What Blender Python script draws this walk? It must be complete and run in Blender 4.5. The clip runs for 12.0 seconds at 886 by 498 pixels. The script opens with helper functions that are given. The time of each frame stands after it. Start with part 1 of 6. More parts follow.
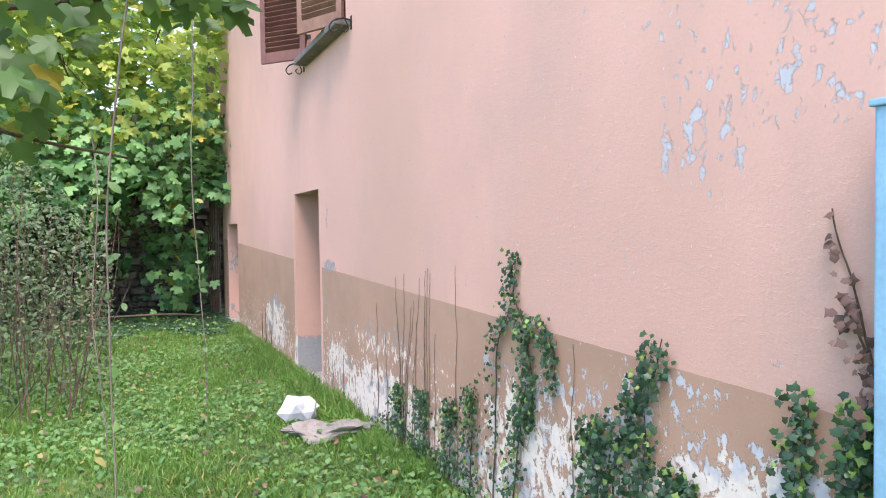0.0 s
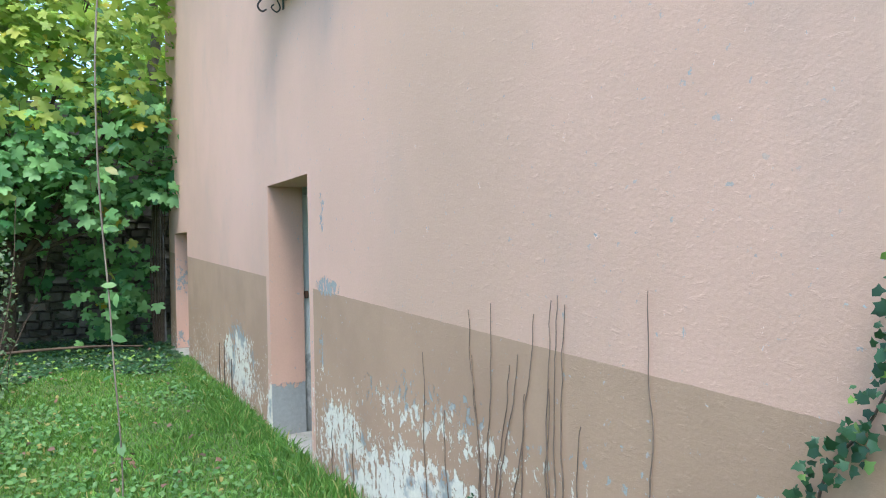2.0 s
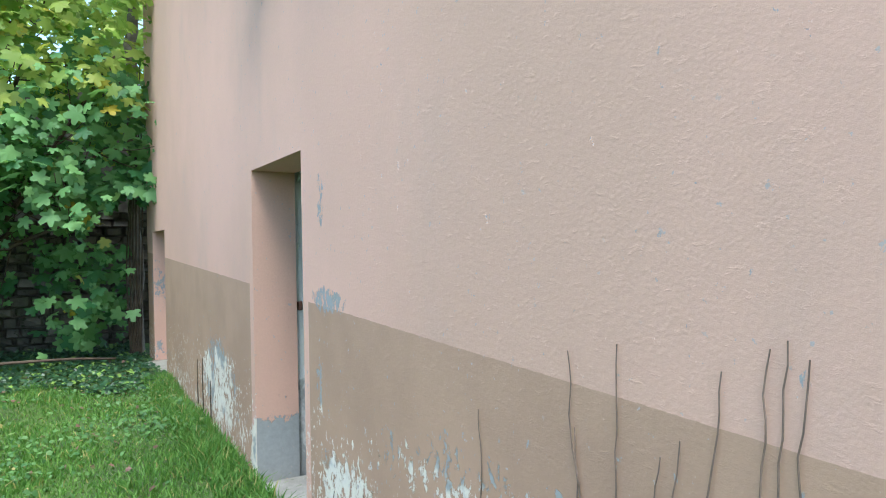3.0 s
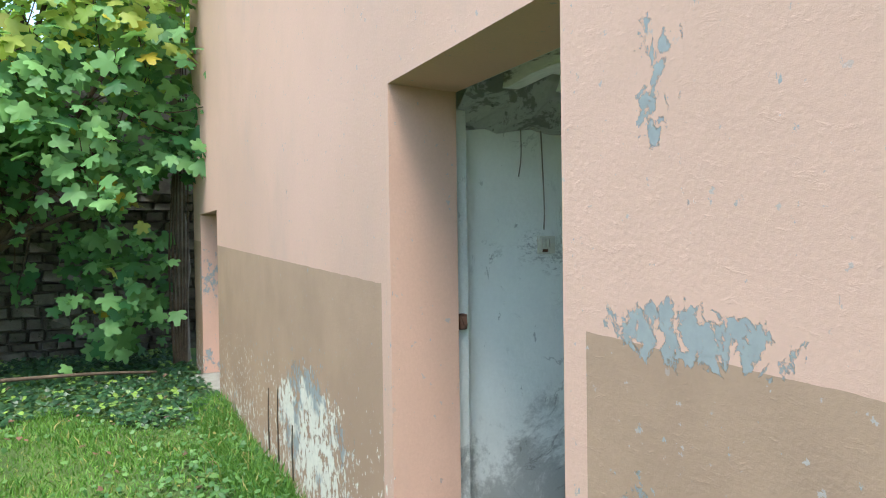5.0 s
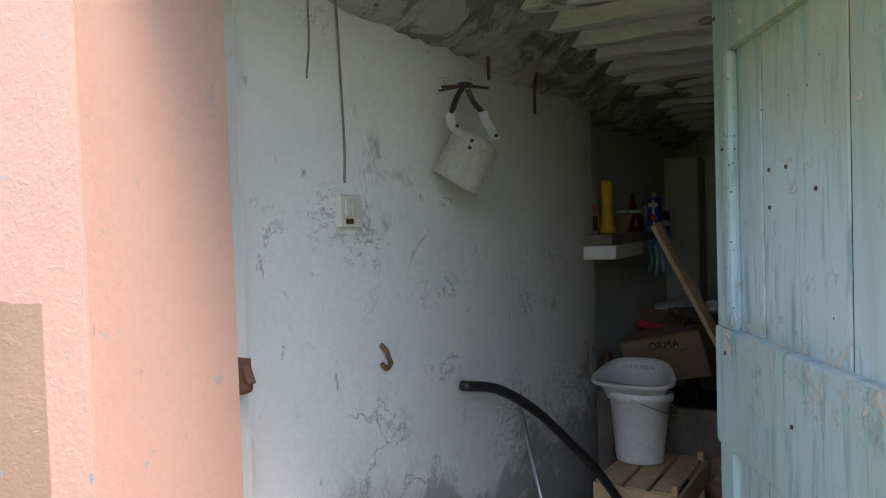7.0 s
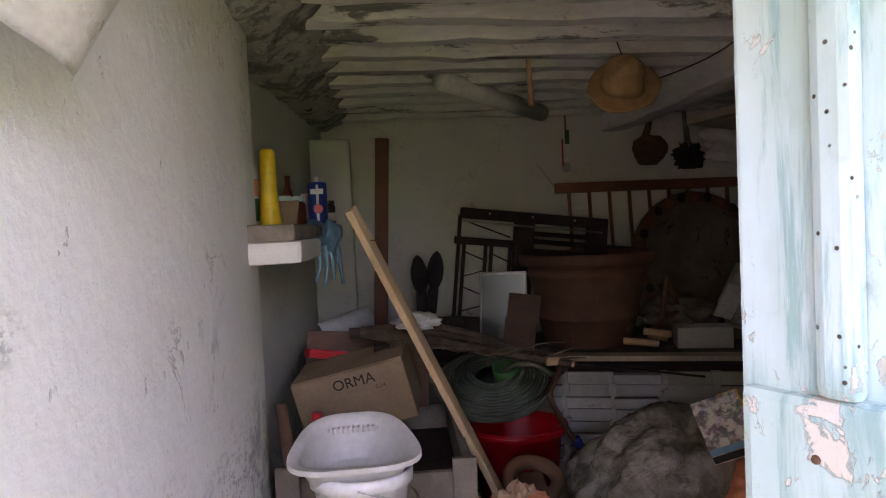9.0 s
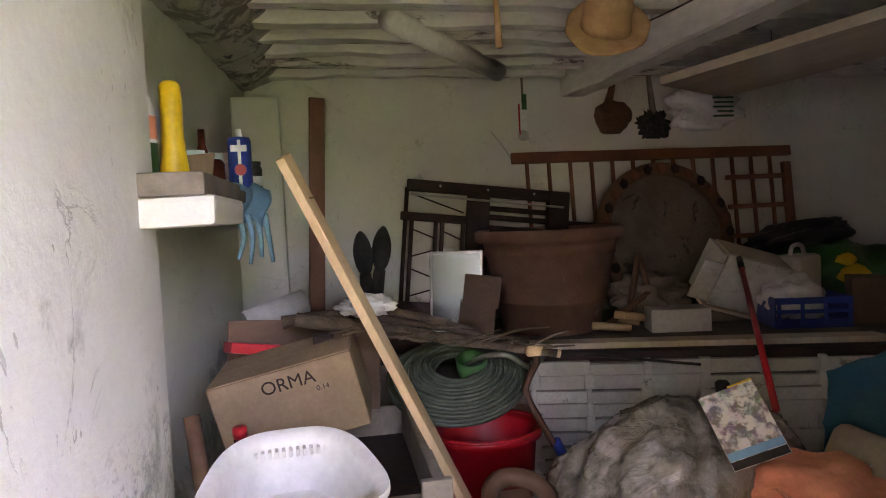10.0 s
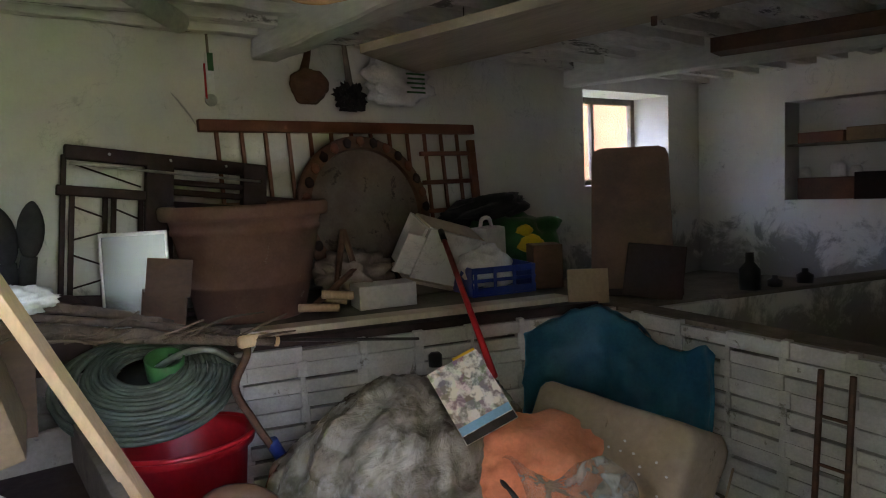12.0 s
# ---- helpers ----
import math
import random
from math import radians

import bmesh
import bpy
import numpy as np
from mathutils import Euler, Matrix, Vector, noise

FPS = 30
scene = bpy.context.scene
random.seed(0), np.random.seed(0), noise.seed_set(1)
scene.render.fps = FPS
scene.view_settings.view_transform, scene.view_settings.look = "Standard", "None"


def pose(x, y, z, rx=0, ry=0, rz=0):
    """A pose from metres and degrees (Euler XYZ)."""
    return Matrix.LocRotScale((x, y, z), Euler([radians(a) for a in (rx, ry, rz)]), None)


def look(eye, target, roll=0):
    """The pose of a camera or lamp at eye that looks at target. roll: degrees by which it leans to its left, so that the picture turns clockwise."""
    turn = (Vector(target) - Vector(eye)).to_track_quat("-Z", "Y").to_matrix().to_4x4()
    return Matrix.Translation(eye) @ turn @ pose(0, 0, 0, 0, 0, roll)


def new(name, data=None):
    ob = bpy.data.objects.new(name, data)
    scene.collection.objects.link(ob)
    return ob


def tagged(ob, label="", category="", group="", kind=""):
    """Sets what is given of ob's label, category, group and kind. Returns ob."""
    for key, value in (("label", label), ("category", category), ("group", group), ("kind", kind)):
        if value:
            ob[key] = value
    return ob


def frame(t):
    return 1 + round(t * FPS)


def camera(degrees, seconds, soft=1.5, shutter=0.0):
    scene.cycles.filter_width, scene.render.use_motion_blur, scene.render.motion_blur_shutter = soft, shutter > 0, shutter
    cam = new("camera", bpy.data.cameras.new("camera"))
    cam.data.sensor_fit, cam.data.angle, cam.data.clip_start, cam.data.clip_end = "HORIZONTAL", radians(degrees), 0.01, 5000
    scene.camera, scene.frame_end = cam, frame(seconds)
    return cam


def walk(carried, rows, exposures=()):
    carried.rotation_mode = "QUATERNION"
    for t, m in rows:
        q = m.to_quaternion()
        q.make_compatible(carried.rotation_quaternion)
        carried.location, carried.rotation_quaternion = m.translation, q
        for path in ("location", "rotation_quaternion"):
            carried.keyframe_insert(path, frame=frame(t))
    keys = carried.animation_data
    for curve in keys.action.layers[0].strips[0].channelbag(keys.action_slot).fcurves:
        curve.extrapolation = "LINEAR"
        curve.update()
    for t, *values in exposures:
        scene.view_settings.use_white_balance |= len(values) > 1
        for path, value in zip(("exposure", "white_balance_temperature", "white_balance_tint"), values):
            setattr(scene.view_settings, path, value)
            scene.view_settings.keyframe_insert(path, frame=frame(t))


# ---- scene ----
cam = camera(66.0, 12.0, 1.05)
PATH = [
    (0, (-1.92, 0.035, 1.575), (-1.077, 1.848, 1.516), -0.8),
    (0.5, (-1.881, 0.655, 1.544), (-0.999, 2.45, 1.513), -0.8),
    (1, (-1.824, 1.231, 1.49), (-0.909, 3.009, 1.472), -0.9),
    (1.5, (-1.696, 1.834, 1.506), (-0.755, 3.599, 1.487), -1.0),
    (2, (-1.558, 2.436, 1.498), (-0.598, 4.191, 1.48), -1.0),
    (2.5, (-1.378, 3.004, 1.484), (-0.405, 4.752, 1.469), -1.0),
    (2.7, (-1.292, 3.246, 1.497), (-0.315, 4.991, 1.481), -0.9),
    (4.5, (-0.969, 5.419, 1.414), (-0.072, 7.206, 1.384), -1.1),
    (5, (-1.021, 5.971, 1.408), (-0.139, 7.765, 1.375), -0.8),
    (5.5, (-0.962, 6.48, 1.389), (-0.061, 8.266, 1.352), -0.7),
    (6, (-0.886, 6.893, 1.368), (0.25, 8.538, 1.331), -1.4),
    (6.5, (-0.794, 7.276, 1.345), (0.713, 8.591, 1.305), -1.7),
    (7, (-0.62, 7.645, 1.314), (1.156, 8.562, 1.253), -1.9),
    (7.5, (-0.402, 7.921, 1.324), (1.514, 8.493, 1.255), -2.0),
    (7.7, (-0.307, 8.022, 1.329), (1.64, 8.475, 1.254), -2.0),
    (9.3, (0.754, 8.256, 1.205), (2.728, 7.939, 1.132), -2.6),
    (9.5, (0.872, 8.273, 1.19), (2.84, 7.922, 1.111), -2.6),
    (10, (1.101, 8.257, 1.136), (3.052, 7.829, 1.028), -2.7),
    (10.5, (1.278, 8.239, 1.094), (3.166, 7.593, 0.952), -2.7),
    (11, (1.364, 8.242, 1.088), (3.141, 7.339, 0.919), -2.7),
    (11.5, (1.391, 8.244, 1.086), (3.052, 7.146, 0.898), -2.6),
    (12, (1.411, 8.23, 1.083), (2.968, 6.991, 0.886), -2.6),
]
walk(cam, [(t, look(e, g, r)) for t, e, g, r in PATH], ((0.0, 1.08, 6550, 26), (1.0, 1.0, 6200, 12), (2.5, 0.9, 6000, 6), (4.5, 1.0, 6100, 2), (5.5, 1.2, 6900, 10), (6.5, 1.3, 7000, 24), (7.5, 2.05, 7700, 34), (9.5, 4.4, 8200, 50), (10.0, 4.95, 8300, 44), (10.7, 4.95, 8200, 38), (12.0, 5.05, 7500, 29)))

world = bpy.data.worlds.new("sky")
scene.world = world
world.use_nodes = True
sky = world.node_tree.nodes.new("ShaderNodeTexSky")
sky.sky_type, sky.sun_disc = "NISHITA", False
sky.sun_elevation, sky.sun_rotation = radians(65), radians(200)
world.node_tree.links.new(sky.outputs[0], world.node_tree.nodes["Background"].inputs[0])
world.node_tree.nodes["Background"].inputs[1].default_value = 0.27
sun = new("sun", bpy.data.lights.new("sun", "SUN"))
sun.data.energy, sun.data.angle, sun.data.color = 3.6, radians(40), (1, 0.95, 0.88)
sun.matrix_world = look((-6, -16, 40), (0, 0, 0))
# lamp added in the doorway to strengthen the sky's light in the room
door_fill = new("door_fill_lamp", bpy.data.lights.new("door_fill_lamp", "AREA"))
door_fill.data.shape, door_fill.data.size, door_fill.data.size_y, door_fill.data.energy, door_fill.data.color = "RECTANGLE", 1.05, 2.1, 0.25, (1, 0.94, 0.87)
door_fill.matrix_world = look((0.336, 7.95, 0.9), (3, 7.95, 0.9))


# ---- materials ----
class Nodes:
    """A short way to write node materials."""

    def __init__(self, name, rough=0.85, metal=0.0):
        self.m = bpy.data.materials.new(name)
        self.m.use_nodes = True
        self.nt = self.m.node_tree
        self.b = self.nt.nodes["Principled BSDF"]
        self.set("Roughness", rough)
        self.set("Metallic", metal)
        self.pos = self.nt.nodes.new("ShaderNodeNewGeometry").outputs["Position"]

    def put(self, socket, v):
        if isinstance(v, bpy.types.NodeSocket):
            self.nt.links.new(v, socket)
        elif isinstance(v, tuple) and len(v) == 3 and len(socket.default_value) == 4:
            socket.default_value = (*v, 1)
        else:
            socket.default_value = v

    def set(self, key, v):
        self.put(self.b.inputs[key], v)

    def math(self, op, a, b=0.0, c=0.0, clamp=False):
        n = self.nt.nodes.new("ShaderNodeMath")
        n.operation, n.use_clamp = op, clamp
        for s, v in zip(n.inputs, (a, b, c)):
            self.put(s, v)
        return n.outputs[0]

    def stretch(self, s):
        n = self.nt.nodes.new("ShaderNodeVectorMath")
        n.operation = "MULTIPLY"
        self.put(n.inputs[0], self.pos)
        n.inputs[1].default_value = s
        return n.outputs[0]

    def noise(self, scale, detail=5, rough=0.6, s=None, warp=0.0):
        n = self.nt.nodes.new("ShaderNodeTexNoise")
        self.put(n.inputs["Vector"], self.stretch(s) if s else self.pos)
        n.inputs["Scale"].default_value, n.inputs["Detail"].default_value = scale, detail
        n.inputs["Roughness"].default_value, n.inputs["Distortion"].default_value = rough, warp
        return n.outputs[0]

    def step(self, fac, lo, hi):
        n = self.nt.nodes.new("ShaderNodeMapRange")
        n.interpolation_type = "SMOOTHSTEP"
        for k, v in (("Value", fac), ("From Min", lo), ("From Max", hi)):
            self.put(n.inputs[k], v)
        return n.outputs[0]

    def mix(self, fac, a, b, kind="MIX"):
        n = self.nt.nodes.new("ShaderNodeMix")
        n.data_type, n.blend_type = "RGBA", kind
        self.put(n.inputs[0], fac)
        self.put(n.inputs[6], a)
        self.put(n.inputs[7], b)
        return n.outputs[2]

    def bump(self, height, strength=0.5, dist=0.01, after=None):
        n = self.nt.nodes.new("ShaderNodeBump")
        n.inputs["Strength"].default_value, n.inputs["Distance"].default_value = strength, dist
        self.put(n.inputs["Height"], height)
        if after:
            self.put(n.inputs["Normal"], after)
        self.set("Normal", n.outputs[0])
        return n.outputs[0]

    def axis(self):
        n = self.nt.nodes.new("ShaderNodeSeparateXYZ")
        self.put(n.inputs[0], self.pos)
        return n.outputs

    def value(self, col, fac, amount):
        """col made lighter and darker by fac (0 to 1) by the amount."""
        v = self.math("MULTIPLY_ADD", fac, 2 * amount, 1 - amount)
        n = self.nt.nodes.new("ShaderNodeHueSaturation")
        self.put(n.inputs["Value"], v)
        self.put(n.inputs["Color"], col)
        return n.outputs[0]


def surface(name, a, b, scale=4.0, rough=0.85, bump=0.3, bscale=40.0, c=None, cmin=0.58, s=None, metal=0.0, rnd=0.0, dist=0.006):
    """A surface of colours a and b mottled at scale, with stains c, fine grain and relief."""
    n = Nodes(name, rough, metal)
    col = n.mix(n.step(n.noise(scale, 6, 0.6, s), 0.35, 0.65), a, b)
    if c:
        col = n.mix(n.step(n.noise(scale * 1.7, 9, 0.7, s, 0.4), cmin, cmin + 0.06), col, c)
    col = n.value(col, n.noise(scale * 14, 3, 0.6, s), 0.22)
    if rnd:
        col = n.value(col, n.nt.nodes.new("ShaderNodeObjectInfo").outputs["Random"], rnd)
    n.set("Base Color", col)
    n.set("Roughness", n.math("MULTIPLY_ADD", n.noise(scale * 5, 3), 0.3, rough - 0.15, True))
    n.bump(n.noise(bscale, 6, 0.65, s), bump, dist)
    return n.m


def leafy(name, dark, light, odd, odd_at=0.93, glow=0.35, rough=0.5):
    n = Nodes(name, rough)
    r = n.nt.nodes.new("ShaderNodeNewGeometry").outputs["Random Per Island"]
    col = n.mix(n.step(r, 0.0, 0.9), dark, light)
    col = n.mix(n.step(r, odd_at, odd_at + 0.02), col, odd)
    col = n.value(col, n.noise(1.2, 4), 0.35)
    n.set("Base Color", col)
    n.set("Specular IOR Level", 0.35)
    t = n.nt.nodes.new("ShaderNodeBsdfTranslucent")
    n.put(t.inputs[0], n.mix(0.4, col, (0.30, 0.5, 0.08), "MIX"))
    x = n.nt.nodes.new("ShaderNodeMixShader")
    x.inputs[0].default_value = glow
    n.nt.links.new(n.b.outputs[0], x.inputs[1])
    n.nt.links.new(t.outputs[0], x.inputs[2])
    n.nt.links.new(x.outputs[0], n.nt.nodes["Material Output"].inputs[0])
    return n.m


def plaster_outside():
    n = Nodes("pink_limewash", 0.92)
    x, y, z = n.axis()
    large, mid, fine = n.noise(0.55, 5), n.noise(4.5, 8, 0.68, None, 0.3), n.noise(70, 4, 0.6)
    pink = n.mix(n.step(large, 0.35, 0.65), (0.70, 0.425, 0.32), (0.63, 0.385, 0.285))
    streak = n.noise(1.1, 6, 0.62, (1, 1, 0.55))
    pink = n.mix(n.math("MULTIPLY", n.step(streak, 0.5, 0.75), 0.45), pink, (0.50, 0.35, 0.28))
    # brown water stain running down from the sill
    drip = n.math("MULTIPLY", n.step(n.math("ABSOLUTE", n.math("SUBTRACT", n.math("MULTIPLY_ADD", n.noise(0.9, 4), 1.2, y), 5.8)), 1.4, 0.1), n.step(z, 3.6, 2.9))
    pink = n.mix(n.math("MULTIPLY", drip, 0.55), pink, (0.50, 0.325, 0.225))
    tan = n.mix(n.step(n.noise(1.3, 6), 0.35, 0.65), (0.46, 0.29, 0.19), (0.40, 0.25, 0.165))
    # the painted dado, left out in strips beside the door and in the reveals
    line = n.math("MULTIPLY_ADD", y, 0.030, 0.955)
    line = n.math("MULTIPLY_ADD", n.noise(9, 3), 0.012, line)
    dado = n.math("LESS_THAN", z, line)
    dado = n.math("MULTIPLY", dado, n.math("LESS_THAN", x, 0.002))
    door = n.math("MULTIPLY", n.math("GREATER_THAN", y, 7.28), n.math("LESS_THAN", y, 8.635))
    dado = n.math("MULTIPLY", dado, n.math("SUBTRACT", 1.0, door))
    col = n.mix(dado, pink, tan)
    col = n.value(col, fine, 0.07)
    # flaking: likelier near the ground and at the patches (y, z, half width, half height, strength)
    ground = n.math("ADD", z, n.math("MULTIPLY_ADD", y, 0.013, 0.05))
    bias = n.math("MULTIPLY", n.step(ground, 0.85, 0.0), n.math("MULTIPLY_ADD", n.step(y, 7.2, 6.2), 0.10, 0.16))
    for cy, cz, ry, rz, k in ((9.85, 0.28, 0.9, 0.46, 0.27), (6.97, 1.205, 0.30, 0.08, 0.26), (6.7, 0.24, 0.5, 0.26, 0.25), (5.4, 0.08, 1.3, 0.40, 0.30), (3.1, 0.38, 0.7, 0.42, 0.25), (2.3, 0.4, 0.5, 0.35, 0.24),
                              (1.7, 0.62, 0.55, 0.26, 0.26), (1.88, 1.95, 0.30, 0.3, 0.16), (1.5, 2.08, 0.3, 0.28, 0.155), (1.66, 2.45, 0.6, 0.4, 0.12), (7.06, 1.75, 0.06, 0.22, 0.185), (7.12, 0.75, 0.06, 0.28, 0.19),
                              (8.55, -0.02, 0.12, 0.28, 0.45), (14.8, 0.9, 0.12, 0.5, 0.2), (2.1, 0.85, 0.4, 0.2, 0.17), (2.7, 0.66, 1.0, 0.26, 0.185), (5.4, 0.62, 1.2, 0.2, 0.165), (3.55, 0.78, 0.1, 0.06, 0.2), (1.58, 1.12, 0.05, 0.02, 0.24)):
        d = n.math("ADD", n.math("POWER", n.math("DIVIDE", n.math("ABSOLUTE", n.math("SUBTRACT", y, cy)), ry), 2.0),
                   n.math("POWER", n.math("DIVIDE", n.math("ABSOLUTE", n.math("SUBTRACT", z, cz)), rz), 2.0))
        bias = n.math("MAXIMUM", bias, n.math("MULTIPLY", n.step(d, 1.6, 0.0), k))
    crumbs = n.noise(17, 11, 0.72, (1, 1, 0.7), 0.3)
    field = n.math("ADD", n.math("ADD", n.math("MULTIPLY_ADD", mid, 0.7, -0.35), n.math("MULTIPLY_ADD", crumbs, 1.5, -0.75)), n.math("MULTIPLY", bias, 1.45))
    flake = n.step(field, 0.285, 0.305)
    under = n.mix(n.step(n.math("ADD", n.noise(3.1, 5), n.math("ADD", n.math("MULTIPLY", n.step(x, 0.004, 0.012), 0.4), n.math("MULTIPLY_ADD", n.step(ground, 0.65, 1.05), 0.3, -0.06))), 0.47, 0.56), (0.76, 0.69, 0.58), n.mix(n.step(y, 4.5, 2.5), (0.33, 0.335, 0.32), (0.52, 0.54, 0.54)))
    under = n.value(under, n.noise(30, 5), 0.2)
    col = n.mix(flake, col, under)
    spots = n.math("MULTIPLY", n.step(n.noise(26, 4, 0.6), 0.66, 0.68), n.step(n.noise(1.7, 2), 0.42, 0.55))
    col = n.mix(spots, col, (0.45, 0.38, 0.34))
    chips = n.math("ADD", n.noise(27, 8, 0.7, (1, 1, 0.65), 0.3), n.math("MULTIPLY", n.step(ground, 1.3, 0.3), n.math("MULTIPLY_ADD", n.noise(1.5, 3), 0.22, -0.04)))
    chips = n.step(chips, 0.655, 0.672)
    col = n.mix(n.math("MULTIPLY", chips, n.math("LESS_THAN", x, 0.01)), col, under)
    n.set("Base Color", col)
    ridge = n.step(n.noise(21, 7, 0.7, (1, 0.7, 1.5), 0.4), 0.56, 0.7)
    lumps = n.math("ADD", n.math("MULTIPLY", n.noise(75, 5, 0.7), 0.35), n.math("MULTIPLY", n.noise(9, 9, 0.66), 0.9))
    relief = n.bump(n.math("ADD", lumps, n.math("MULTIPLY", ridge, 0.2)), 0.32, 0.010)
    n.bump(n.math("SUBTRACT", 1.0, flake), 0.8, 0.006, relief)
    return n.m


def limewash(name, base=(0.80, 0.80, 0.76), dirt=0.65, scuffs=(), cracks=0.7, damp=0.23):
    n = Nodes(name, 0.9)
    x, y, z = n.axis()
    col = n.mix(n.step(n.noise(1.1, 6, 0.6), 0.35, 0.7), base, tuple(v * 0.86 for v in base))
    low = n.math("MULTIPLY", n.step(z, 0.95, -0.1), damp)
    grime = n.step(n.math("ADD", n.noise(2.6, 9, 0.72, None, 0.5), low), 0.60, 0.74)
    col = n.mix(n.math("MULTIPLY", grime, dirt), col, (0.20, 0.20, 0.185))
    crack = n.math("ABSOLUTE", n.math("SUBTRACT", n.noise(2.2, 7, 0.6, None, 0.8), 0.5))
    crack = n.math("MULTIPLY", n.step(crack, 0.008, 0.001), n.step(n.noise(1.3, 2), 0.48, 0.56))
    col = n.mix(n.math("MULTIPLY", crack, cracks), col, (0.13, 0.12, 0.11))
    fleck = n.math("MULTIPLY", n.step(n.noise(19, 5, 0.7, (1, 1, 0.55)), 0.645, 0.68), n.step(n.noise(3.0, 3), 0.40, 0.56))
    col = n.mix(n.math("MULTIPLY", fleck, 0.1 + cracks), col, (0.16, 0.15, 0.14))
    # scuffs where tools rubbed: (x, z, half width, half height)
    for cx, cz, rx, rz in scuffs:
        d = n.math("ADD", n.math("POWER", n.math("DIVIDE", n.math("ABSOLUTE", n.math("SUBTRACT", x, cx)), rx), 2.0), n.math("POWER", n.math("DIVIDE", n.math("ABSOLUTE", n.math("SUBTRACT", z, cz)), rz), 2.0))
        d = n.math("MULTIPLY", n.step(d, 1.2, 0.1), n.step(n.noise(28, 8, 0.75, (1, 1, 1.8)), 0.5, 0.6))
        col = n.mix(n.math("MULTIPLY", d, 0.55), col, (0.17, 0.165, 0.16))
    col = n.value(col, n.noise(60, 3), 0.06)
    n.set("Base Color", col)
    r = n.bump(n.math("ADD", n.noise(22, 7, 0.65), n.math("MULTIPLY", n.noise(4, 4), 1.5)), 0.45, 0.01)
    n.bump(n.math("SUBTRACT", 1.0, n.math("ADD", crack, fleck)), 0.5, 0.004, r)
    return n.m


def bare_plaster():
    n = Nodes("peeling_plaster", 0.95)
    f = n.noise(5, 9, 0.72, None, 0.6)
    col = n.mix(n.step(f, 0.44, 0.5), (0.20, 0.195, 0.18), (0.42, 0.41, 0.385))
    col = n.mix(n.step(n.noise(9, 6, 0.7), 0.62, 0.68), col, (0.10, 0.097, 0.09))
    n.set("Base Color", n.value(col, n.noise(40, 4), 0.15))
    n.bump(n.math("ADD", f, n.math("MULTIPLY", n.noise(30, 6), 0.3)), 0.5, 0.02)
    return n.m


def door_paint(name="worn_teal_paint", low=(0.42, 0.60, 0.60), worm=0.0):
    n = Nodes(name, 0.55)
    x, y, z = n.axis()
    up = n.math("ADD", z, n.math("MULTIPLY_ADD", n.noise(1.7, 4), 0.5, -0.25))
    col = n.mix(n.step(up, 1.15, 1.75), (0.52, 0.70, 0.75), (0.42, 0.50, 0.33))
    col = n.mix(n.step(up, 1.12, 1.02), col, low)
    soft = n.noise(2.6, 6, 0.6, (1.6, 1.6, 0.3), 0.3)
    col = n.mix(n.math("MULTIPLY", n.step(soft, 0.46, 0.66), 0.55), col, (0.26, 0.40, 0.33))
    brush = n.noise(9, 8, 0.7, (3.2, 3.2, 0.3), 0.5)
    col = n.mix(n.math("MULTIPLY", n.step(brush, 0.5, 0.64), 0.65), col, (0.13, 0.34, 0.35))
    edge = n.step(n.math("ABSOLUTE", n.math("SUBTRACT", z, 1.02)), 0.09, 0.02)
    chip = n.step(n.math("ADD", n.noise(18, 9, 0.74, (1, 1, 0.8), 0.5), n.math("MULTIPLY", edge, 0.07)), 0.61, 0.64)
    col = n.mix(chip, col, (0.60, 0.60, 0.55))
    col = n.mix(n.math("MULTIPLY", n.step(n.noise(4.5, 8, 0.72), 0.58, 0.7), 0.5), col, (0.15, 0.18, 0.14))
    v = n.nt.nodes.new("ShaderNodeTexVoronoi")
    n.put(v.inputs["Vector"], n.pos)
    v.inputs["Scale"].default_value = 62 if worm else 18
    hole = n.math("MULTIPLY", n.step(v.outputs["Distance"], 0.17 if worm else 0.05, 0.1 if worm else 0.03), n.step(n.noise(7, 2), 0.35 if worm else 0.52, 0.42 if worm else 0.56))
    col = n.mix(hole, col, (0.05, 0.04, 0.03))
    n.set("Base Color", col)
    n.set("Roughness", n.math("MULTIPLY_ADD", n.noise(12, 4), 0.35, 0.38))
    r = n.bump(n.noise(14, 7, 0.65, (2, 2, 0.2), 0.6), 0.35, 0.005)
    n.bump(n.math("SUBTRACT", 1.0, n.math("ADD", chip, hole)), 0.7, 0.003, r)
    return n.m


def ground_soil():
    n = Nodes("turf_soil", 0.95)
    col = n.mix(n.step(n.noise(1.5, 6), 0.4, 0.62), (0.085, 0.15, 0.03), (0.055, 0.10, 0.025))
    col = n.mix(n.step(n.noise(5, 7, 0.7), 0.6, 0.7), col, (0.13, 0.10, 0.06))
    n.set("Base Color", n.value(col, n.noise(80, 4), 0.3))
    n.bump(n.noise(35, 7, 0.7), 0.8, 0.03)
    return n.m


def magazine_cover():
    n = Nodes("printed_cover", 0.35)
    v = n.nt.nodes.new("ShaderNodeTexVoronoi")
    n.put(v.inputs["Vector"], n.pos)
    v.inputs["Scale"].default_value = 38
    c = n.mix(n.step(n.noise(30, 4), 0.4, 0.6), (0.75, 0.72, 0.66), (0.18, 0.16, 0.15))
    col = n.mix(0.10, c, v.outputs["Color"])
    n.set("Base Color", n.mix(n.step(n.noise(12, 3), 0.55, 0.6), col, (0.75, 0.72, 0.64)))
    return n.m


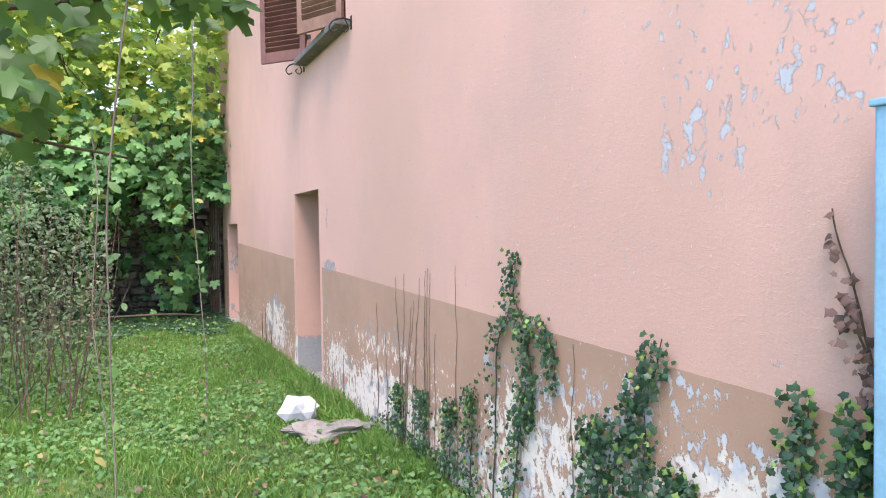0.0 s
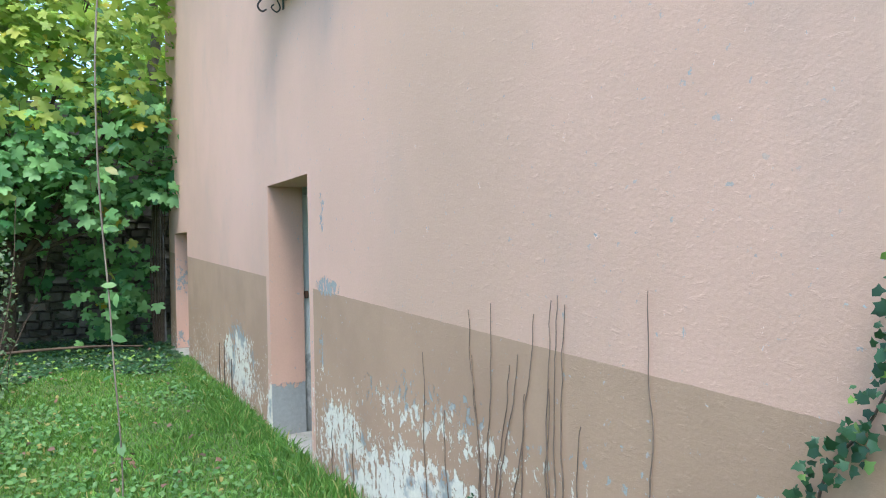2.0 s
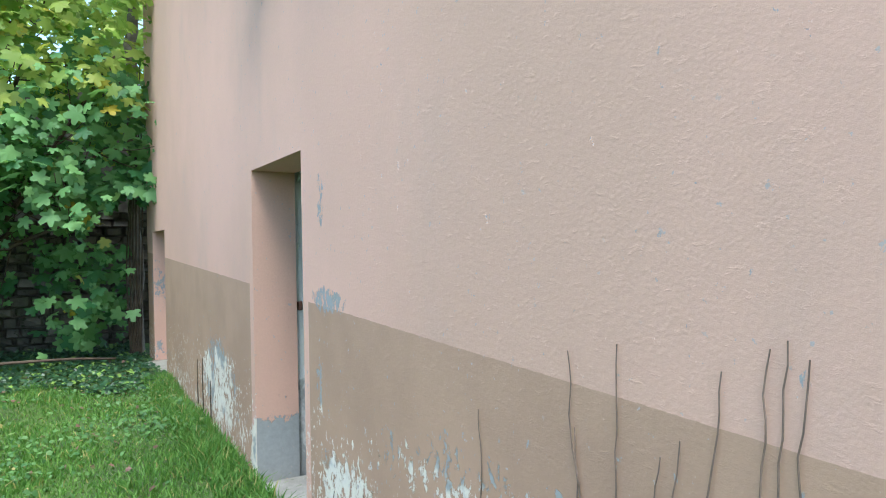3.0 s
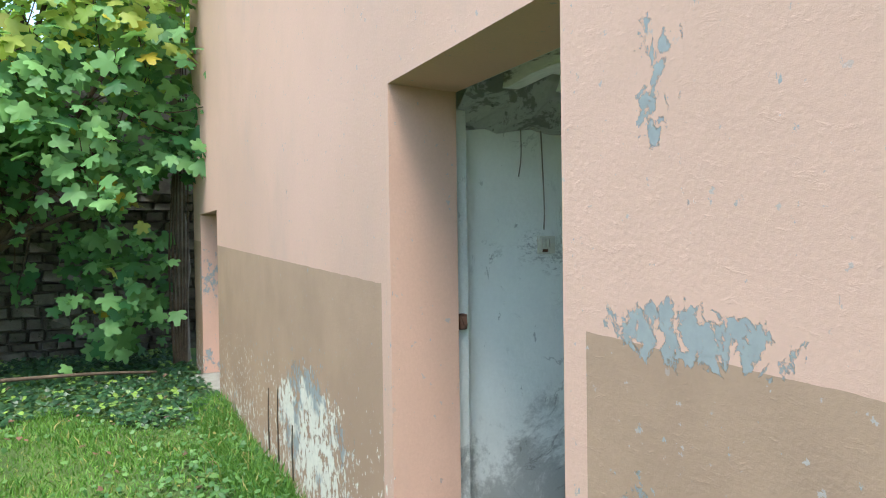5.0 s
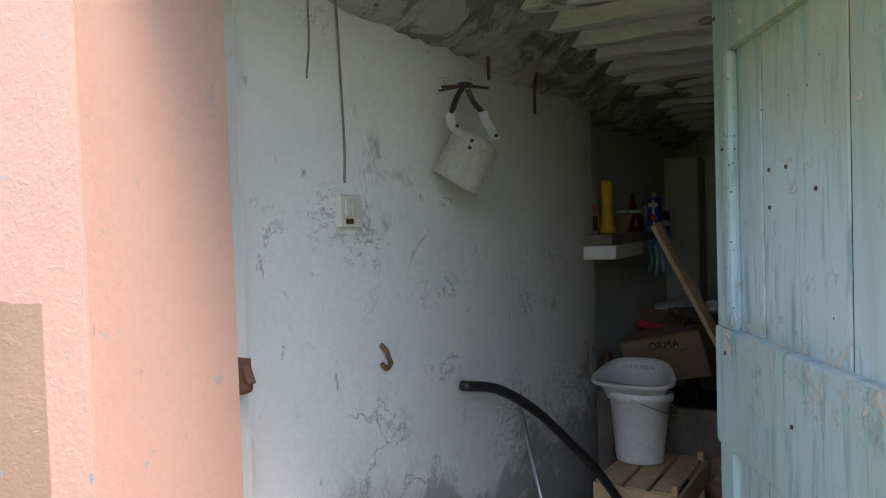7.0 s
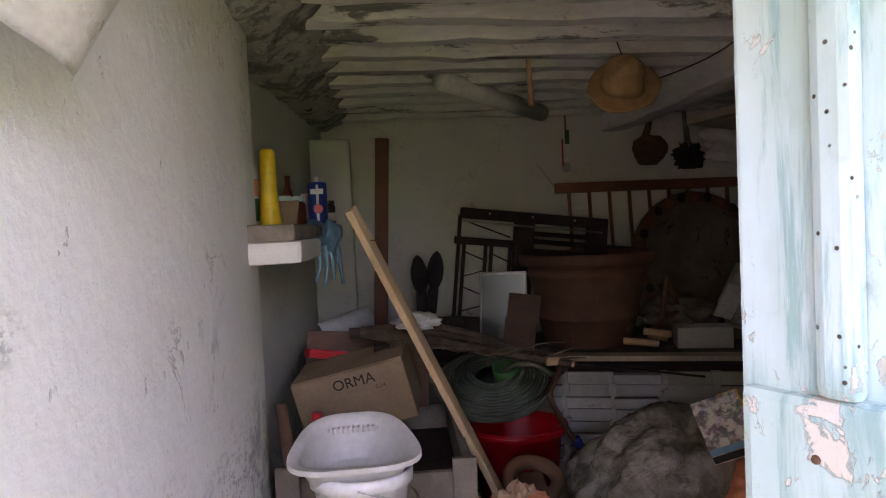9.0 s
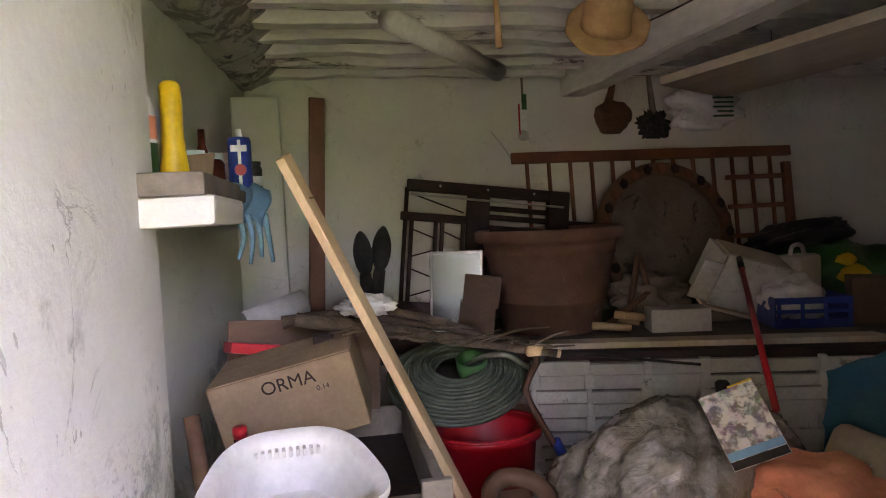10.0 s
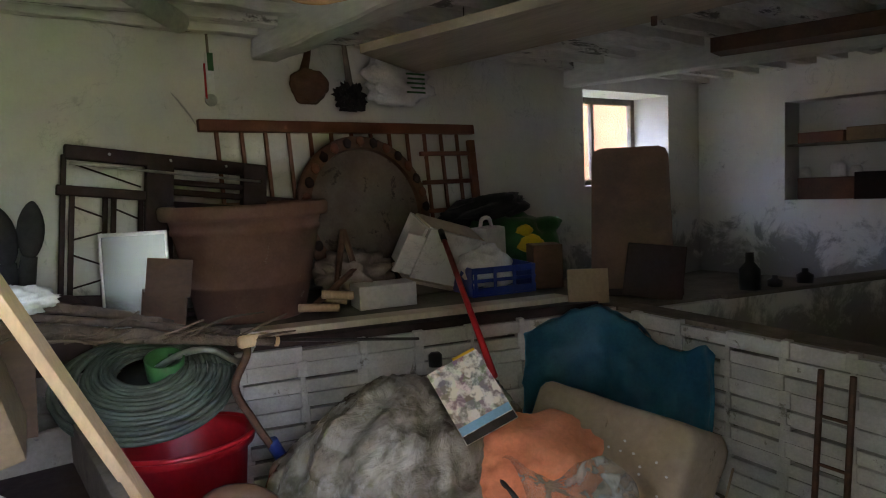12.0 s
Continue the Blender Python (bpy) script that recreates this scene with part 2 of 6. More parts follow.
def glass(name, tint=(0.95, 0.97, 0.96), rough=0.03):
    n = Nodes(name, rough)
    n.set("Base Color", tint)
    n.set("Transmission Weight", 1.0)
    n.set("IOR", 1.45)
    return n.m


FILM = (lambda n: (n.set("Base Color", (0.70, 0.69, 0.65)), n.set("Alpha", n.math("MULTIPLY_ADD", n.step(n.noise(14, 6, 0.6, None, 0.8), 0.4, 0.65), 0.4, 0.22)), n.set("Coat Weight", 0.5), n.bump(n.noise(16, 5, 0.6, (1, 0.5, 1), 1.0), 0.7, 0.02), n.m)[-1])(Nodes("clear_film", 0.22))
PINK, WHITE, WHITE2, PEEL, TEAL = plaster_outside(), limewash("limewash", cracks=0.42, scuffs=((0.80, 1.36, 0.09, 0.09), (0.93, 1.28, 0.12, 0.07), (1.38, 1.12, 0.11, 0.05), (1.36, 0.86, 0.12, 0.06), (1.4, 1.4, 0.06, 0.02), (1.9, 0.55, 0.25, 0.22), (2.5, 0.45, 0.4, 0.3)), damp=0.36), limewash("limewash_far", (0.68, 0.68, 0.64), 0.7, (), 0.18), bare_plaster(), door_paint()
WORMY = door_paint("worm_eaten_paint", (0.36, 0.52, 0.50), 1.0)
DAMP = limewash("limewash_damp", (0.74, 0.73, 0.68), 0.8, (), 0.15, 0.33)
SOIL, COVER, GLASS = ground_soil(), magazine_cover(), glass("window_glass")
BATTEN = surface("limewashed_wood", (0.80, 0.79, 0.74), (0.68, 0.67, 0.62), 3, 0.9, 0.7, 25, (0.22, 0.21, 0.19), 0.57, (1, 0.3, 1), dist=0.012)
BEAM = surface("limewashed_beam", (0.78, 0.78, 0.74), (0.66, 0.66, 0.62), 2.5, 0.9, 0.5, 14, (0.28, 0.25, 0.21), 0.62, (0.25, 1, 1), dist=0.01)
BOARD = surface("old_board", (0.62, 0.53, 0.41), (0.50, 0.42, 0.32), 2.5, 0.85, 0.4, 14, (0.16, 0.12, 0.09), 0.64, (0.2, 1.5, 1))
DARKWOOD = surface("dark_wood", (0.034, 0.014, 0.010), (0.02, 0.010, 0.008), 6, 0.8, 0.3, 30)
BROWN = surface("brown_wood", (0.16, 0.078, 0.04), (0.10, 0.05, 0.028), 5, 0.65, 0.25, 30, s=(1, 0.5, 1))
REDWOOD = surface("varnished_red_wood", (0.21, 0.072, 0.032), (0.16, 0.052, 0.024), 5, 0.5, 0.2, 30)
PALEWOOD = surface("planed_pine", (0.62, 0.43, 0.25), (0.54, 0.36, 0.20), 6, 0.7, 0.25, 40, s=(1, 1, 0.3))
GREYWOOD = surface("weathered_wood", (0.24, 0.205, 0.165), (0.15, 0.125, 0.10), 5, 0.9, 0.6, 30, (0.10, 0.08, 0.07), 0.62)
BARK = surface("bark", (0.12, 0.085, 0.058), (0.065, 0.046, 0.033), 8, 0.95, 0.9, 40, (0.28, 0.21, 0.15), 0.64, dist=0.015)
CARD = surface("cardboard", (0.33, 0.225, 0.135), (0.27, 0.18, 0.105), 4, 0.9, 0.15, 30, (0.24, 0.16, 0.09), 0.66)
PAPER = surface("brown_paper", (0.45, 0.29, 0.19), (0.36, 0.22, 0.14), 5, 0.85, 0.3, 25)
TERRA = surface("terracotta", (0.20, 0.098, 0.062), (0.155, 0.075, 0.048), 5, 0.8, 0.2, 40, (0.28, 0.19, 0.14), 0.64)
WPLAST = surface("white_plastic", (0.70, 0.70, 0.68), (0.66, 0.66, 0.63), 3, 0.35, 0.03, 30, (0.66, 0.64, 0.58), 0.68)
OLDWHITE = surface("aged_white_plastic", (0.50, 0.50, 0.47), (0.46, 0.46, 0.43), 3, 0.5, 0.03, 30, (0.36, 0.34, 0.29), 0.66)
RPLAST = surface("red_plastic", (0.58, 0.015, 0.02), (0.50, 0.012, 0.016), 4, 0.4, 0.05, 30, (0.42, 0.03, 0.03), 0.64)
YPLAST = surface("yellow_plastic", (0.80, 0.52, 0.02), (0.74, 0.46, 0.015), 4, 0.4, 0.03, 30)
BPLAST = surface("blue_plastic", (0.015, 0.05, 0.33), (0.012, 0.04, 0.27), 4, 0.4, 0.03, 30)
BLUEBAG = surface("blue_sheet", (0.03, 0.27, 0.42), (0.022, 0.21, 0.34), 5, 0.4, 0.2, 18)
SKYBLUE = surface("pale_blue_rubber", (0.20, 0.46, 0.66), (0.16, 0.38, 0.58), 6, 0.5, 0.1, 30)
BLACK = surface("black_rubber", (0.012, 0.012, 0.012), (0.02, 0.02, 0.02), 8, 0.45, 0.1, 40)
STEEL = surface("dull_steel", (0.55, 0.55, 0.54), (0.38, 0.38, 0.37), 8, 0.35, 0.1, 60, metal=0.9)
RUST = surface("rusty_iron", (0.16, 0.07, 0.04), (0.09, 0.05, 0.035), 20, 0.8, 0.5, 90, metal=0.2)
DEADSTEM = surface("dead_stem", (0.22, 0.15, 0.11), (0.14, 0.10, 0.075), 12, 0.95, 0.6, 60)
MATTBLACK = surface("dusty_rubber", (0.014, 0.014, 0.014), (0.022, 0.022, 0.021), 8, 0.85, 0.2, 40)
GREYFILM = surface("grey_plastic_film", (0.52, 0.54, 0.56), (0.40, 0.42, 0.44), 9, 0.5, 0.3, 20)
IRON = surface("black_iron", (0.03, 0.028, 0.027), (0.05, 0.045, 0.04), 20, 0.55, 0.3, 90, metal=0.5)
HOSE = surface("grey_green_hose", (0.085, 0.115, 0.09), (0.055, 0.075, 0.06), 6, 0.55, 0.1, 40)
SHEETP = (lambda n: (
    n.set("Base Color", n.mix(n.step(n.noise(7, 7, 0.65, None, 0.6), 0.42, 0.6), n.mix(n.step(n.noise(16, 5), 0.4, 0.6), (0.15, 0.135, 0.105), (0.21, 0.19, 0.155)), (0.29, 0.275, 0.24))),
    n.set("Roughness", n.math("MULTIPLY_ADD", n.noise(6, 4), 0.3, 0.12)),
    n.set("Coat Weight", 0.6), n.set("Coat Roughness", 0.22),
    n.bump(n.math("ADD", n.noise(7, 6, 0.6, (1.6, 0.6, 1.2), 1.2), n.math("MULTIPLY", n.noise(26, 4, 0.6, (1, 1, 0.4), 0.8), 0.3)), 0.8, 0.03), n.m)[-1])(Nodes("dusty_film"))
FABRIC = surface("stained_fabric", (0.40, 0.31, 0.22), (0.33, 0.25, 0.17), 3, 0.95, 0.2, 60, (0.17, 0.12, 0.07), 0.6)
ORANGE = surface("orange_cloth", (0.80, 0.30, 0.16), (0.70, 0.23, 0.12), 5, 0.85, 0.3, 25)
DUSTY = surface("dusty_hide", (0.17, 0.14, 0.105), (0.11, 0.085, 0.06), 4, 0.9, 0.4, 30, (0.05, 0.035, 0.025), 0.57)
STRAW = surface("straw", (0.58, 0.36, 0.18), (0.46, 0.27, 0.12), 14, 0.85, 0.5, 60)
WCLOTH = surface("white_film", (0.72, 0.72, 0.70), (0.60, 0.60, 0.60), 6, 0.5, 0.3, 20)
GBAG = surface("green_sack", (0.02, 0.13, 0.035), (0.015, 0.09, 0.025), 6, 0.4, 0.2, 18)
BRICKW = surface("whitewashed_brick", (0.56, 0.545, 0.51), (0.44, 0.43, 0.395), 6, 0.92, 0.6, 30, (0.24, 0.22, 0.19), 0.6, rnd=0.10)
MORTAR = surface("dark_joint", (0.20, 0.185, 0.165), (0.13, 0.12, 0.11), 8, 0.95, 0.5, 30)
EARTH = surface("earth_floor", (0.16, 0.14, 0.115), (0.11, 0.095, 0.08), 4, 0.95, 0.7, 25, (0.17, 0.15, 0.12), 0.62)
STONE = surface("rubble_stone", (0.25, 0.23, 0.20), (0.17, 0.16, 0.14), 4, 0.95, 0.7, 20, (0.08, 0.09, 0.06), 0.6, rnd=0.25)
# darker copy of rubble_stone: the shade under the trees put into the colour
SHADESTONE = surface("shaded_rubble", (0.17, 0.155, 0.13), (0.11, 0.10, 0.085), 4, 0.95, 0.7, 20, (0.05, 0.06, 0.035), 0.56, rnd=0.25)
SLAB = surface("grey_stone", (0.36, 0.35, 0.31), (0.27, 0.26, 0.23), 6, 0.95, 0.7, 30, (0.13, 0.16, 0.08), 0.62)
SHUTTER = surface("brown_shutter_paint", (0.20, 0.085, 0.06), (0.16, 0.068, 0.05), 5, 0.6, 0.2, 30, (0.30, 0.19, 0.13), 0.66)
SHUTTER2 = surface("faded_shutter_paint", (0.30, 0.17, 0.11), (0.22, 0.115, 0.075), 5, 0.75, 0.3, 30, (0.48, 0.38, 0.30), 0.62)
BLUEPOST = surface("pale_blue_paint", (0.26, 0.50, 0.62), (0.22, 0.44, 0.56), 4, 0.5, 0.1, 30, (0.5, 0.55, 0.55), 0.68)
FARWALL = surface("far_brick_wall", (0.20, 0.095, 0.055), (0.15, 0.065, 0.035), 2, 0.9, 0.3, 20, (0.22, 0.15, 0.10), 0.6)
VISOR = surface("cloudy_visor", (0.62, 0.60, 0.52), (0.54, 0.52, 0.45), 5, 0.3, 0.03, 30)
CREAM = surface("cream_plastic", (0.66, 0.63, 0.54), (0.56, 0.53, 0.45), 8, 0.5, 0.1, 40, (0.3, 0.26, 0.2), 0.66)
DKRED = surface("dark_red_glass", (0.10, 0.02, 0.012), (0.16, 0.035, 0.02), 9, 0.12, 0.02, 20)
LID = surface("pale_lid", (0.45, 0.62, 0.62), (0.40, 0.55, 0.55), 8, 0.4, 0.02, 30)
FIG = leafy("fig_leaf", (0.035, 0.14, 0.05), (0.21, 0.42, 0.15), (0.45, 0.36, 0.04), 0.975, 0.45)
# darker copy of the fig leaf for the overhead branch: shade in the colour
FIGDARK = leafy("fig_leaf_shade_tone", (0.03, 0.085, 0.02), (0.08, 0.18, 0.035), (0.3, 0.25, 0.03), 0.95, 0.4)
# lighter, yellower copy of the fig leaf: sunlight put into the colour
FIGSUN = leafy("fig_leaf_sun_tone", (0.24, 0.38, 0.07), (0.52, 0.60, 0.14), (0.62, 0.54, 0.08), 0.92, 0.6)
BUSH = leafy("bush_leaf", (0.02, 0.05, 0.02), (0.10, 0.16, 0.07), (0.22, 0.18, 0.08), 0.95, 0.25)
IVY = leafy("ivy_leaf", (0.014, 0.045, 0.022), (0.042, 0.105, 0.045), (0.20, 0.32, 0.07), 0.88, 0.15, 0.35)
GRASS = leafy("grass_blade", (0.055, 0.165, 0.028), (0.17, 0.33, 0.065), (0.38, 0.34, 0.12), 0.93, 0.35, 0.6)
WEED = leafy("weed_leaf", (0.05, 0.14, 0.04), (0.13, 0.26, 0.08), (0.28, 0.25, 0.08), 0.94, 0.25)
DRYLEAF = leafy("dry_ivy_leaf", (0.12, 0.07, 0.05), (0.20, 0.11, 0.08), (0.08, 0.05, 0.04), 0.8, 0.1)


# ---- builders ----
def link(name, bm, m, smooth=False):
    me = bpy.data.meshes.new(name)
    bm.to_mesh(me)
    bm.free()
    me.materials.append(m)
    if smooth:
        me.shade_smooth()
    return new(name, me)


def part(name, bm, m, parent, label="", smooth=False):
    ob = link(name, bm, m, smooth)
    ob.parent = parent
    return tagged(ob, label)


def thing(name, label, category, at=(0, 0, 0), turn=(0, 0, 0), group=""):
    ob = new(name)
    ob.matrix_basis = pose(*at, *turn)
    return tagged(ob, label, category, group)


def solid(name, bm, m, label, category, at=(0, 0, 0), turn=(0, 0, 0), group="", smooth=False, kind=""):
    ob = link(name, bm, m, smooth)
    ob.matrix_basis = pose(*at, *turn)
    return tagged(ob, label, category, group, kind)


def structure(name, bm, m, smooth=False, label=""):
    return tagged(link(name, bm, m, smooth), label, kind="structure")


def bx(bm, a, b, bev=0.0, m=None):
    r = bmesh.ops.create_cube(bm, size=1)["verts"]
    for v in r:
        v.co = Vector([(p + q) / 2 + c * (q - p) for p, q, c in zip(a, b, v.co)])
    if bev:
        r = [v for v in bmesh.ops.bevel(bm, geom=list({e for v in r for e in v.link_edges}), offset=bev, segments=2, affect="EDGES", profile=0.6)["verts"]]
    if m:
        bmesh.ops.transform(bm, matrix=m, verts=r)
    return bm


def box(a, b, bev=0.0):
    return bx(bmesh.new(), a, b, bev)


def tube(bm, pts, r, seg=8, r2=None, caps=True):
    """A round bar along pts, of radius r to r2."""
    pts = [Vector(p) for p in pts]
    r2 = r if r2 is None else r2
    rings, side = [], None
    for i, p in enumerate(pts):
        d = (pts[min(i + 1, len(pts) - 1)] - pts[max(i - 1, 0)]).normalized()
        side = d.orthogonal().normalized() if side is None else (side - d * side.dot(d)).normalized()
        up = d.cross(side)
        k = r + (r2 - r) * i / max(1, len(pts) - 1)
        rings.append([bm.verts.new(p + k * (math.cos(a) * side + math.sin(a) * up)) for a in (2 * math.pi * j / seg for j in range(seg))])
    for a, b in zip(rings, rings[1:]):
        for j in range(seg):
            bm.faces.new((a[j], a[(j + 1) % seg], b[(j + 1) % seg], b[j]))
    if caps:
        bm.faces.new(rings[0][::-1])
        bm.faces.new(rings[-1])
    return bm


def bar(pts, r, seg=8, r2=None):
    return tube(bmesh.new(), pts, r, seg, r2)


def curve(pts, n=8):
    """A smooth line through pts."""
    p = [Vector(q) for q in pts]
    p = [2 * p[0] - p[1], *p, 2 * p[-1] - p[-2]]
    out = []
    for i in range(1, len(p) - 2):
        for k in range(n):
            t = k / n
            out.append(0.5 * (2 * p[i] + (p[i + 1] - p[i - 1]) * t + (2 * p[i - 1] - 5 * p[i] + 4 * p[i + 1] - p[i + 2]) * t * t + (3 * p[i] - p[i - 1] - 3 * p[i + 1] + p[i + 2]) * t ** 3))
    return [*out, p[-2]]


def lathe(profile, seg=32, sx=1.0, sy=1.0, bm=None):
    """A turned shape of the profile (radius, height) round z."""
    bm = bm or bmesh.new()
    rings = [[bm.verts.new((sx * r * math.cos(a), sy * r * math.sin(a), z)) for a in (2 * math.pi * j / seg for j in range(seg))] for r, z in profile]
    for a, b in zip(rings, rings[1:]):
        for j in range(seg):
            bm.faces.new((a[j], a[(j + 1) % seg], b[(j + 1) % seg], b[j]))
    for ring in (rings[0][::-1], rings[-1]):
        if profile[0] == profile[-1]:
            break
        if (ring[0].co - ring[1].co).length > 1e-5:
            bm.faces.new(ring)
    return bm


def rough(bm, amp, freq, seed=0.0, along=None):
    """Uneven: each vertex moved by noise."""
    for v in bm.verts:
        v.co += amp * noise.noise_vector(v.co * freq + Vector((seed, seed * 0.7, -seed)))
    return bm


def blob(radii, amp=0.1, freq=3.0, sub=4, seed=0.0, flat=None, ridged=0.0):
    """A lumpy, creased body on the ground plane z=0."""
    bm = bmesh.new()
    bmesh.ops.create_icosphere(bm, subdivisions=sub, radius=1)
    for v in bm.verts:
        c = v.co.copy()
        k = 1 + amp * noise.noise(c * freq + Vector((seed, 0, 0))) + ridged * (0.5 - abs(noise.noise(c * freq * 2.3 + Vector((0, seed, 0)))) * 2)
        v.co = Vector((c.x * radii[0] * k, c.y * radii[1] * k, (c.z * k + 1) * radii[2]))
        if v.co.z < (flat or 0.0):
            v.co.z = flat or 0.0
    return bm


def sheet(fn, nu=24, nv=24, thick=0.0):
    """A surface fn(u, v) over 0..1, with thickness."""
    bm = bmesh.new()
    g = [[bm.verts.new(fn(i / nu, j / nv)) for j in range(nv + 1)] for i in range(nu + 1)]
    for i in range(nu):
        for j in range(nv):
            bm.faces.new((g[i][j], g[i + 1][j], g[i + 1][j + 1], g[i][j + 1]))
    if thick:
        bmesh.ops.solidify(bm, geom=bm.faces[:], thickness=thick)
    return bm


def prism(points, z0, z1):
    """An upright block on a plan outline."""
    bm = bmesh.new()
    lo, hi = [bm.verts.new((*p, z0)) for p in points], [bm.verts.new((*p, z1)) for p in points]
    bm.faces.new(lo[::-1])
    bm.faces.new(hi)
    for i in range(len(points)):
        j = (i + 1) % len(points)
        bm.faces.new((lo[i], lo[j], hi[j], hi[i]))
    bmesh.ops.recalc_face_normals(bm, faces=bm.faces[:])
    return bm


def pierced(us, vs, holes, d0, d1, place):
    """A wall with openings: cells between the cuts us, vs; holes are cell rectangles; place(u, v, d) gives the point."""
    bm = bmesh.new()
    memo = {}

    def at(u, v, d):
        key = (round(u, 4), round(v, 4), round(d, 4))
        if key not in memo:
            memo[key] = bm.verts.new(place(u, v, d))
        return memo[key]

    def full(i, j):
        if not (0 <= i < len(us) - 1 and 0 <= j < len(vs) - 1):
            return False
        u, v = (us[i] + us[i + 1]) / 2, (vs[j] + vs[j + 1]) / 2
        return not any(a < u < b and c < v < d for a, b, c, d in holes)

    for i in range(len(us) - 1):
        for j in range(len(vs) - 1):
            if not full(i, j):
                continue
            u0, u1, v0, v1 = us[i], us[i + 1], vs[j], vs[j + 1]
            for d in (d0, d1):
                bm.faces.new([at(u, v, d) for u, v in ((u0, v0), (u1, v0), (u1, v1), (u0, v1))])
            for di, dj, (a, b) in ((-1, 0, ((u0, v0), (u0, v1))), (1, 0, ((u1, v0), (u1, v1))), (0, -1, ((u0, v0), (u1, v0))), (0, 1, ((u0, v1), (u1, v1)))):
                if not full(i + di, j + dj):
                    bm.faces.new((at(*a, d0), at(*b, d0), at(*b, d1), at(*a, d1)))
    bmesh.ops.recalc_face_normals(bm, faces=bm.faces[:])
    return bm


def lettering(text, size, m, parent=None, name="lettering"):
    cu = bpy.data.curves.new(name, "FONT")
    cu.body, cu.size, cu.extrude, cu.align_x = text, size, 0.0006, "CENTER"
    cu.materials.append(m)
    ob = new(name, cu)
    ob.parent = parent
    return ob


# a leaf outline is a fan of (angle, radius) round its middle
FIG_SHAPE = ((180, 0.30), (150, 0.58), (126, 0.82), (108, 0.80), (88, 0.56), (68, 0.96), (50, 0.95), (32, 0.60), (12, 1.08), (-12, 1.08), (-32, 0.60), (-50, 0.95), (-68, 0.96), (-88, 0.56), (-108, 0.80), (-126, 0.82), (-150, 0.58))
IVY_SHAPE = ((180, 0.35), (125, 0.85), (85, 0.5), (50, 0.8), (0, 1.1), (-50, 0.8), (-85, 0.5), (-125, 0.85))
OVAL_SHAPE = ((180, 0.9), (130, 0.55), (50, 0.55), (0, 1.0), (-50, 0.55), (-130, 0.55))


def leaves(centres, sizes, facing, shape, spread=0.6, rng=None):
    """One mesh of many leaves: facing is the mean normal of each."""
    rng = rng or np.random.default_rng(5)
    centres, n = np.asarray(centres, float), len(centres)
    nor = np.asarray(facing, float) + rng.normal(0, spread, (n, 3))
    nor /= np.linalg.norm(nor, axis=1)[:, None]
    ref = rng.normal(0, 1, (n, 3)) + np.array((0, 0, -0.8))
    u = np.cross(np.cross(nor, ref), nor)
    u /= np.linalg.norm(u, axis=1)[:, None] + 1e-9
    w = np.cross(nor, u)
    ang, rad = np.radians([a for a, _ in shape]), np.array([r for _, r in shape])
    k = len(shape)
    droop = -0.22 * rad ** 2
    size = np.asarray(sizes, float)[:, None, None] * 0.5
    rim = (np.cos(ang) * rad)[None, :, None] * u[:, None] + (np.sin(ang) * rad)[None, :, None] * w[:, None] + (droop + rng.normal(0, 0.06, (n, k)))[:, :, None] * nor[:, None]
    pts = np.concatenate([centres[:, None], centres[:, None] + size * rim], 1).reshape(-1, 3)
    base = np.arange(n)[:, None, None] * (k + 1)
    tri = np.array([(0, 1 + i, 1 + (i + 1) % k) for i in range(k)])[None]
    return pts, (base + tri).reshape(-1, 3)


def mesh_of(name, pts, tri, m):
    me = bpy.data.meshes.new(name)
    me.vertices.add(len(pts))
    me.vertices.foreach_set("co", np.asarray(pts, np.float32).ravel())
    me.loops.add(len(tri) * 3)
    me.loops.foreach_set("vertex_index", np.asarray(tri, np.int32).ravel())
    me.polygons.add(len(tri))
    me.polygons.foreach_set("loop_start", np.arange(len(tri), dtype=np.int32) * 3)
    me.update(calc_edges=True)
    me.materials.append(m)
    return new(name, me)


def ground_z(x, y):
    return -0.05 - 0.013 * y


# ---- the house ----
Y0, Y1 = 7.37, 8.53          # the door opening along the outer wall
house_cuts_y = [-9, 6.25, 7.37, 7.75, 8.53, 13.35, 14.72, 15.45]
house_cuts_z = [-1.2, -0.24, 0.02, 1.73, 2.03, 3.55, 5.2, 7.4]
structure("wall_outer", pierced(house_cuts_y, house_cuts_z, [(Y0, Y1, -0.24, 2.03), (13.35, 14.72, -0.24, 1.73), (6.25, 7.75, 3.55, 5.2)], 0.0, 0.33, lambda u, v, d: (d, u + (0.045 if u == Y1 and d > 0 else 0.0), v)), PINK, label="pink limewashed house wall with a tan dado, flaking near the ground")
structure("wall_inner_lining", pierced([1.3, Y0 - 0.04, 8.62, 9.2], [-0.6, 2.06, 2.2], [(Y0 - 0.04, 8.62, -0.6, 2.06)], 0.334, 0.40, lambda u, v, d: (d, u, v)), WHITE2)
structure("wall_gable", box((0.33, 15.15, -1.2), (6.0, 15.45, 7.4)), PINK)
structure("wall_gable_near", box((0.33, -9, -1.2), (6.0, -8.7, 7.4)), PINK)
structure("wall_rear_upper", box((5.36, -8.7, 2.2), (5.86, 15.15, 7.4)), PINK)
structure("recess_back", box((0.31, 13.3, -0.5), (0.36, 14.8, 1.8)), GREYWOOD)
structure("recess_threshold", rough(box((-0.12, 13.36, -0.5), (0.3, 14.71, -0.2), 0.02), 0.02, 4), SLAB)
structure("roof", bx(bx(bmesh.new(), (-0.6, -9.4, 0), (6.6, 15.9, 0.25)), (-0.6, -9.4, -0.12), (-0.5, 15.9, 0)), TERRA).matrix_basis = pose(0, 0, 7.41)
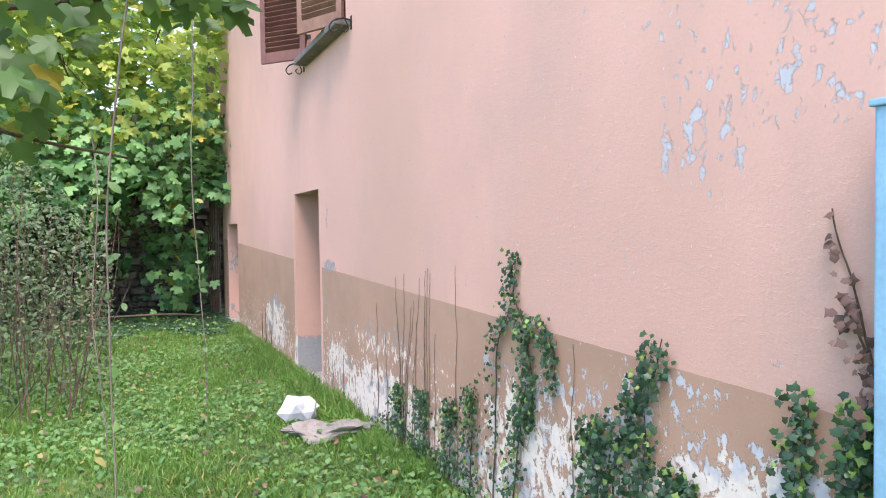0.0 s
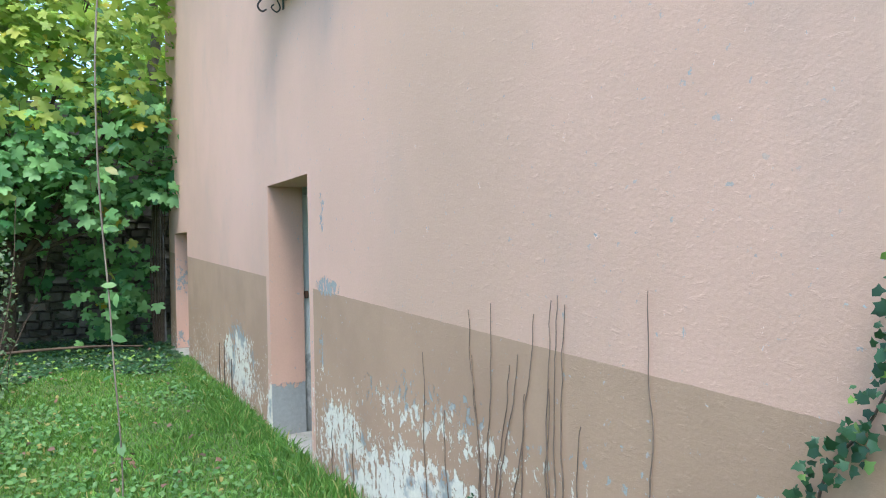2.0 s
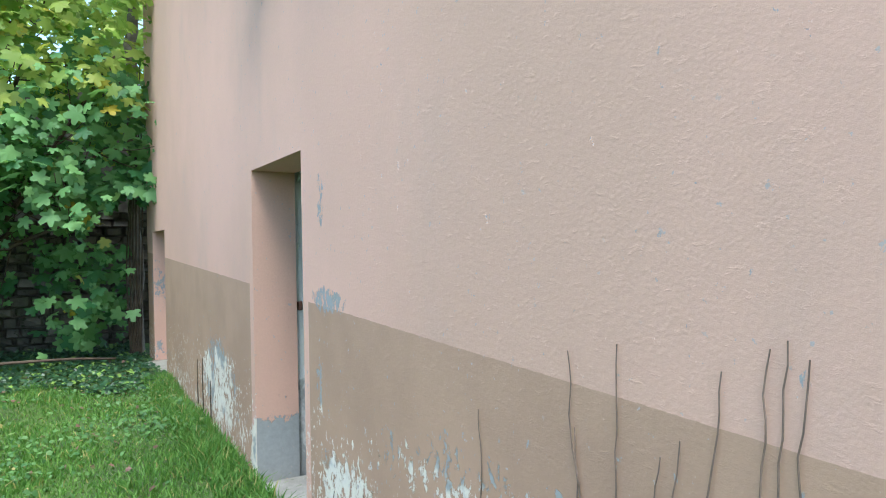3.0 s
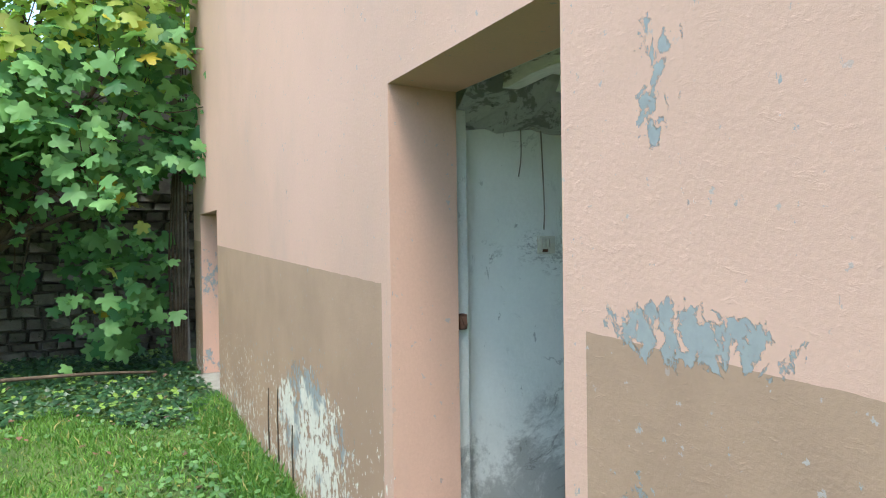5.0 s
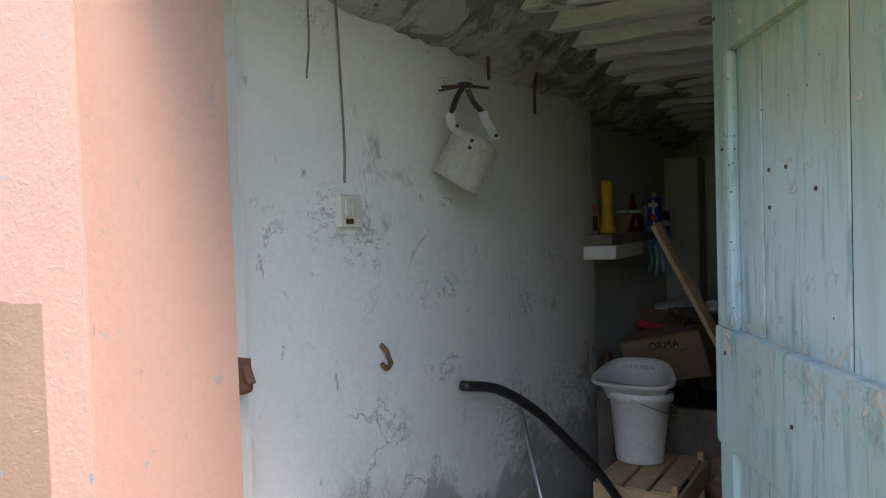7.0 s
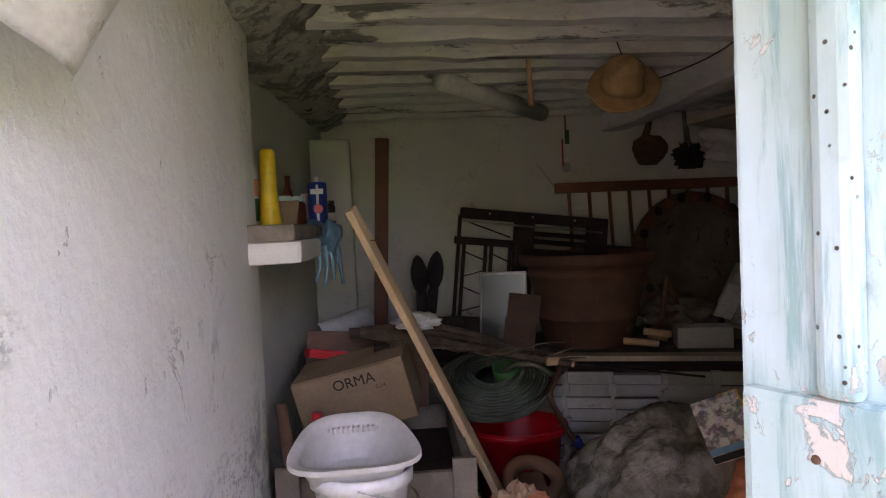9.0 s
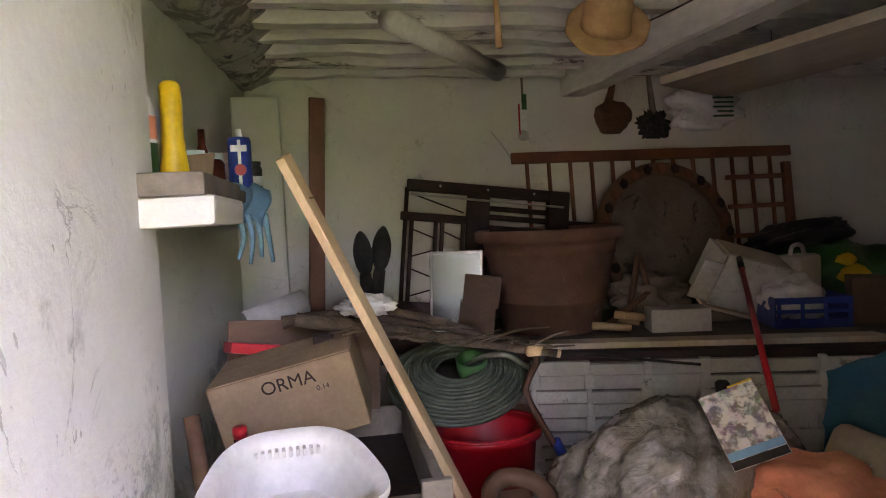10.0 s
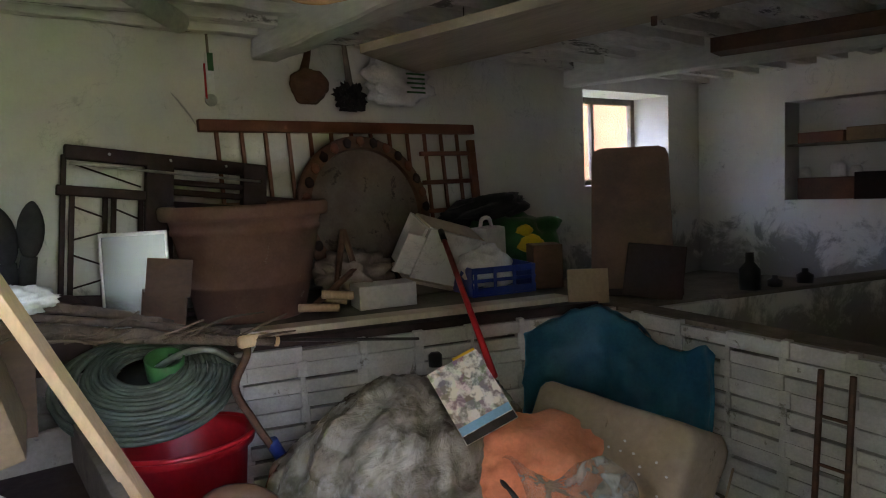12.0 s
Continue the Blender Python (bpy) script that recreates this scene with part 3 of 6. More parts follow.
structure("doorstep", rough(box((-0.16, Y0 - 0.04, -0.6), (0.42, Y1 + 0.04, -0.225), 0.02), 0.02, 5), SLAB)

# the room: plan lines lean a little
LEAN = -0.055


def party_y(x):
    return 8.745 + LEAN * x


bm = bmesh.new()
outline = [(0.36, party_y(0.36)), (2.78, party_y(2.78)), (2.94, party_y(2.94) + 0.008), (3.02, party_y(3.02) + 0.03), (3.05, party_y(3.05) + 0.08), (3.05, party_y(3.05) + 0.35), (0.36, party_y(0.36) + 0.35)]
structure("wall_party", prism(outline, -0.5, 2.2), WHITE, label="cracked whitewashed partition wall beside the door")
structure("wall_left", prism([(3.0, 8.745), (5.36, 8.49), (5.36, 9.2), (3.0, 9.2)], -0.5, 2.2), WHITE2)
structure("wall_pier", bx(bmesh.new(), (4.9, 8.29, -0.5), (5.36, 8.55, 1.80), 0.02), WHITE2)
structure("wall_back", pierced([1.3, 2.15, 3.45, 9.2], [-0.6, 0.98, 1.83, 2.2], [(2.15, 3.45, 0.98, 1.83)], 5.36, 5.86, lambda u, v, d: (d, u, v)), DAMP, label="damp-stained whitewashed back wall")
structure("wall_right", pierced([0.34, 3.2, 4.47, 5.36], [-0.6, 0.76, 1.68, 2.2], [(3.2, 4.47, 0.76, 1.68)], 1.3, 1.6, lambda u, v, d: (u, d, v)), DAMP)
structure("niche_back", box((3.1, 1.24, 0.7), (4.6, 1.297, 1.75)), WHITE2)
structure("floor", rough(sheet(lambda u, v: (0.4 + 5 * u, 1.55 + 7.3 * v, -0.28), 40, 50), 0.02, 3), EARTH)
ceil = bmesh.new()
bx(ceil, (0.36, 1.3, 2.125), (5.36, 9.2, 2.22))
for i in range(19):
    x = 0.56 + 0.262 * i
    r = bmesh.new()
    bx(r, (x - 0.04, 1.6, 2.055), (x + 0.04, 8.8, 2.128))
    bmesh.ops.subdivide_edges(r, edges=[e for e in r.edges if abs(e.verts[0].co.y - e.verts[1].co.y) > 1], cuts=40)
    rough(r, 0.018, 4.5, i * 3.1)
    me = bpy.data.meshes.new("tmp")
    r.to_mesh(me)
    r.free()
    ceil.from_mesh(me)
    bpy.data.meshes.remove(me)
for v in ceil.verts:
    v.co.z -= 0.017 * (v.co.x - 0.4)
structure("ceiling", ceil, BATTEN, label="limewashed ceiling of rough battens, flaking")

cornice = bmesh.new()
N = 70
rings = []
for i in range(N + 1):
    x = 0.36 + 4.99 * i / N
    y = party_y(x)
    ring = []
    for dy, z in ((0.0, 1.90), (-0.06, 1.93), (-0.13, 1.97), (-0.20, 2.03), (-0.24, 2.09), (-0.25, 2.14), (0.3, 2.14), (0.3, 1.9)):
        ring.append(cornice.verts.new((x, y + dy, z)))
    rings.append(ring)
for a, b in zip(rings, rings[1:]):
    for j in range(8):
        cornice.faces.new((a[j], a[(j + 1) % 8], b[(j + 1) % 8], b[j]))
bmesh.ops.subdivide_edges(cornice, edges=cornice.edges[:], cuts=1, use_grid_fill=True)
bmesh.ops.recalc_face_normals(cornice, faces=cornice.faces[:])
rough(rough(cornice, 0.02, 6), 0.014, 17)
structure("trim_cornice", cornice, PEEL, label="rough crumbling plaster cornice along the partition")


def beam(name, a, b, width, z0, z1, m, wob=0.012):
    """A hewn beam between two plan points."""
    a, b = Vector((*a, 0)), Vector((*b, 0))
    d = (b - a)
    n = Vector((-d.y, d.x, 0)).normalized() * width / 2
    bm = prism([(a + n).xy, (a - n).xy, (b - n).xy, (b + n).xy], z0, z1)
    bmesh.ops.subdivide_edges(bm, edges=[e for e in bm.edges if e.calc_length() > 1], cuts=24)
    bmesh.ops.bevel(bm, geom=[e for e in bm.edges if e.calc_face_angle(0) > 1], offset=0.012, segments=1, affect="EDGES")
    return structure(name, rough(bm, wob, 3.3, a.y), m)


beam("beam_long", (5.36, 6.40), (0.42, 6.44), 0.17, 1.85, 2.10, BEAM)
beam("beam_far", (5.36, 3.64), (0.42, 2.55), 0.17, 1.83, 2.10, BEAM)

# window in the back wall and what is seen through it
win = tagged(new("window_back"), "small window with a grey wooden frame", kind="structure")
win.matrix_basis = pose(5.79, 2.8, 1.405)
fr = bmesh.new()
for a, b in (((-0.03, -0.65, -0.425), (0.03, -0.59, 0.425)), ((-0.03, 0.59, -0.425), (0.03, 0.65, 0.425)), ((-0.03, -0.59, 0.365), (0.03, 0.59, 0.425)), ((-0.03, -0.59, -0.425), (0.03, 0.59, -0.365)), ((-0.025, 0.0, -0.365), (0.025, 0.04, 0.365))):
    bx(fr, a, b, 0.005)
part("window_frame", fr, GREYWOOD, win)
pane = part("pane", box((-0.004, -0.59, -0.365), (0.004, 0.0, 0.365)), GLASS, win)
pane.visible_shadow = False
pane = part("pane", box((-0.004, 0.04, -0.365), (0.004, 0.59, 0.365)), GLASS, win)
pane.visible_shadow = False
structure("backdrop_yard_wall", box((9.0, -8, -1), (9.3, 12, 3.2)), FARWALL)

# ---- the ground: one sheet ----
xs = np.unique(np.concatenate([np.linspace(-400, -12, 14), np.linspace(-12, -4, 12), np.linspace(-4, -0.02, 40), [0.12, 0.3, 6.0, 6.2], np.linspace(8, 400, 12)]))
ys = np.unique(np.concatenate([np.linspace(-400, -4, 12), np.linspace(-4, 18, 120), np.linspace(18, 40, 10), np.linspace(40, 400, 10)]))
g = bmesh.new()
grid = []
for x in xs:
    col = []
    for y in ys:
        z = ground_z(x, min(max(y, -10), 40))
        if -9 < y < 15.4 and 0.05 < x < 6.1:
            z -= 0.7
        elif -6 < x < 0 and -2 < y < 20:
            z += 0.05 * noise.noise((x * 0.9, y * 0.9, 0)) + 0.025 * noise.noise((x * 3, y * 3, 4))
        col.append(g.verts.new((x, y, z)))
    grid.append(col)
for i in range(len(xs) - 1):
    for j in range(len(ys) - 1):
        g.faces.new((grid[i][j], grid[i + 1][j], grid[i + 1][j + 1], grid[i][j + 1]))
structure("ground", g, SOIL, True)


# ---- the upper window with its shutters ----
def shutter(label, m, at, turn, w, h):
    t = thing("window_shutter", label, "shutter", at, turn, "shutters of the upper window")
    f = bmesh.new()
    for a, b in (((0, -0.02, 0), (0.07, 0.02, h)), ((w - 0.07, -0.02, 0), (w, 0.02, h)), ((0.07, -0.02, 0), (w - 0.07, 0.02, 0.12)), ((0.07, -0.02, h - 0.1), (w - 0.07, 0.02, h)), ((0.07, -0.02, h * 0.48), (w - 0.07, 0.02, h * 0.48 + 0.09))):
        bx(f, a, b, 0.004)
    part("shutter_frame", f, m, t)
    slat = box((0.07, -0.036, -0.004), (w - 0.07, 0.036, 0.004))
    me = bpy.data.meshes.new("slat")
    slat.to_mesh(me)
    slat.free()
    me.materials.append(m)
    for i in range(int((h - 0.2) / 0.058)):
        z = 0.15 + 0.058 * i
        if abs(z - h * 0.5) < 0.06 or z > h - 0.13:
            continue
        s = new("slat", me)
        s.parent = t
        s.matrix_basis = pose(0, 0, z, 42, 0, 0)
    for z in (0.22, h - 0.3):
        part("hinge", bx(bmesh.new(), (-0.05, -0.026, z), (0.05, -0.018, z + 0.05), 0.002), IRON, t)
    return t


shutter("brown louvred wooden shutter, wide open", SHUTTER, (-0.02, 7.72, 3.52), (0, 0, 131), 0.62, 1.66)
shutter("faded weathered louvred shutter, half open", SHUTTER2, (-0.02, 6.28, 3.52), (0, 0, 118), 0.62, 1.66)
w = tagged(new("window_upper"), "upstairs window set back behind brown shutters", kind="structure")
w.matrix_basis = pose(0.2, 7.0, 3.55)
fr = bmesh.new()
for a, b in (((-0.03, -0.75, 0), (0.03, -0.67, 1.65)), ((-0.03, 0.67, 0), (0.03, 0.75, 1.65)), ((-0.03, -0.67, 1.57), (0.03, 0.67, 1.65)), ((-0.03, -0.67, 0), (0.03, 0.67, 0.08)), ((-0.03, -0.05, 0.08), (0.03, 0.05, 1.57))):
    bx(fr, a, b, 0.005)
part("window_frame", fr, SHUTTER, w)
part("pane", box((-0.004, -0.67, 0.08), (0.004, -0.05, 1.57)), GLASS, w)
part("pane", box((-0.004, 0.05, 0.08), (0.004, 0.67, 1.57)), GLASS, w)
# dark sheet added behind the panes in place of the unlit room
structure("upper_dark_sheet", box((0.9, 5.5, 3.0), (1.0, 8.5, 5.8)), DARKWOOD)
structure("sill_upper", rough(bx(bmesh.new(), (-0.14, 6.12, 3.455), (0.2, 7.82, 3.52), 0.012), 0.006, 7), STONE, label="worn grey stone window sill")
for y in (6.08, 7.9):
    t = thing("wall_hook", "black wrought iron scroll bracket beside the sill", "hook", (0, y, 3.44), (0, 0, 0), "scroll hooks at the sill")
    part("arm", bar(curve([(0.0, 0, 0.05), (-0.08, 0, 0.06), (-0.17, 0, 0.03), (-0.21, 0, -0.03), (-0.18, 0, -0.07), (-0.14, 0, -0.05)]), 0.008, 6), IRON, t)
    part("scroll", bar(curve([(-0.06, 0, 0.055), (-0.03, 0, -0.02), (-0.06, 0, -0.06), (-0.1, 0, -0.03), (-0.08, 0, 0.0)]), 0.006, 6), IRON, t)
    part("back_plate", bx(bmesh.new(), (-0.008, -0.02, -0.03), (0.0, 0.02, 0.09), 0.002), IRON, t)

# pale blue post at the near end of the wall
post = thing("blue_post", "pale blue painted wooden post standing against the wall", "post", (-0.07, 1.118, -0.1))
part("upright", bx(bmesh.new(), (-0.06, -0.07, 0), (0.06, 0.07, 1.98), 0.008), BLUEPOST, post)
part("cap", bx(bmesh.new(), (-0.07, -0.08, 1.98), (0.07, 0.08, 2.0), 0.005), BLUEPOST, post)

# ---- stone wall at the end of the garden, with a window ----
back = structure("wall_garden", pierced([-9, -1.75, -0.95, 0.9], [-1, 2.15, 3.0, 4.3], [(-1.75, -0.95, 2.15, 3.0)], 17.4, 17.9, lambda u, v, d: (u, d, v)), MORTAR, label="old rubble stone wall of a building behind the fig tree")
fr = bmesh.new()
for a, b in (((-1.75, 17.6, 2.15), (-1.69, 17.66, 3.0)), ((-1.01, 17.6, 2.15), (-0.95, 17.66, 3.0)), ((-1.69, 17.6, 2.94), (-1.01, 17.66, 3.0)), ((-1.69, 17.6, 2.15), (-1.01, 17.66, 2.21)), ((-1.38, 17.6, 2.21), (-1.33, 17.66, 2.94))):
    bx(fr, a, b)
structure("window_garden", fr, GREYWOOD)
# dark sheet added behind the opening, for the darkness inside
structure("garden_dark_sheet", box((-2.2, 17.95, 1.8), (-0.5, 18.0, 3.3)), DARKWOOD)
trunk_post = rough(bar([(-0.14 + 0.03 * math.sin(i), 15.72, -0.5 + 0.22 * i) for i in range(30)], 0.095, 10, 0.07), 0.05, 6)
old_ivy = thing("old_ivy", "old grey ivy with a thick woody stem at the house corner", "ivy")
part("main_stem", trunk_post, GREYWOOD, old_ivy, smooth=True)
for k in range(6):
    part("side_stem", bar(curve([(-0.26 + 0.03 * k, 15.6, -0.2), (-0.30 + 0.05 * k, 15.58, 1.2 + 0.2 * k), (-0.2 + 0.03 * k, 15.62, 2.6 + 0.4 * k)]), 0.016, 5, 0.008), BARK, old_ivy)

# ---- fig tree ----
rng = np.random.default_rng(11)


def volume(n, lo, hi, keep):
    out = []
    while len(out) < n:
        p = rng.uniform(lo, hi)
        if keep(p):
            out.append(p)
    return np.array(out)


fig = thing("fig_tree", "large leafy fig tree at the end of the garden", "tree", (-2.5, 15.9, -0.3))
base = Vector((-2.5, 15.9, -0.3))
limbs = [[(0, 0, 0), (0.05, -0.1, 0.9), (0.25, -0.25, 1.7)]]
tips = [(1.0, -0.6, 2.6), (1.9, -0.9, 3.3), (2.1, -0.7, 4.8), (0.2, -1.2, 3.4), (-0.9, -0.9, 3.2), (0.7, -0.3, 5.2), (-0.6, -0.4, 5.6), (-1.6, -0.8, 4.4), (1.5, -1.2, 2.2), (1.4, -0.3, 6.3)]
tb = bar(curve([Vector(p) for p in limbs[0]], 6), 0.13, 10, 0.09)
part("trunk", rough(tb, 0.02, 5), BARK, fig, smooth=True)
twigs = bmesh.new()
spots = []
for tip in tips:
    a, b = Vector((0.22, -0.22, 1.6)), Vector(tip)
    mid = a.lerp(b, 0.5) + Vector(rng.normal(0, 0.18, 3))
    line = curve([a, mid, b], 8)
    part("limb", bar(line, 0.05, 7, 0.014), BARK, fig, smooth=True)
    for k in range(14):
        s = line[rng.integers(5, len(line))]
        e = s + Vector((rng.normal(0, 0.5), rng.normal(-0.15, 0.4), rng.normal(0.1, 0.45)))
        tube(twigs, curve([s, s.lerp(e, 0.5) + Vector((0, 0, -0.05)), e], 4), 0.012, 5, 0.005)
        spots.append(e)
part("twig", twigs, BARK, fig, smooth=True)
c = volume(5200, (-2.2, -2.0, 1.2), (2.55, 0.7, 8.2), lambda p: p[2] > 2.0 + 0.6 * math.sin(p[0] * 2.1) ** 2 + 0.25 * p[0] * (p[0] < 0) and noise.noise(Vector(p) * 0.9) > -0.22 and (p[0] < 2.3 or p[2] > 2.4))
c = np.concatenate([c, np.repeat(np.array(spots), 4, 0) + rng.normal(0, 0.16, (len(spots) * 4, 3))])
low = volume(170, (0.9, -1.4, 0.3), (2.2, 0.4, 1.9), lambda p: noise.noise(Vector(p) * 1.6) > -0.05)
c = np.concatenate([c, low])
# leaves high in the crown take the colour with painted sunlight
sun_toned = c[:, 2] + 0.5 * rng.normal(0, 1, len(c)) > 4.2
for name, pick, m in (("crown", ~sun_toned, FIG), ("sun_toned_crown", sun_toned, FIGSUN)):
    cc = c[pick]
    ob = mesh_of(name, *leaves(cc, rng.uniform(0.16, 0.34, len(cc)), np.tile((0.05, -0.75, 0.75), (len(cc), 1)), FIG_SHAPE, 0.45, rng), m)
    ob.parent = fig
# far trees wear the painted sunlight throughout
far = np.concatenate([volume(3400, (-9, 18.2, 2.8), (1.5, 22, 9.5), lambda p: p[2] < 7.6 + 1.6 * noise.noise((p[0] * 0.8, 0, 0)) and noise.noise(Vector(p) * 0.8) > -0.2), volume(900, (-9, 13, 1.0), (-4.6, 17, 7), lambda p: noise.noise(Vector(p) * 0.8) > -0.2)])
tagged(mesh_of("far_trees", *leaves(far, rng.uniform(0.25, 0.5, len(far)), np.tile((0, -0.6, 0.8), (len(far), 1)), FIG_SHAPE, 0.5, rng), FIGSUN), "yellow-green trees behind the garden, sunlight painted into the leaves", "foliage", kind="stuff")

# near branch of another fig, overhead
near = thing("fig_branch", "fig branch with broad shade-coloured leaves hanging into the path", "branch", (-2.2, 3.0, 2.2))
part("bough", bar(curve([(-1.6, 0.5, 0.2), (-0.8, 0.3, 0.2), (0.0, 0.1, 0.26), (0.6, 0.0, 0.4)]), 0.022, 7, 0.008), BARK, near, smooth=True)
part("side_shoot", bar(curve([(-0.8, 0.3, 0.1), (-0.2, 0.2, -0.2), (0.3, 0.3, -0.3)]), 0.014, 6, 0.005), BARK, near, smooth=True)
cc = np.concatenate([volume(120, (-0.6, -0.35, -0.3), (0.2, 0.5, 0.5), lambda p: p[0] + 0.5 * abs(p[2] - 0.2) < 0.2), volume(46, (0.1, -0.2, 0.27), (0.8, 0.3, 0.44), lambda p: True)])
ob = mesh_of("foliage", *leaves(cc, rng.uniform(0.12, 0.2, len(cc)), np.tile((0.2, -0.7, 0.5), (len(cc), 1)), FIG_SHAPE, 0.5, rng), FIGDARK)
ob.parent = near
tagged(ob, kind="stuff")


# hanging vines
def vine(at, top, label, n, lean):
    t = thing("hanging_vine", label, "vine", at, (0, 0, 0), "hanging vines")
    pts = [(lean * (i / 11) ** 1.3 + 0.03 * math.sin(i * 0.8), 0.02 * math.cos(i), top * (1 - i / 11)) for i in range(12)]
    part("stem", bar([q + Vector((0.03 * noise.noise(q * 1.7), 0.02 * noise.noise(q * 2.1), 0)) for q in curve(pts, 5)], 0.005, 6, 0.003), GREYWOOD, t, smooth=True)
    z = rng.uniform(0, top, n)
    k = 1 - z / top
    cc = np.stack([lean * k ** 1.3 + rng.normal(0, 0.035, n), rng.normal(0, 0.035, n), z], 1)
    ob = mesh_of("foliage", *leaves(cc, rng.uniform(0.03, 0.075, n), np.tile((0, -0.6, 0.6), (n, 1)), OVAL_SHAPE, 0.5, rng), WEED)
    ob.parent = t
    tagged(ob, kind="stuff")


vine((-1.88, 2.95, -0.1), 3.6, "pale woody vine hanging to the grass", 26, -0.17)
vine((-1.44, 5.5, -0.1), 4.6, "thin leafy vine hanging to the grass", 40, 0.03)
vine((-2.12, 5.3, -0.1), 2.4, "thin leafy vine hanging to the grass", 34, 0.02)
vine((-2.65, 4.6, -0.1), 2.6, "pale woody vine hanging to the grass", 22, -0.05)

# bush along the garden's side
bush = thing("bush", "tangled small-leaved bush with dry stems", "bush", (-3.1, 10.2, -0.2))
stems = bmesh.new()
for i in range(150):
    a = Vector((rng.uniform(-1.6, 0.85), rng.uniform(-3.2, 2.2), 0))
    b = a + Vector((rng.normal(0, 0.25), rng.normal(0, 0.3), rng.uniform(0.8, 2.6)))
    tube(stems, curve([a, a.lerp(b, 0.6) + Vector((rng.normal(0, 0.1), 0, 0)), b], 4), 0.008, 4, 0.003)
part("dry_stem", stems, BARK, bush)
cc = volume(9500, (-1.8, -3.4, 0.0), (1.0, 2.4, 3.2), lambda p: p[2] < 2.7 + 0.7 * noise.noise((p[0], p[1], 2)) - 0.9 * max(0, p[0]) and noise.noise(Vector(p) * 1.7) > -0.12 - 0.1 * p[2])
ob = mesh_of("crown", *leaves(cc, rng.uniform(0.04, 0.085, len(cc)), np.tile((0.2, -0.6, 0.7), (len(cc), 1)), OVAL_SHAPE, 0.6, rng), BUSH)
ob.parent = bush
hedge = np.concatenate([volume(2200, (-10, -6, 0), (-6.5, 14, 2.6), lambda p: noise.noise(Vector(p) * 0.7) > -0.1), volume(500, (-6.5, -8, 0), (0, -6.5, 2.4), lambda p: True)])
tagged(mesh_of("hedge", *leaves(hedge, rng.uniform(0.25, 0.45, len(hedge)), np.tile((0.7, -0.3, 0.6), (len(hedge), 1)), FIG_SHAPE, 0.5, rng), FIG), "overgrown green hedge closing the garden", "hedge", kind="stuff")

# ---- grass and weeds ----
def turf(n, lo, hi, h0, h1, keep=None):
    p = rng.uniform(lo, hi, (n, 2))
    if keep is not None:
        p = p[keep(p)]
    n = len(p)
    z = ground_z(p[:, 0], p[:, 1]) - 0.02 + np.array([0.05 * noise.noise((x * 0.9, y * 0.9, 0)) + 0.025 * noise.noise((x * 3, y * 3, 4)) for x, y in p])
    h = rng.uniform(h0, h1, n) * (0.75 + 0.5 * np.sin(p[:, 0] * 2.3 + 1.7 * np.sin(p[:, 1] * 1.1)) ** 2)
    a = rng.uniform(0, 2 * np.pi, n)
    wd = rng.uniform(0.004, 0.009, n)
    root = np.stack([p[:, 0], p[:, 1], z], 1)
    side = np.stack([np.cos(a), np.sin(a), 0 * a], 1) * wd[:, None]
    bend = rng.normal(0, 0.45, (n, 2)) * h[:, None]
    tip = root + np.concatenate([bend, h[:, None]], 1)
    midp = root + np.concatenate([bend * 0.3, h[:, None] * 0.6], 1)
    pts = np.stack([root - side, root + side, midp - side * 0.7, midp + side * 0.7, tip], 1).reshape(-1, 3)
    k = np.arange(n)[:, None, None] * 5
    return pts, (k + np.array([(0, 1, 3), (0, 3, 2), (2, 3, 4)])[None]).reshape(-1, 3)


both = [turf(70000, (-3.6, 2.2), (-0.02, 10.0), 0.035, 0.085), turf(34000, (-4.0, 10.0), (-0.02, 15.5), 0.035, 0.085, lambda p: p[:, 1] < 12.9 + 0.5 * np.sin(p[:, 0] * 3)), turf(9000, (-0.35, 4.2), (-0.01, 13.2), 0.06, 0.15)]
off, P, T = 0, [], []
for p, t in both:
    P.append(p)
    T.append(t + off)
    off += len(p)
tagged(mesh_of("grass", np.concatenate(P), np.concatenate(T), GRASS), "bright green unmown grass", "grass", kind="stuff")


def carpet(n, lo, hi, size, keep):
    p = rng.uniform(lo, hi, (n, 2))
    p = p[keep(p)]
    z = ground_z(p[:, 0], p[:, 1]) + rng.uniform(0.01, 0.09, len(p))
    return leaves(np.concatenate([p, z[:, None]], 1), rng.uniform(*size, len(p)), np.tile((0, -0.2, 1), (len(p), 1)), IVY_SHAPE, 0.35, rng)


tagged(mesh_of("ground_ivy", *carpet(9000, (-4.5, 12.2), (-0.05, 17.2), (0.05, 0.11), lambda p: p[:, 1] > 12.7 + 0.5 * np.sin(p[:, 0] * 3)), IVY), "dark ivy carpet under the trees", "ivy", kind="stuff")
tagged(mesh_of("weeds", *carpet(22000, (-3.6, 2.2), (-0.05, 12.8), (0.03, 0.065), lambda p: np.sin(p[:, 0] * 2.1 + p[:, 1] * 0.7) + np.sin(p[:, 1] * 1.9 - p[:, 0]) + 0.9 * rng.normal(0, 1, len(p)) - 0.5 * p[:, 0] > 1.0), WEED), "low broad-leaved weeds in the grass", "weeds", kind="stuff")
lit = carpet(260, (-3.4, 3), (-0.3, 15), (0.04, 0.08), lambda p: p[:, 0] < 1)
tagged(mesh_of("fallen_leaves", *lit, DRYLEAF), "dry fallen leaves scattered in the grass", "leaves", kind="stuff")
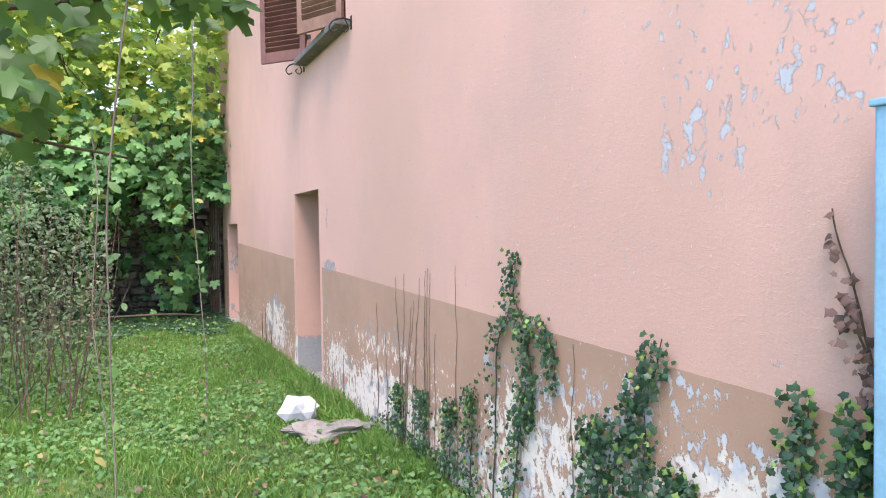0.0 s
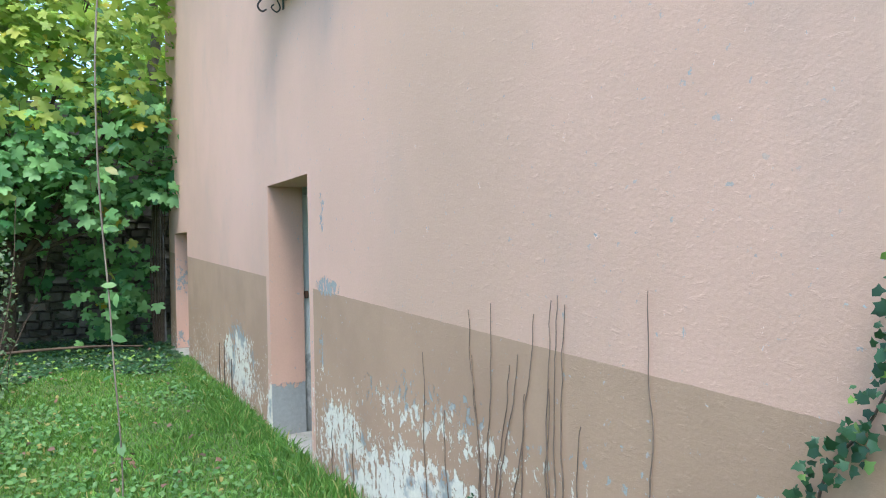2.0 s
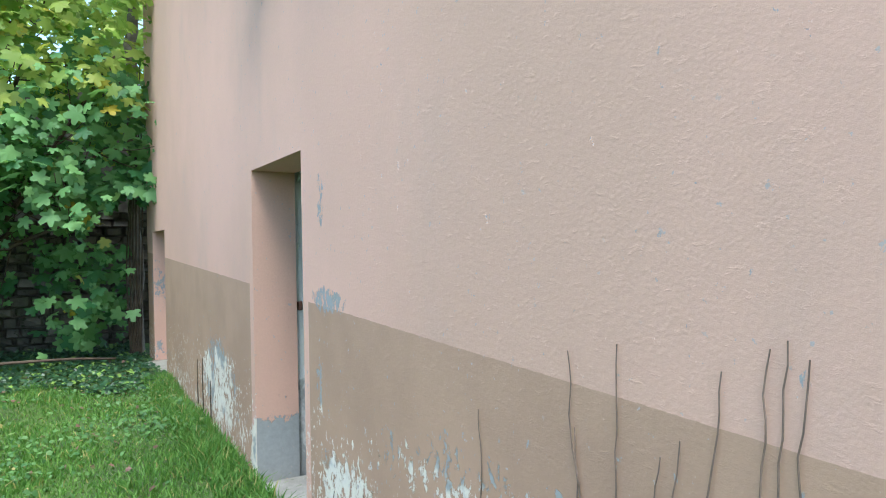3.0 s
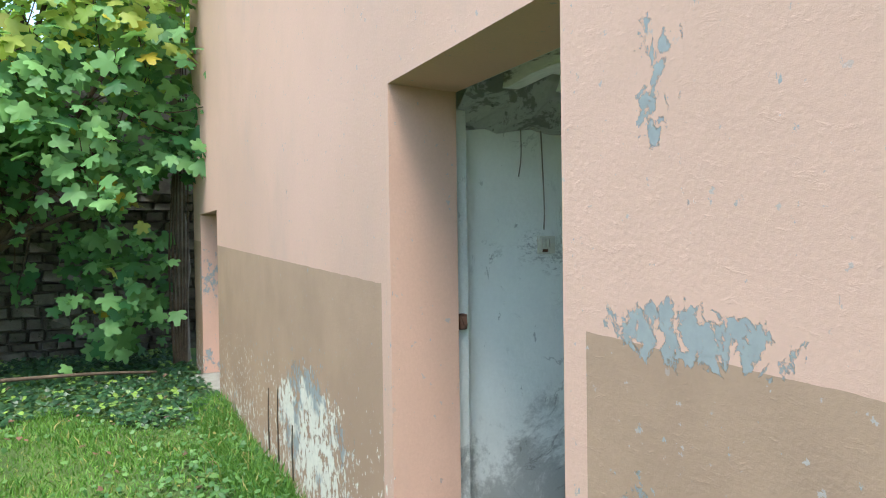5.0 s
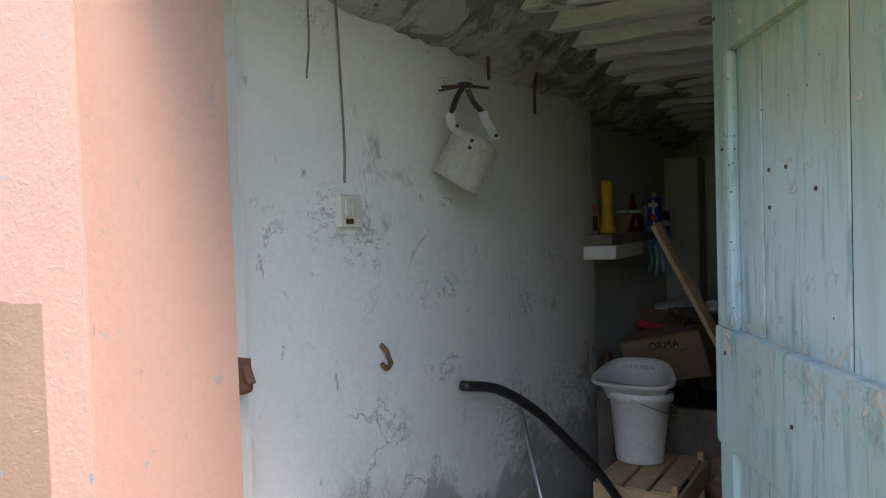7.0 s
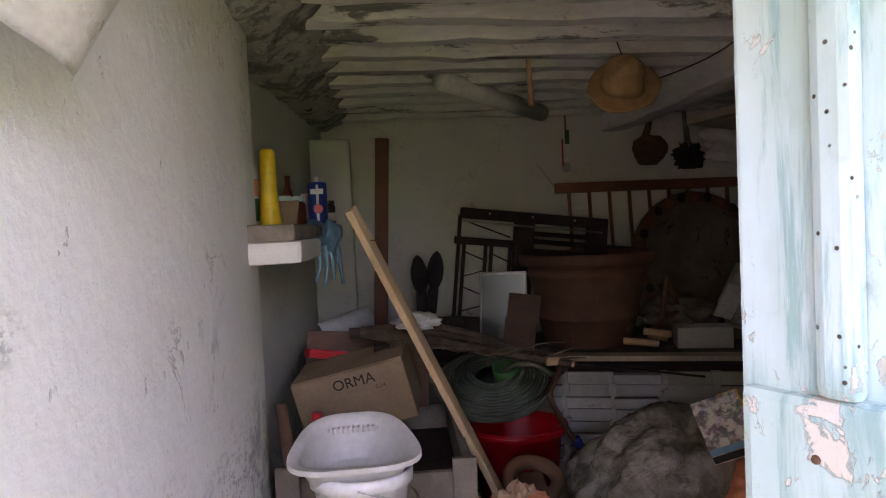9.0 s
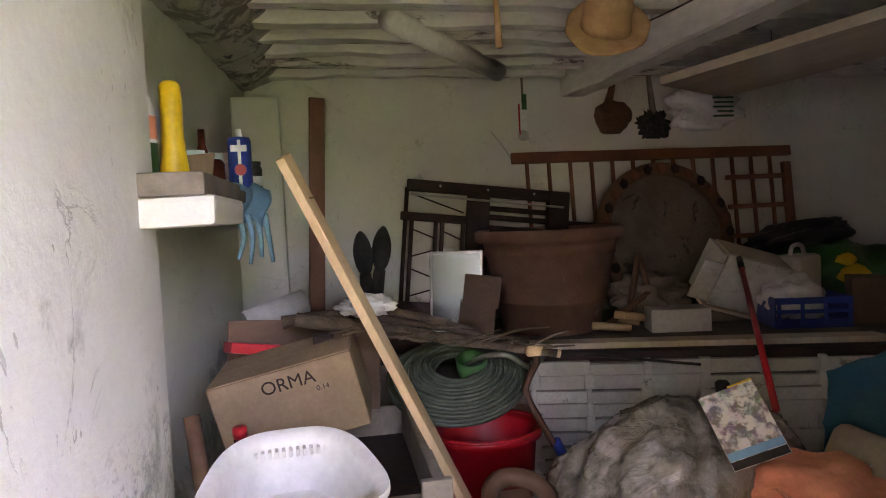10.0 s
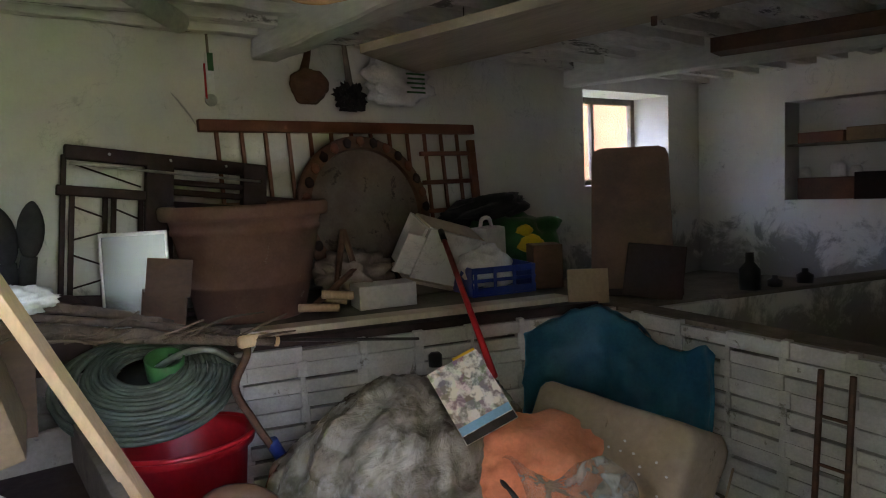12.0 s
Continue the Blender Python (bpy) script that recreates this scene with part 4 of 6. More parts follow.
solid("fallen_branch", bar(curve([(-3.6, 14.1, -0.12), (-2.5, 14.3, -0.02), (-1.3, 14.2, 0.0), (-0.55, 14.4, -0.08)]), 0.028, 7, 0.015), BARK, "thin fallen branch lying in the ivy", "branch", smooth=True)

# rubbish bag and stone
bag = blob((0.17, 0.13, 0.125), 0.45, 1.7, 2, 5.0)
solid("plastic_bag", bag, GREYFILM, "crumpled white plastic bag lying in the grass", "bag", (-0.56, 6.05, -0.14))
solid("stone_slab", rough(rough(blob((0.40, 0.17, 0.065), 0.35, 1.9, 4, 6), 0.06, 3), 0.03, 11), STONE, "worn grey stone lying beside the wall", "stone", (-0.4, 5.52, -0.14), (0, 4, -12))


# ---- ivy and dead stems on the wall ----
def ivy(label, spines, n, size, spread, m=IVY, stem=BARK, lo=0.0):
    """Climbing ivy: spines are lines of (y, z) on the wall."""
    t = thing("ivy_vine" if m is IVY else "dead_ivy", label, "ivy", (0, spines[0][0][0], ground_z(0, spines[0][0][0]) - 0.04), (0, 0, 0), "ivy on the wall")
    y0, z0 = t.matrix_basis.translation.yz
    st, cc = bmesh.new(), []
    for s in spines:
        line = curve([(-0.012, y - y0, z - z0) for y, z in s], 6)
        line = [p + Vector((0, 0.012 * noise.noise(p * 9), 0)) for p in line]
        tube(st, line, 0.005, 5, 0.0025)
        for i in range(int(n)):
            p = line[int(rng.uniform(lo, 1) ** 0.9 * (len(line) - 1))]
            k = 1.0 if p.z < 0.5 else 0.55
            cc.append(p + Vector((-abs(rng.normal(0.03, 0.03)), rng.uniform(-1.6, 1.6) * spread * k, rng.uniform(-0.06, 0.05))))
    part("stem", st, stem, t)
    cc = np.array(cc)
    ob = mesh_of("leaf_cover", *leaves(cc, rng.uniform(*size, len(cc)), np.tile((-1, -0.25, 0.35), (len(cc), 1)), IVY_SHAPE, 0.35, rng), m)
    ob.parent = t
    tagged(ob, kind="stuff")


ivy("dark green ivy climbing the flaking wall", [[(3.5, -0.08), (3.45, 0.5), (3.42, 0.9), (3.3, 1.1), (3.22, 1.3), (3.21, 1.43)], [(3.3, -0.08), (3.2, 0.4), (3.12, 0.75)], [(3.22, 1.18), (3.1, 1.06), (2.95, 1.08), (2.86, 0.98), (2.84, 0.78)], [(3.12, 1.0), (3.05, 0.75), (3.08, 0.5)]], 240, (0.02, 0.042), 0.05)
ivy("dense ivy clump climbing the flaking wall", [[(2.42, -0.08), (2.4, 0.5), (2.3, 0.75), (2.16, 0.95), (2.1, 1.13)], [(2.25, -0.08), (2.22, 0.4), (2.2, 0.8)], [(2.5, 0.0), (2.52, 0.5), (2.48, 0.72)], [(2.1, 0.2), (2.02, 0.5), (1.98, 0.62)]], 380, (0.022, 0.046), 0.09)
ivy("ivy climbing beside the blue post", [[(1.36, 0.2), (1.33, 0.7), (1.3, 0.98)], [(1.5, 0.6), (1.48, 0.85), (1.46, 1.06)], [(1.25, 0.4), (1.26, 0.9), (1.3, 1.05)]], 170, (0.022, 0.046), 0.055)
ivy("low ivy spreading along the foot of the wall", [[(5.6, -0.1), (5.1, 0.06), (4.6, 0.02), (4.1, 0.05), (3.6, 0.0)], [(5.0, -0.1), (4.95, 0.25), (4.92, 0.36)], [(4.55, -0.1), (4.5, 0.3), (4.48, 0.42)], [(4.1, -0.1), (4.05, 0.3), (4.0, 0.45)], [(3.8, -0.1), (3.75, 0.4), (3.72, 0.6)], [(3.4, -0.1), (2.9, 0.1), (2.5, 0.05)]], 320, (0.02, 0.042), 0.075)
ivy("withered reddish creeper clinging to the wall", [[(1.22, 0.9), (1.27, 1.2), (1.33, 1.42), (1.39, 1.62)], [(1.24, 1.1), (1.3, 1.25), (1.36, 1.34)]], 26, (0.025, 0.05), 0.02, DRYLEAF)
dead = thing("dead_creeper", "bare dead creeper stems fanning up the wall", "creeper", (-0.008, 4.9, -0.1))
for y, z, ys_ in ((5.5, 0.95, 5.5), (5.05, 1.2, 4.95), (5.02, 1.0, 4.95), (4.85, 1.24, 4.93), (4.72, 1.0, 4.9), (4.66, 1.05, 4.88), (4.56, 1.22, 4.7), (4.62, 0.9, 4.75), (4.46, 1.28, 4.5), (4.42, 1.3, 4.46), (4.38, 1.27, 4.42), (4.48, 0.95, 4.5), (4.3, 0.85, 4.32), (3.96, 1.34, 3.98), (5.3, 0.7, 5.25), (6.5, 0.35, 6.52), (6.9, 0.25, 6.9), (2.7, 1.02, 2.72)):
    pts = [(0, (ys_ + (y - ys_) * (k / 6) ** 1.6) - 4.9 + 0.012 * math.sin(k * 2 + y * 7), (z + 0.1) * k / 6) for k in range(7)]
    part("stem", bar([q + Vector((0, 0.012 * noise.noise(q * 11 + Vector((y, 0, 0))), 0)) for q in curve(pts, 5)], 0.0042, 5, 0.0018), DEADSTEM, dead)
for y, z in ((10.9, 0.3), (10.6, 0.35), (10.2, 0.2)):
    part("stem", bar([(0, y - 4.9, 0.0), (0, y - 4.88, (z + 0.2) / 2), (0, y - 4.9, z + 0.15)], 0.006, 5, 0.003), BARK, dead)

PZ = 0.425          # height of the brick platform

# ---- the door leaf ----
DOOR_LEN = 0.99
leaf = thing("door", "open teal wooden door with worn flaking paint", "door", (0.37, 7.39, -0.215), (0, 0, 24.5))
leaf["kind"] = "structure"
for x0, x1 in ((0.1, 0.382), (0.389, 0.732), (0.739, 0.90)):
    part("door_board", rough(bx(bmesh.new(), (x0, -0.012, 0.12), (x1, 0.012, 2.1), 0.004), 0.0015, 6), TEAL, leaf)
# dark strips set into the gaps between boards to stand for their shade
for x in (0.3855, 0.7355):
    part("gap_shade", box((x - 0.0035, -0.008, 0.24), (x + 0.0035, 0.0085, 1.93)), DARKWOOD, leaf, "dark strip as the shade in the gap between boards")
stile = part("stile", rough(bx(bmesh.new(), (0.90, -0.02, 0.0), (DOOR_LEN, 0.028, 2.2), 0.006), 0.004, 9), TEAL, leaf)
part("stile", bx(bmesh.new(), (0.0, -0.02, 0.0), (0.10, 0.028, 2.2), 0.006), TEAL, leaf)
part("top_rail", bx(bmesh.new(), (0.1, -0.018, 1.93), (0.90, 0.034, 2.2), 0.006), TEAL, leaf)
part("lock_rail", rough(bx(bmesh.new(), (0.0, -0.018, 0.96), (0.985, 0.04, 1.26), 0.012), 0.006, 8), TEAL, leaf)
part("bottom_rail", bx(bmesh.new(), (0.1, -0.018, 0.0), (0.90, 0.034, 0.24), 0.006), TEAL, leaf)
part("cover_strip", bx(bmesh.new(), (0.86, 0.012, 1.26), (0.902, 0.04, 1.93), 0.012), WORMY, leaf, "worm-eaten edge strip")
for x, z in ((0.70, 1.55), (0.70, 1.63), (0.62, 1.63), (0.50, 1.58), (0.93, 2.02), (0.85, 2.05), (0.9, 1.2), (0.55, 1.12), (0.93, 1.7)):
    part("nail_head", lathe([(0.0, 0.0), (0.005, 0.0), (0.004, 0.003), (0.0, 0.004)], 8), RUST, stile).matrix_basis = pose(x, 0.041 if z > 1.93 or z < 1.26 else (0.028 if x > 0.9 else 0.012), z, -90)
part("threshold_gap_bar", bx(bmesh.new(), (0.02, -0.012, 0.24), (0.1, 0.02, 0.3), 0.002), RUST, leaf)
part("lock_keeper", rough(bx(bx(bmesh.new(), (-0.015, -0.045, -0.035), (0.02, 0.1, 0.035), 0.008), (-0.01, -0.055, -0.012), (0.012, -0.045, 0.02), 0.004), 0.008, 30), RUST, thing("lock_striker", "rusty iron lock striker set in the door jamb", "lock", (0.36, 8.63, 1.04)))

# ---- on the partition by the door ----
sw = thing("light_switch", "old dirty cream light switch box on the wall", "switch", (0.865, party_y(0.865) - 0.001, 1.325), (0, 0, -3))
housing = part("housing", bx(bmesh.new(), (-0.045, -0.02, 0.0), (0.045, 0, 0.085), 0.004), CREAM, sw)
for x in (-0.02, 0.0, 0.02):
    part("rocker", bx(bmesh.new(), (x - 0.008, -0.026, 0.03), (x + 0.008, -0.018, 0.072), 0.002), CREAM, housing)
part("socket_slot", bx(bmesh.new(), (-0.026, -0.0225, 0.008), (0.004, -0.019, 0.022)), RUST, housing)
solid("wall_wire", bar(curve([(0.835, party_y(0.835) - 0.012, 2.04), (0.848, party_y(0.85) - 0.01, 1.8), (0.858, party_y(0.85) - 0.01, 1.55), (0.856, party_y(0.85) - 0.008, 1.44)]), 0.0035, 6), GREYWOOD, "thin grey wire hanging down the wall", "wire", smooth=True)
solid("wall_wire", bar(curve([(0.73, party_y(0.73) - 0.012, 2.03), (0.735, party_y(0.73) - 0.01, 1.8), (0.72, party_y(0.73) - 0.01, 1.69)]), 0.0025, 5), GREYWOOD, "short thin wire hanging down the wall", "wire", smooth=True)
solid("leather_loop", rough(bar(curve([(0, 0, 0.04), (0.012, -0.012, 0.02), (0.016, -0.02, -0.01), (0.0, -0.02, -0.025), (-0.015, -0.012, -0.01)]), 0.007, 6), 0.004, 40), BROWN, "small brown leather loop on a nail", "hook", (1.0, party_y(1.0), 0.95), smooth=True)
for x, z in ((2.04, 1.93), (1.62, 2.0)):
    solid("wall_hook", bar(curve([(0, 0, 0), (0.01, -0.06, 0.01), (0.02, -0.05, -0.06), (0.03, -0.045, -0.16)]), 0.006, 6), RUST, "rusty iron hook driven into the wall", "hook", (x, party_y(x), z), group="rusty hooks", smooth=True)

visor = thing("face_shield", "cloudy protective face shield hanging from a nail", "face shield", (1.37, party_y(1.37) - 0.09, 1.76), (0, 0, -45))
visor.matrix_basis = visor.matrix_basis @ Matrix.Scale(0.82, 4)
part("hanging_nail", bar([(-0.09, 0.0, 0.0), (0.0, -0.02, 0.005), (0.1, -0.01, 0.0)], 0.006, 6), RUST, visor)
part("wall_nail", bar([(0.0, -0.02, 0.004), (-0.08, 0.07, 0.0)], 0.004, 6), RUST, visor)
part("knot", blob((0.03, 0.016, 0.012), 0.4, 3, 3, 2), BLACK, visor, smooth=True).matrix_basis = pose(0, -0.02, -0.005)
part("strap", bar(curve([(-0.01, -0.02, 0.0), (-0.045, -0.04, -0.05), (-0.075, -0.06, -0.115)]), 0.011, 6), BLACK, visor, "black elastic strap")
part("strap", bar(curve([(0.01, -0.02, -0.01), (0.03, -0.03, -0.06), (0.055, -0.05, -0.10)]), 0.011, 6), BLACK, visor, "black elastic strap")


def band(pts, w):
    p = curve(pts, 5)
    return sheet(lambda u, v: p[min(int(u * (len(p) - 1) + 0.5), len(p) - 1)] + Vector((w * (v - 0.5), 0, 0.25 * w * (v - 0.5))), len(p) - 1, 1, 0.004)


part("headband", band([(-0.078, -0.065, -0.105), (-0.082, -0.08, -0.15), (-0.062, -0.105, -0.19), (-0.025, -0.125, -0.215), (-0.03, -0.125, -0.25)], 0.036), WPLAST, visor, "cream plastic headband")
part("headband", band([(0.055, -0.055, -0.10), (0.062, -0.07, -0.14), (0.078, -0.08, -0.175), (0.088, -0.088, -0.215)], 0.036), WPLAST, visor, "cream plastic headband")
for x, z in ((-0.02, -0.222), (-0.03, -0.248), (0.085, -0.2), (-0.07, -0.165)):
    part("rivet", lathe([(0, 0), (0.008, 0), (0.007, 0.004), (0, 0.005)], 10), BLACK, visor).matrix_basis = pose(x, -0.112 - 0.016 * (z < -0.22), z, 90)
axis = Matrix.Translation((0.025, -0.03, -0.225)) @ Matrix.Rotation(radians(30), 4, "Y")
part("shield", sheet(lambda u, v: axis @ Vector((-0.10 * math.cos(math.pi * u), -0.07 * math.sin(math.pi * u), -0.175 * v + 0.02 * math.sin(math.pi * u) * (1 - v) - 0.03 * v * (0.5 - abs(u - 0.5)))), 24, 10, 0.002), VISOR, visor, "cloudy plastic shield", True)

# ---- just inside: hose, rod, crate, bucket ----
solid("rubber_hose", bar(curve([(1.40, 8.63, 0.79), (1.56, 8.57, 0.745), (1.74, 8.50, 0.63), (1.90, 8.42, 0.47), (2.0, 8.33, 0.32), (2.04, 8.2, 0.1), (2.02, 8.0, -0.24)]), 0.018, 12), BLACK, "black rubber hose lying against the wall", "hose", smooth=True)
solid("metal_rod", bar([(1.83, 8.6, 0.62), (1.72, 8.35, -0.28)], 0.009, 8), STEEL, "thin grey metal rod leaning on the wall", "rod", smooth=True)
crate = thing("fruit_crate", "small weathered wooden slat crate on the floor", "crate", (2.34, 8.2, -0.28), (0, 0, -6))
for z in (0.05, 0.24, 0.43):
    for s in (-1, 1):
        part("slat", bx(bmesh.new(), (-0.24, s * 0.17 - 0.006, z), (0.24, s * 0.17 + 0.006, z + 0.1), 0.002), PALEWOOD, crate)
        part("slat", bx(bmesh.new(), (s * 0.24 - 0.006, -0.16, z), (s * 0.24 + 0.006, 0.16, z + 0.1), 0.002), PALEWOOD, crate)
for i in range(3):
    part("slat", bx(bmesh.new(), (-0.24, -0.15 + 0.105 * i, 0.525), (0.24, -0.06 + 0.105 * i, 0.537), 0.002), PALEWOOD, crate)
for sx in (-1, 1):
    for sy in (-1, 1):
        part("corner_post", bx(bmesh.new(), (sx * 0.22 - 0.015, sy * 0.15 - 0.012, 0), (sx * 0.22 + 0.015, sy * 0.15 + 0.012, 0.57), 0.002), PALEWOOD, crate)
bucket = thing("bucket", "white plastic bucket standing on the crate", "bucket", (2.42, 8.27, 0.262), (0, 5, -4))
bucket.matrix_basis = bucket.matrix_basis @ Matrix.Scale(0.86, 4)
part("body", lathe([(0.0, 0.0), (0.112, 0.0), (0.118, 0.01), (0.15, 0.31), (0.165, 0.315), (0.168, 0.35), (0.158, 0.355), (0.148, 0.35), (0.108, 0.02), (0.0, 0.015)], 40), WPLAST, bucket, smooth=True)
part("handle", bar(curve([(0.168, 0, 0.33), (0.12, -0.13, 0.28), (0.0, -0.18, 0.25), (-0.12, -0.13, 0.28), (-0.168, 0, 0.33)]), 0.004, 6), STEEL, bucket)
box_ = thing("wooden_box", "large open weathered wooden box full of junk", "box", (3.25, 8.2, -0.28), (0, 0, -3))
for a, b in (((-0.45, -0.32, 0), (-0.42, 0.32, 0.69)), ((0.42, -0.32, 0), (0.45, 0.32, 0.69)), ((-0.42, -0.32, 0), (0.42, -0.29, 0.72)), ((-0.42, 0.29, 0), (0.42, 0.32, 0.66))):
    part("side_board", rough(bx(bmesh.new(), a, b, 0.006), 0.006, 6), GREYWOOD, box_)
part("bottom_board", box((-0.42, -0.29, 0.0), (0.42, 0.29, 0.03)), GREYWOOD, box_)
for sy in (-1, 1):
    part("corner_batten", bx(bmesh.new(), (-0.475, sy * 0.29 - 0.04, 0), (-0.45, sy * 0.29 + 0.04, 0.74), 0.004), GREYWOOD, box_)
part("inner_shelf", bx(bmesh.new(), (-0.42, -0.29, 0.55), (0.42, 0.29, 0.58), 0.003), DARKWOOD, box_)
bm = bmesh.new()
NB = 56
prof = [(0.56, 0.0), (0.60, 0.004), (0.66, 0.03), (0.83, 0.112), (0.875, 0.125), (0.99, 0.128), (1.0, 0.122), (1.0, 0.112), (0.985, 0.113), (0.98, 0.12), (0.89, 0.117), (0.845, 0.104), (0.67, 0.026), (0.62, -0.004), (0.56, -0.006)]
rings = []
for k, z in prof:
    ring = []
    for j in range(NB):
        a = 2 * math.pi * j / NB
        cx, sy = (math.copysign(abs(f(a)) ** 0.62, f(a)) for f in (math.cos, math.sin))
        ring.append(bm.verts.new((0.17 * k * cx, 0.178 * k * sy * (1 - 0.24 * cx), z)))
    rings.append(ring)
for a, b in zip(rings, rings[1:]):
    for j in range(NB):
        bm.faces.new((a[j], a[(j + 1) % NB], b[(j + 1) % NB], b[j]))
bm.faces.new(rings[0])
bm.faces.new(rings[-1][::-1])
for k in (1, 3, 5, 7):
    for j in range(NB):
        bm.edges.get((rings[k][j], rings[k][(j + 1) % NB])).smooth = False
bmesh.ops.recalc_face_normals(bm, faces=bm.faces[:])
basin = thing("wash_basin", "white plastic basin with a notched back edge, set in the bucket", "basin", (2.47, 8.285, 0.535), (0, -12, 2))
basin.matrix_basis = basin.matrix_basis @ Matrix.Scale(0.93, 4)
bowl = part("bowl", bm, OLDWHITE, basin, smooth=True)
for i in range(11):
    part("rib", bx(bmesh.new(), (0.118, -0.083 + 0.0155 * i, 0.082), (0.136, -0.075 + 0.0155 * i, 0.1), 0.002), OLDWHITE, bowl)
carton = thing("cardboard_box", "closed brown cardboard box, tilted and dusty", "box", (3.40, 8.25, 0.44), (-13, -6, -8))
cbody = part("carton_body", bx(bmesh.new(), (-0.13, -0.23, 0), (0.15, 0.23, 0.25), 0.006), CARD, carton)
for s in (-1, 1):
    part("flap", bx(bmesh.new(), (-0.128 + (0.14 if s > 0 else 0), -0.225, 0.251), (0.008 + (0.14 if s > 0 else 0), 0.225, 0.256), 0.001), CARD, carton)
tx = lettering("ORMA", 0.06, DARKWOOD, cbody)
tx.matrix_basis = pose(-0.1315, -0.02, 0.185, 90, 0, -90)
tx = lettering("0.14", 0.024, IRON, cbody)
tx.matrix_basis = pose(-0.1315, -0.12, 0.155, 90, 0, -90)
cb = thing("glass_bottle", "small clear bottle with a red cap in the box", "bottle", (2.98, 8.42, 0.30), (0, -10, 0))
part("flask", lathe([(0, 0), (0.04, 0), (0.042, 0.2), (0.018, 0.26), (0.016, 0.28), (0, 0.28)], 16), GLASS, cb, smooth=True)
part("cap", lathe([(0, 0.28), (0.019, 0.28), (0.019, 0.305), (0, 0.306)], 14), RPLAST, cb, smooth=True)
solid("red_packet", rough(bx(bmesh.new(), (-0.05, -0.09, 0), (0.05, 0.09, 0.04), 0.006), 0.01, 12), RPLAST, "crumpled red plastic packet in the box", "packet", (3.6, 8.42, 0.66), (10, 10, 20))
solid("wood_stick", bar([(2.93, 8.5, 0.2), (3.02, 8.55, 0.62)], 0.022, 8), BROWN, "short brown stick standing in the box", "stick", smooth=True)
solid("brown_board", bx(bmesh.new(), (-0.01, -0.28, 0), (0.01, 0.28, 0.34), 0.004), BROWN, "dark brown board at the back of the box", "board", (3.66, 8.25, 0.42), (4, 8, 0))

plank = thing("leaning_plank", "pale planed wooden plank leaning on the shelf", "plank", (3.2, 7.54, -0.28))
d = Vector((2.935, 8.27, 1.30)) - Vector((3.2, 7.54, -0.28))
q = d.to_track_quat("Z", "X").to_matrix().to_4x4()
part("timber", bx(bmesh.new(), (-0.0125, -0.035, 0), (0.0125, 0.035, d.length), 0.003, q @ Matrix.Rotation(radians(-38), 4, "Z")), PALEWOOD, plank)
part("nail", bar([(d * 0.93 + Vector((-0.01, -0.01, 0))), d * 0.93 + Vector((-0.04, -0.03, 0.0))], 0.002, 5), RUST, plank)

# ---- the shelf and what stands on it ----
shelf = thing("wall_shelf", "thick plastered shelf with an old board on top", "shelf", (2.7, 8.45, 1.13), (0, 0, -3))
part("plaster_slab", rough(bx(bmesh.new(), (0.05, -0.02, 0.0), (0.6, 0.34, 0.07), 0.014), 0.012, 9), DAMP, shelf)
part("shelf_board", rough(bx(bmesh.new(), (0.05, 0.0, 0.072), (0.72, 0.34, 0.125), 0.008), 0.006, 7), GREYWOOD, shelf)
part("shelf_board", rough(bx(bmesh.new(), (0.722, 0.02, 0.072), (1.4, 0.34, 0.118), 0.008), 0.006, 7), GREYWOOD, shelf)
SZ = 1.253


def bottle(name, label, at, prof, m, cap=None, capm=None, lab=None, labm=None, turn=(0, 0, 0)):
    t = thing(name, label, "bottle" if "bottle" in name else "jar", at, turn)
    t_flask = part("flask", lathe(prof, 24), m, t, smooth=True)
    if cap:
        part("cap", lathe([(0, cap[1]), (cap[0], cap[1]), (cap[0], cap[2]), (0, cap[2] + 0.001)], 20), capm, t_flask, smooth=False)
    if lab:
        part("paper_label", lathe([(lab[0], lab[1]), (lab[0] + 0.0006, lab[1]), (lab[0] + 0.0006, lab[2]), (lab[0], lab[2])], 24), labm, t_flask, smooth=True)
    return t


b = bottle("plastic_bottle", "white bottle with an orange and green label", (3.04, 8.635, SZ), [(0, 0), (0.04, 0), (0.042, 0.01), (0.042, 0.19), (0.025, 0.235), (0.016, 0.25), (0, 0.25)], WPLAST, (0.02, 0.25, 0.285), GBAG, (0.0425, 0.02, 0.1), GBAG)
part("orange_label", lathe([(0.0425, 0.11), (0.0431, 0.11), (0.0431, 0.17), (0.0425, 0.17)], 24), ORANGE, b, "orange paper label")
bottle("plastic_bottle", "slim yellow plastic bottle with a flared foot", (3.22, 8.58, SZ), [(0, 0), (0.043, 0), (0.044, 0.012), (0.036, 0.08), (0.031, 0.15), (0.031, 0.23), (0.03, 0.285), (0.02, 0.297), (0, 0.298)], YPLAST)
bottle("plastic_bottle", "yellow plastic bottle behind another", (3.19, 8.655, SZ), [(0, 0), (0.034, 0), (0.034, 0.12), (0.02, 0.19), (0.018, 0.235), (0, 0.236)], YPLAST)
solid("cardboard_scrap", bx(bmesh.new(), (-0.003, -0.07, 0), (0.003, 0.07, 0.11), 0.001), CARD, "folded brown cardboard scrap leaning on the shelf", "cardboard", (3.42, 8.56, SZ), (0, 14, -30))
for x, y in ((3.62, 8.58), (3.74, 8.53)):
    bottle("glass_jar", "glass jar of dark red preserve with pale lid", (x, y, SZ - 0.004), [(0, 0), (0.042, 0), (0.045, 0.01), (0.045, 0.1), (0.036, 0.118), (0, 0.118)], DKRED, (0.041, 0.118, 0.14), LID)
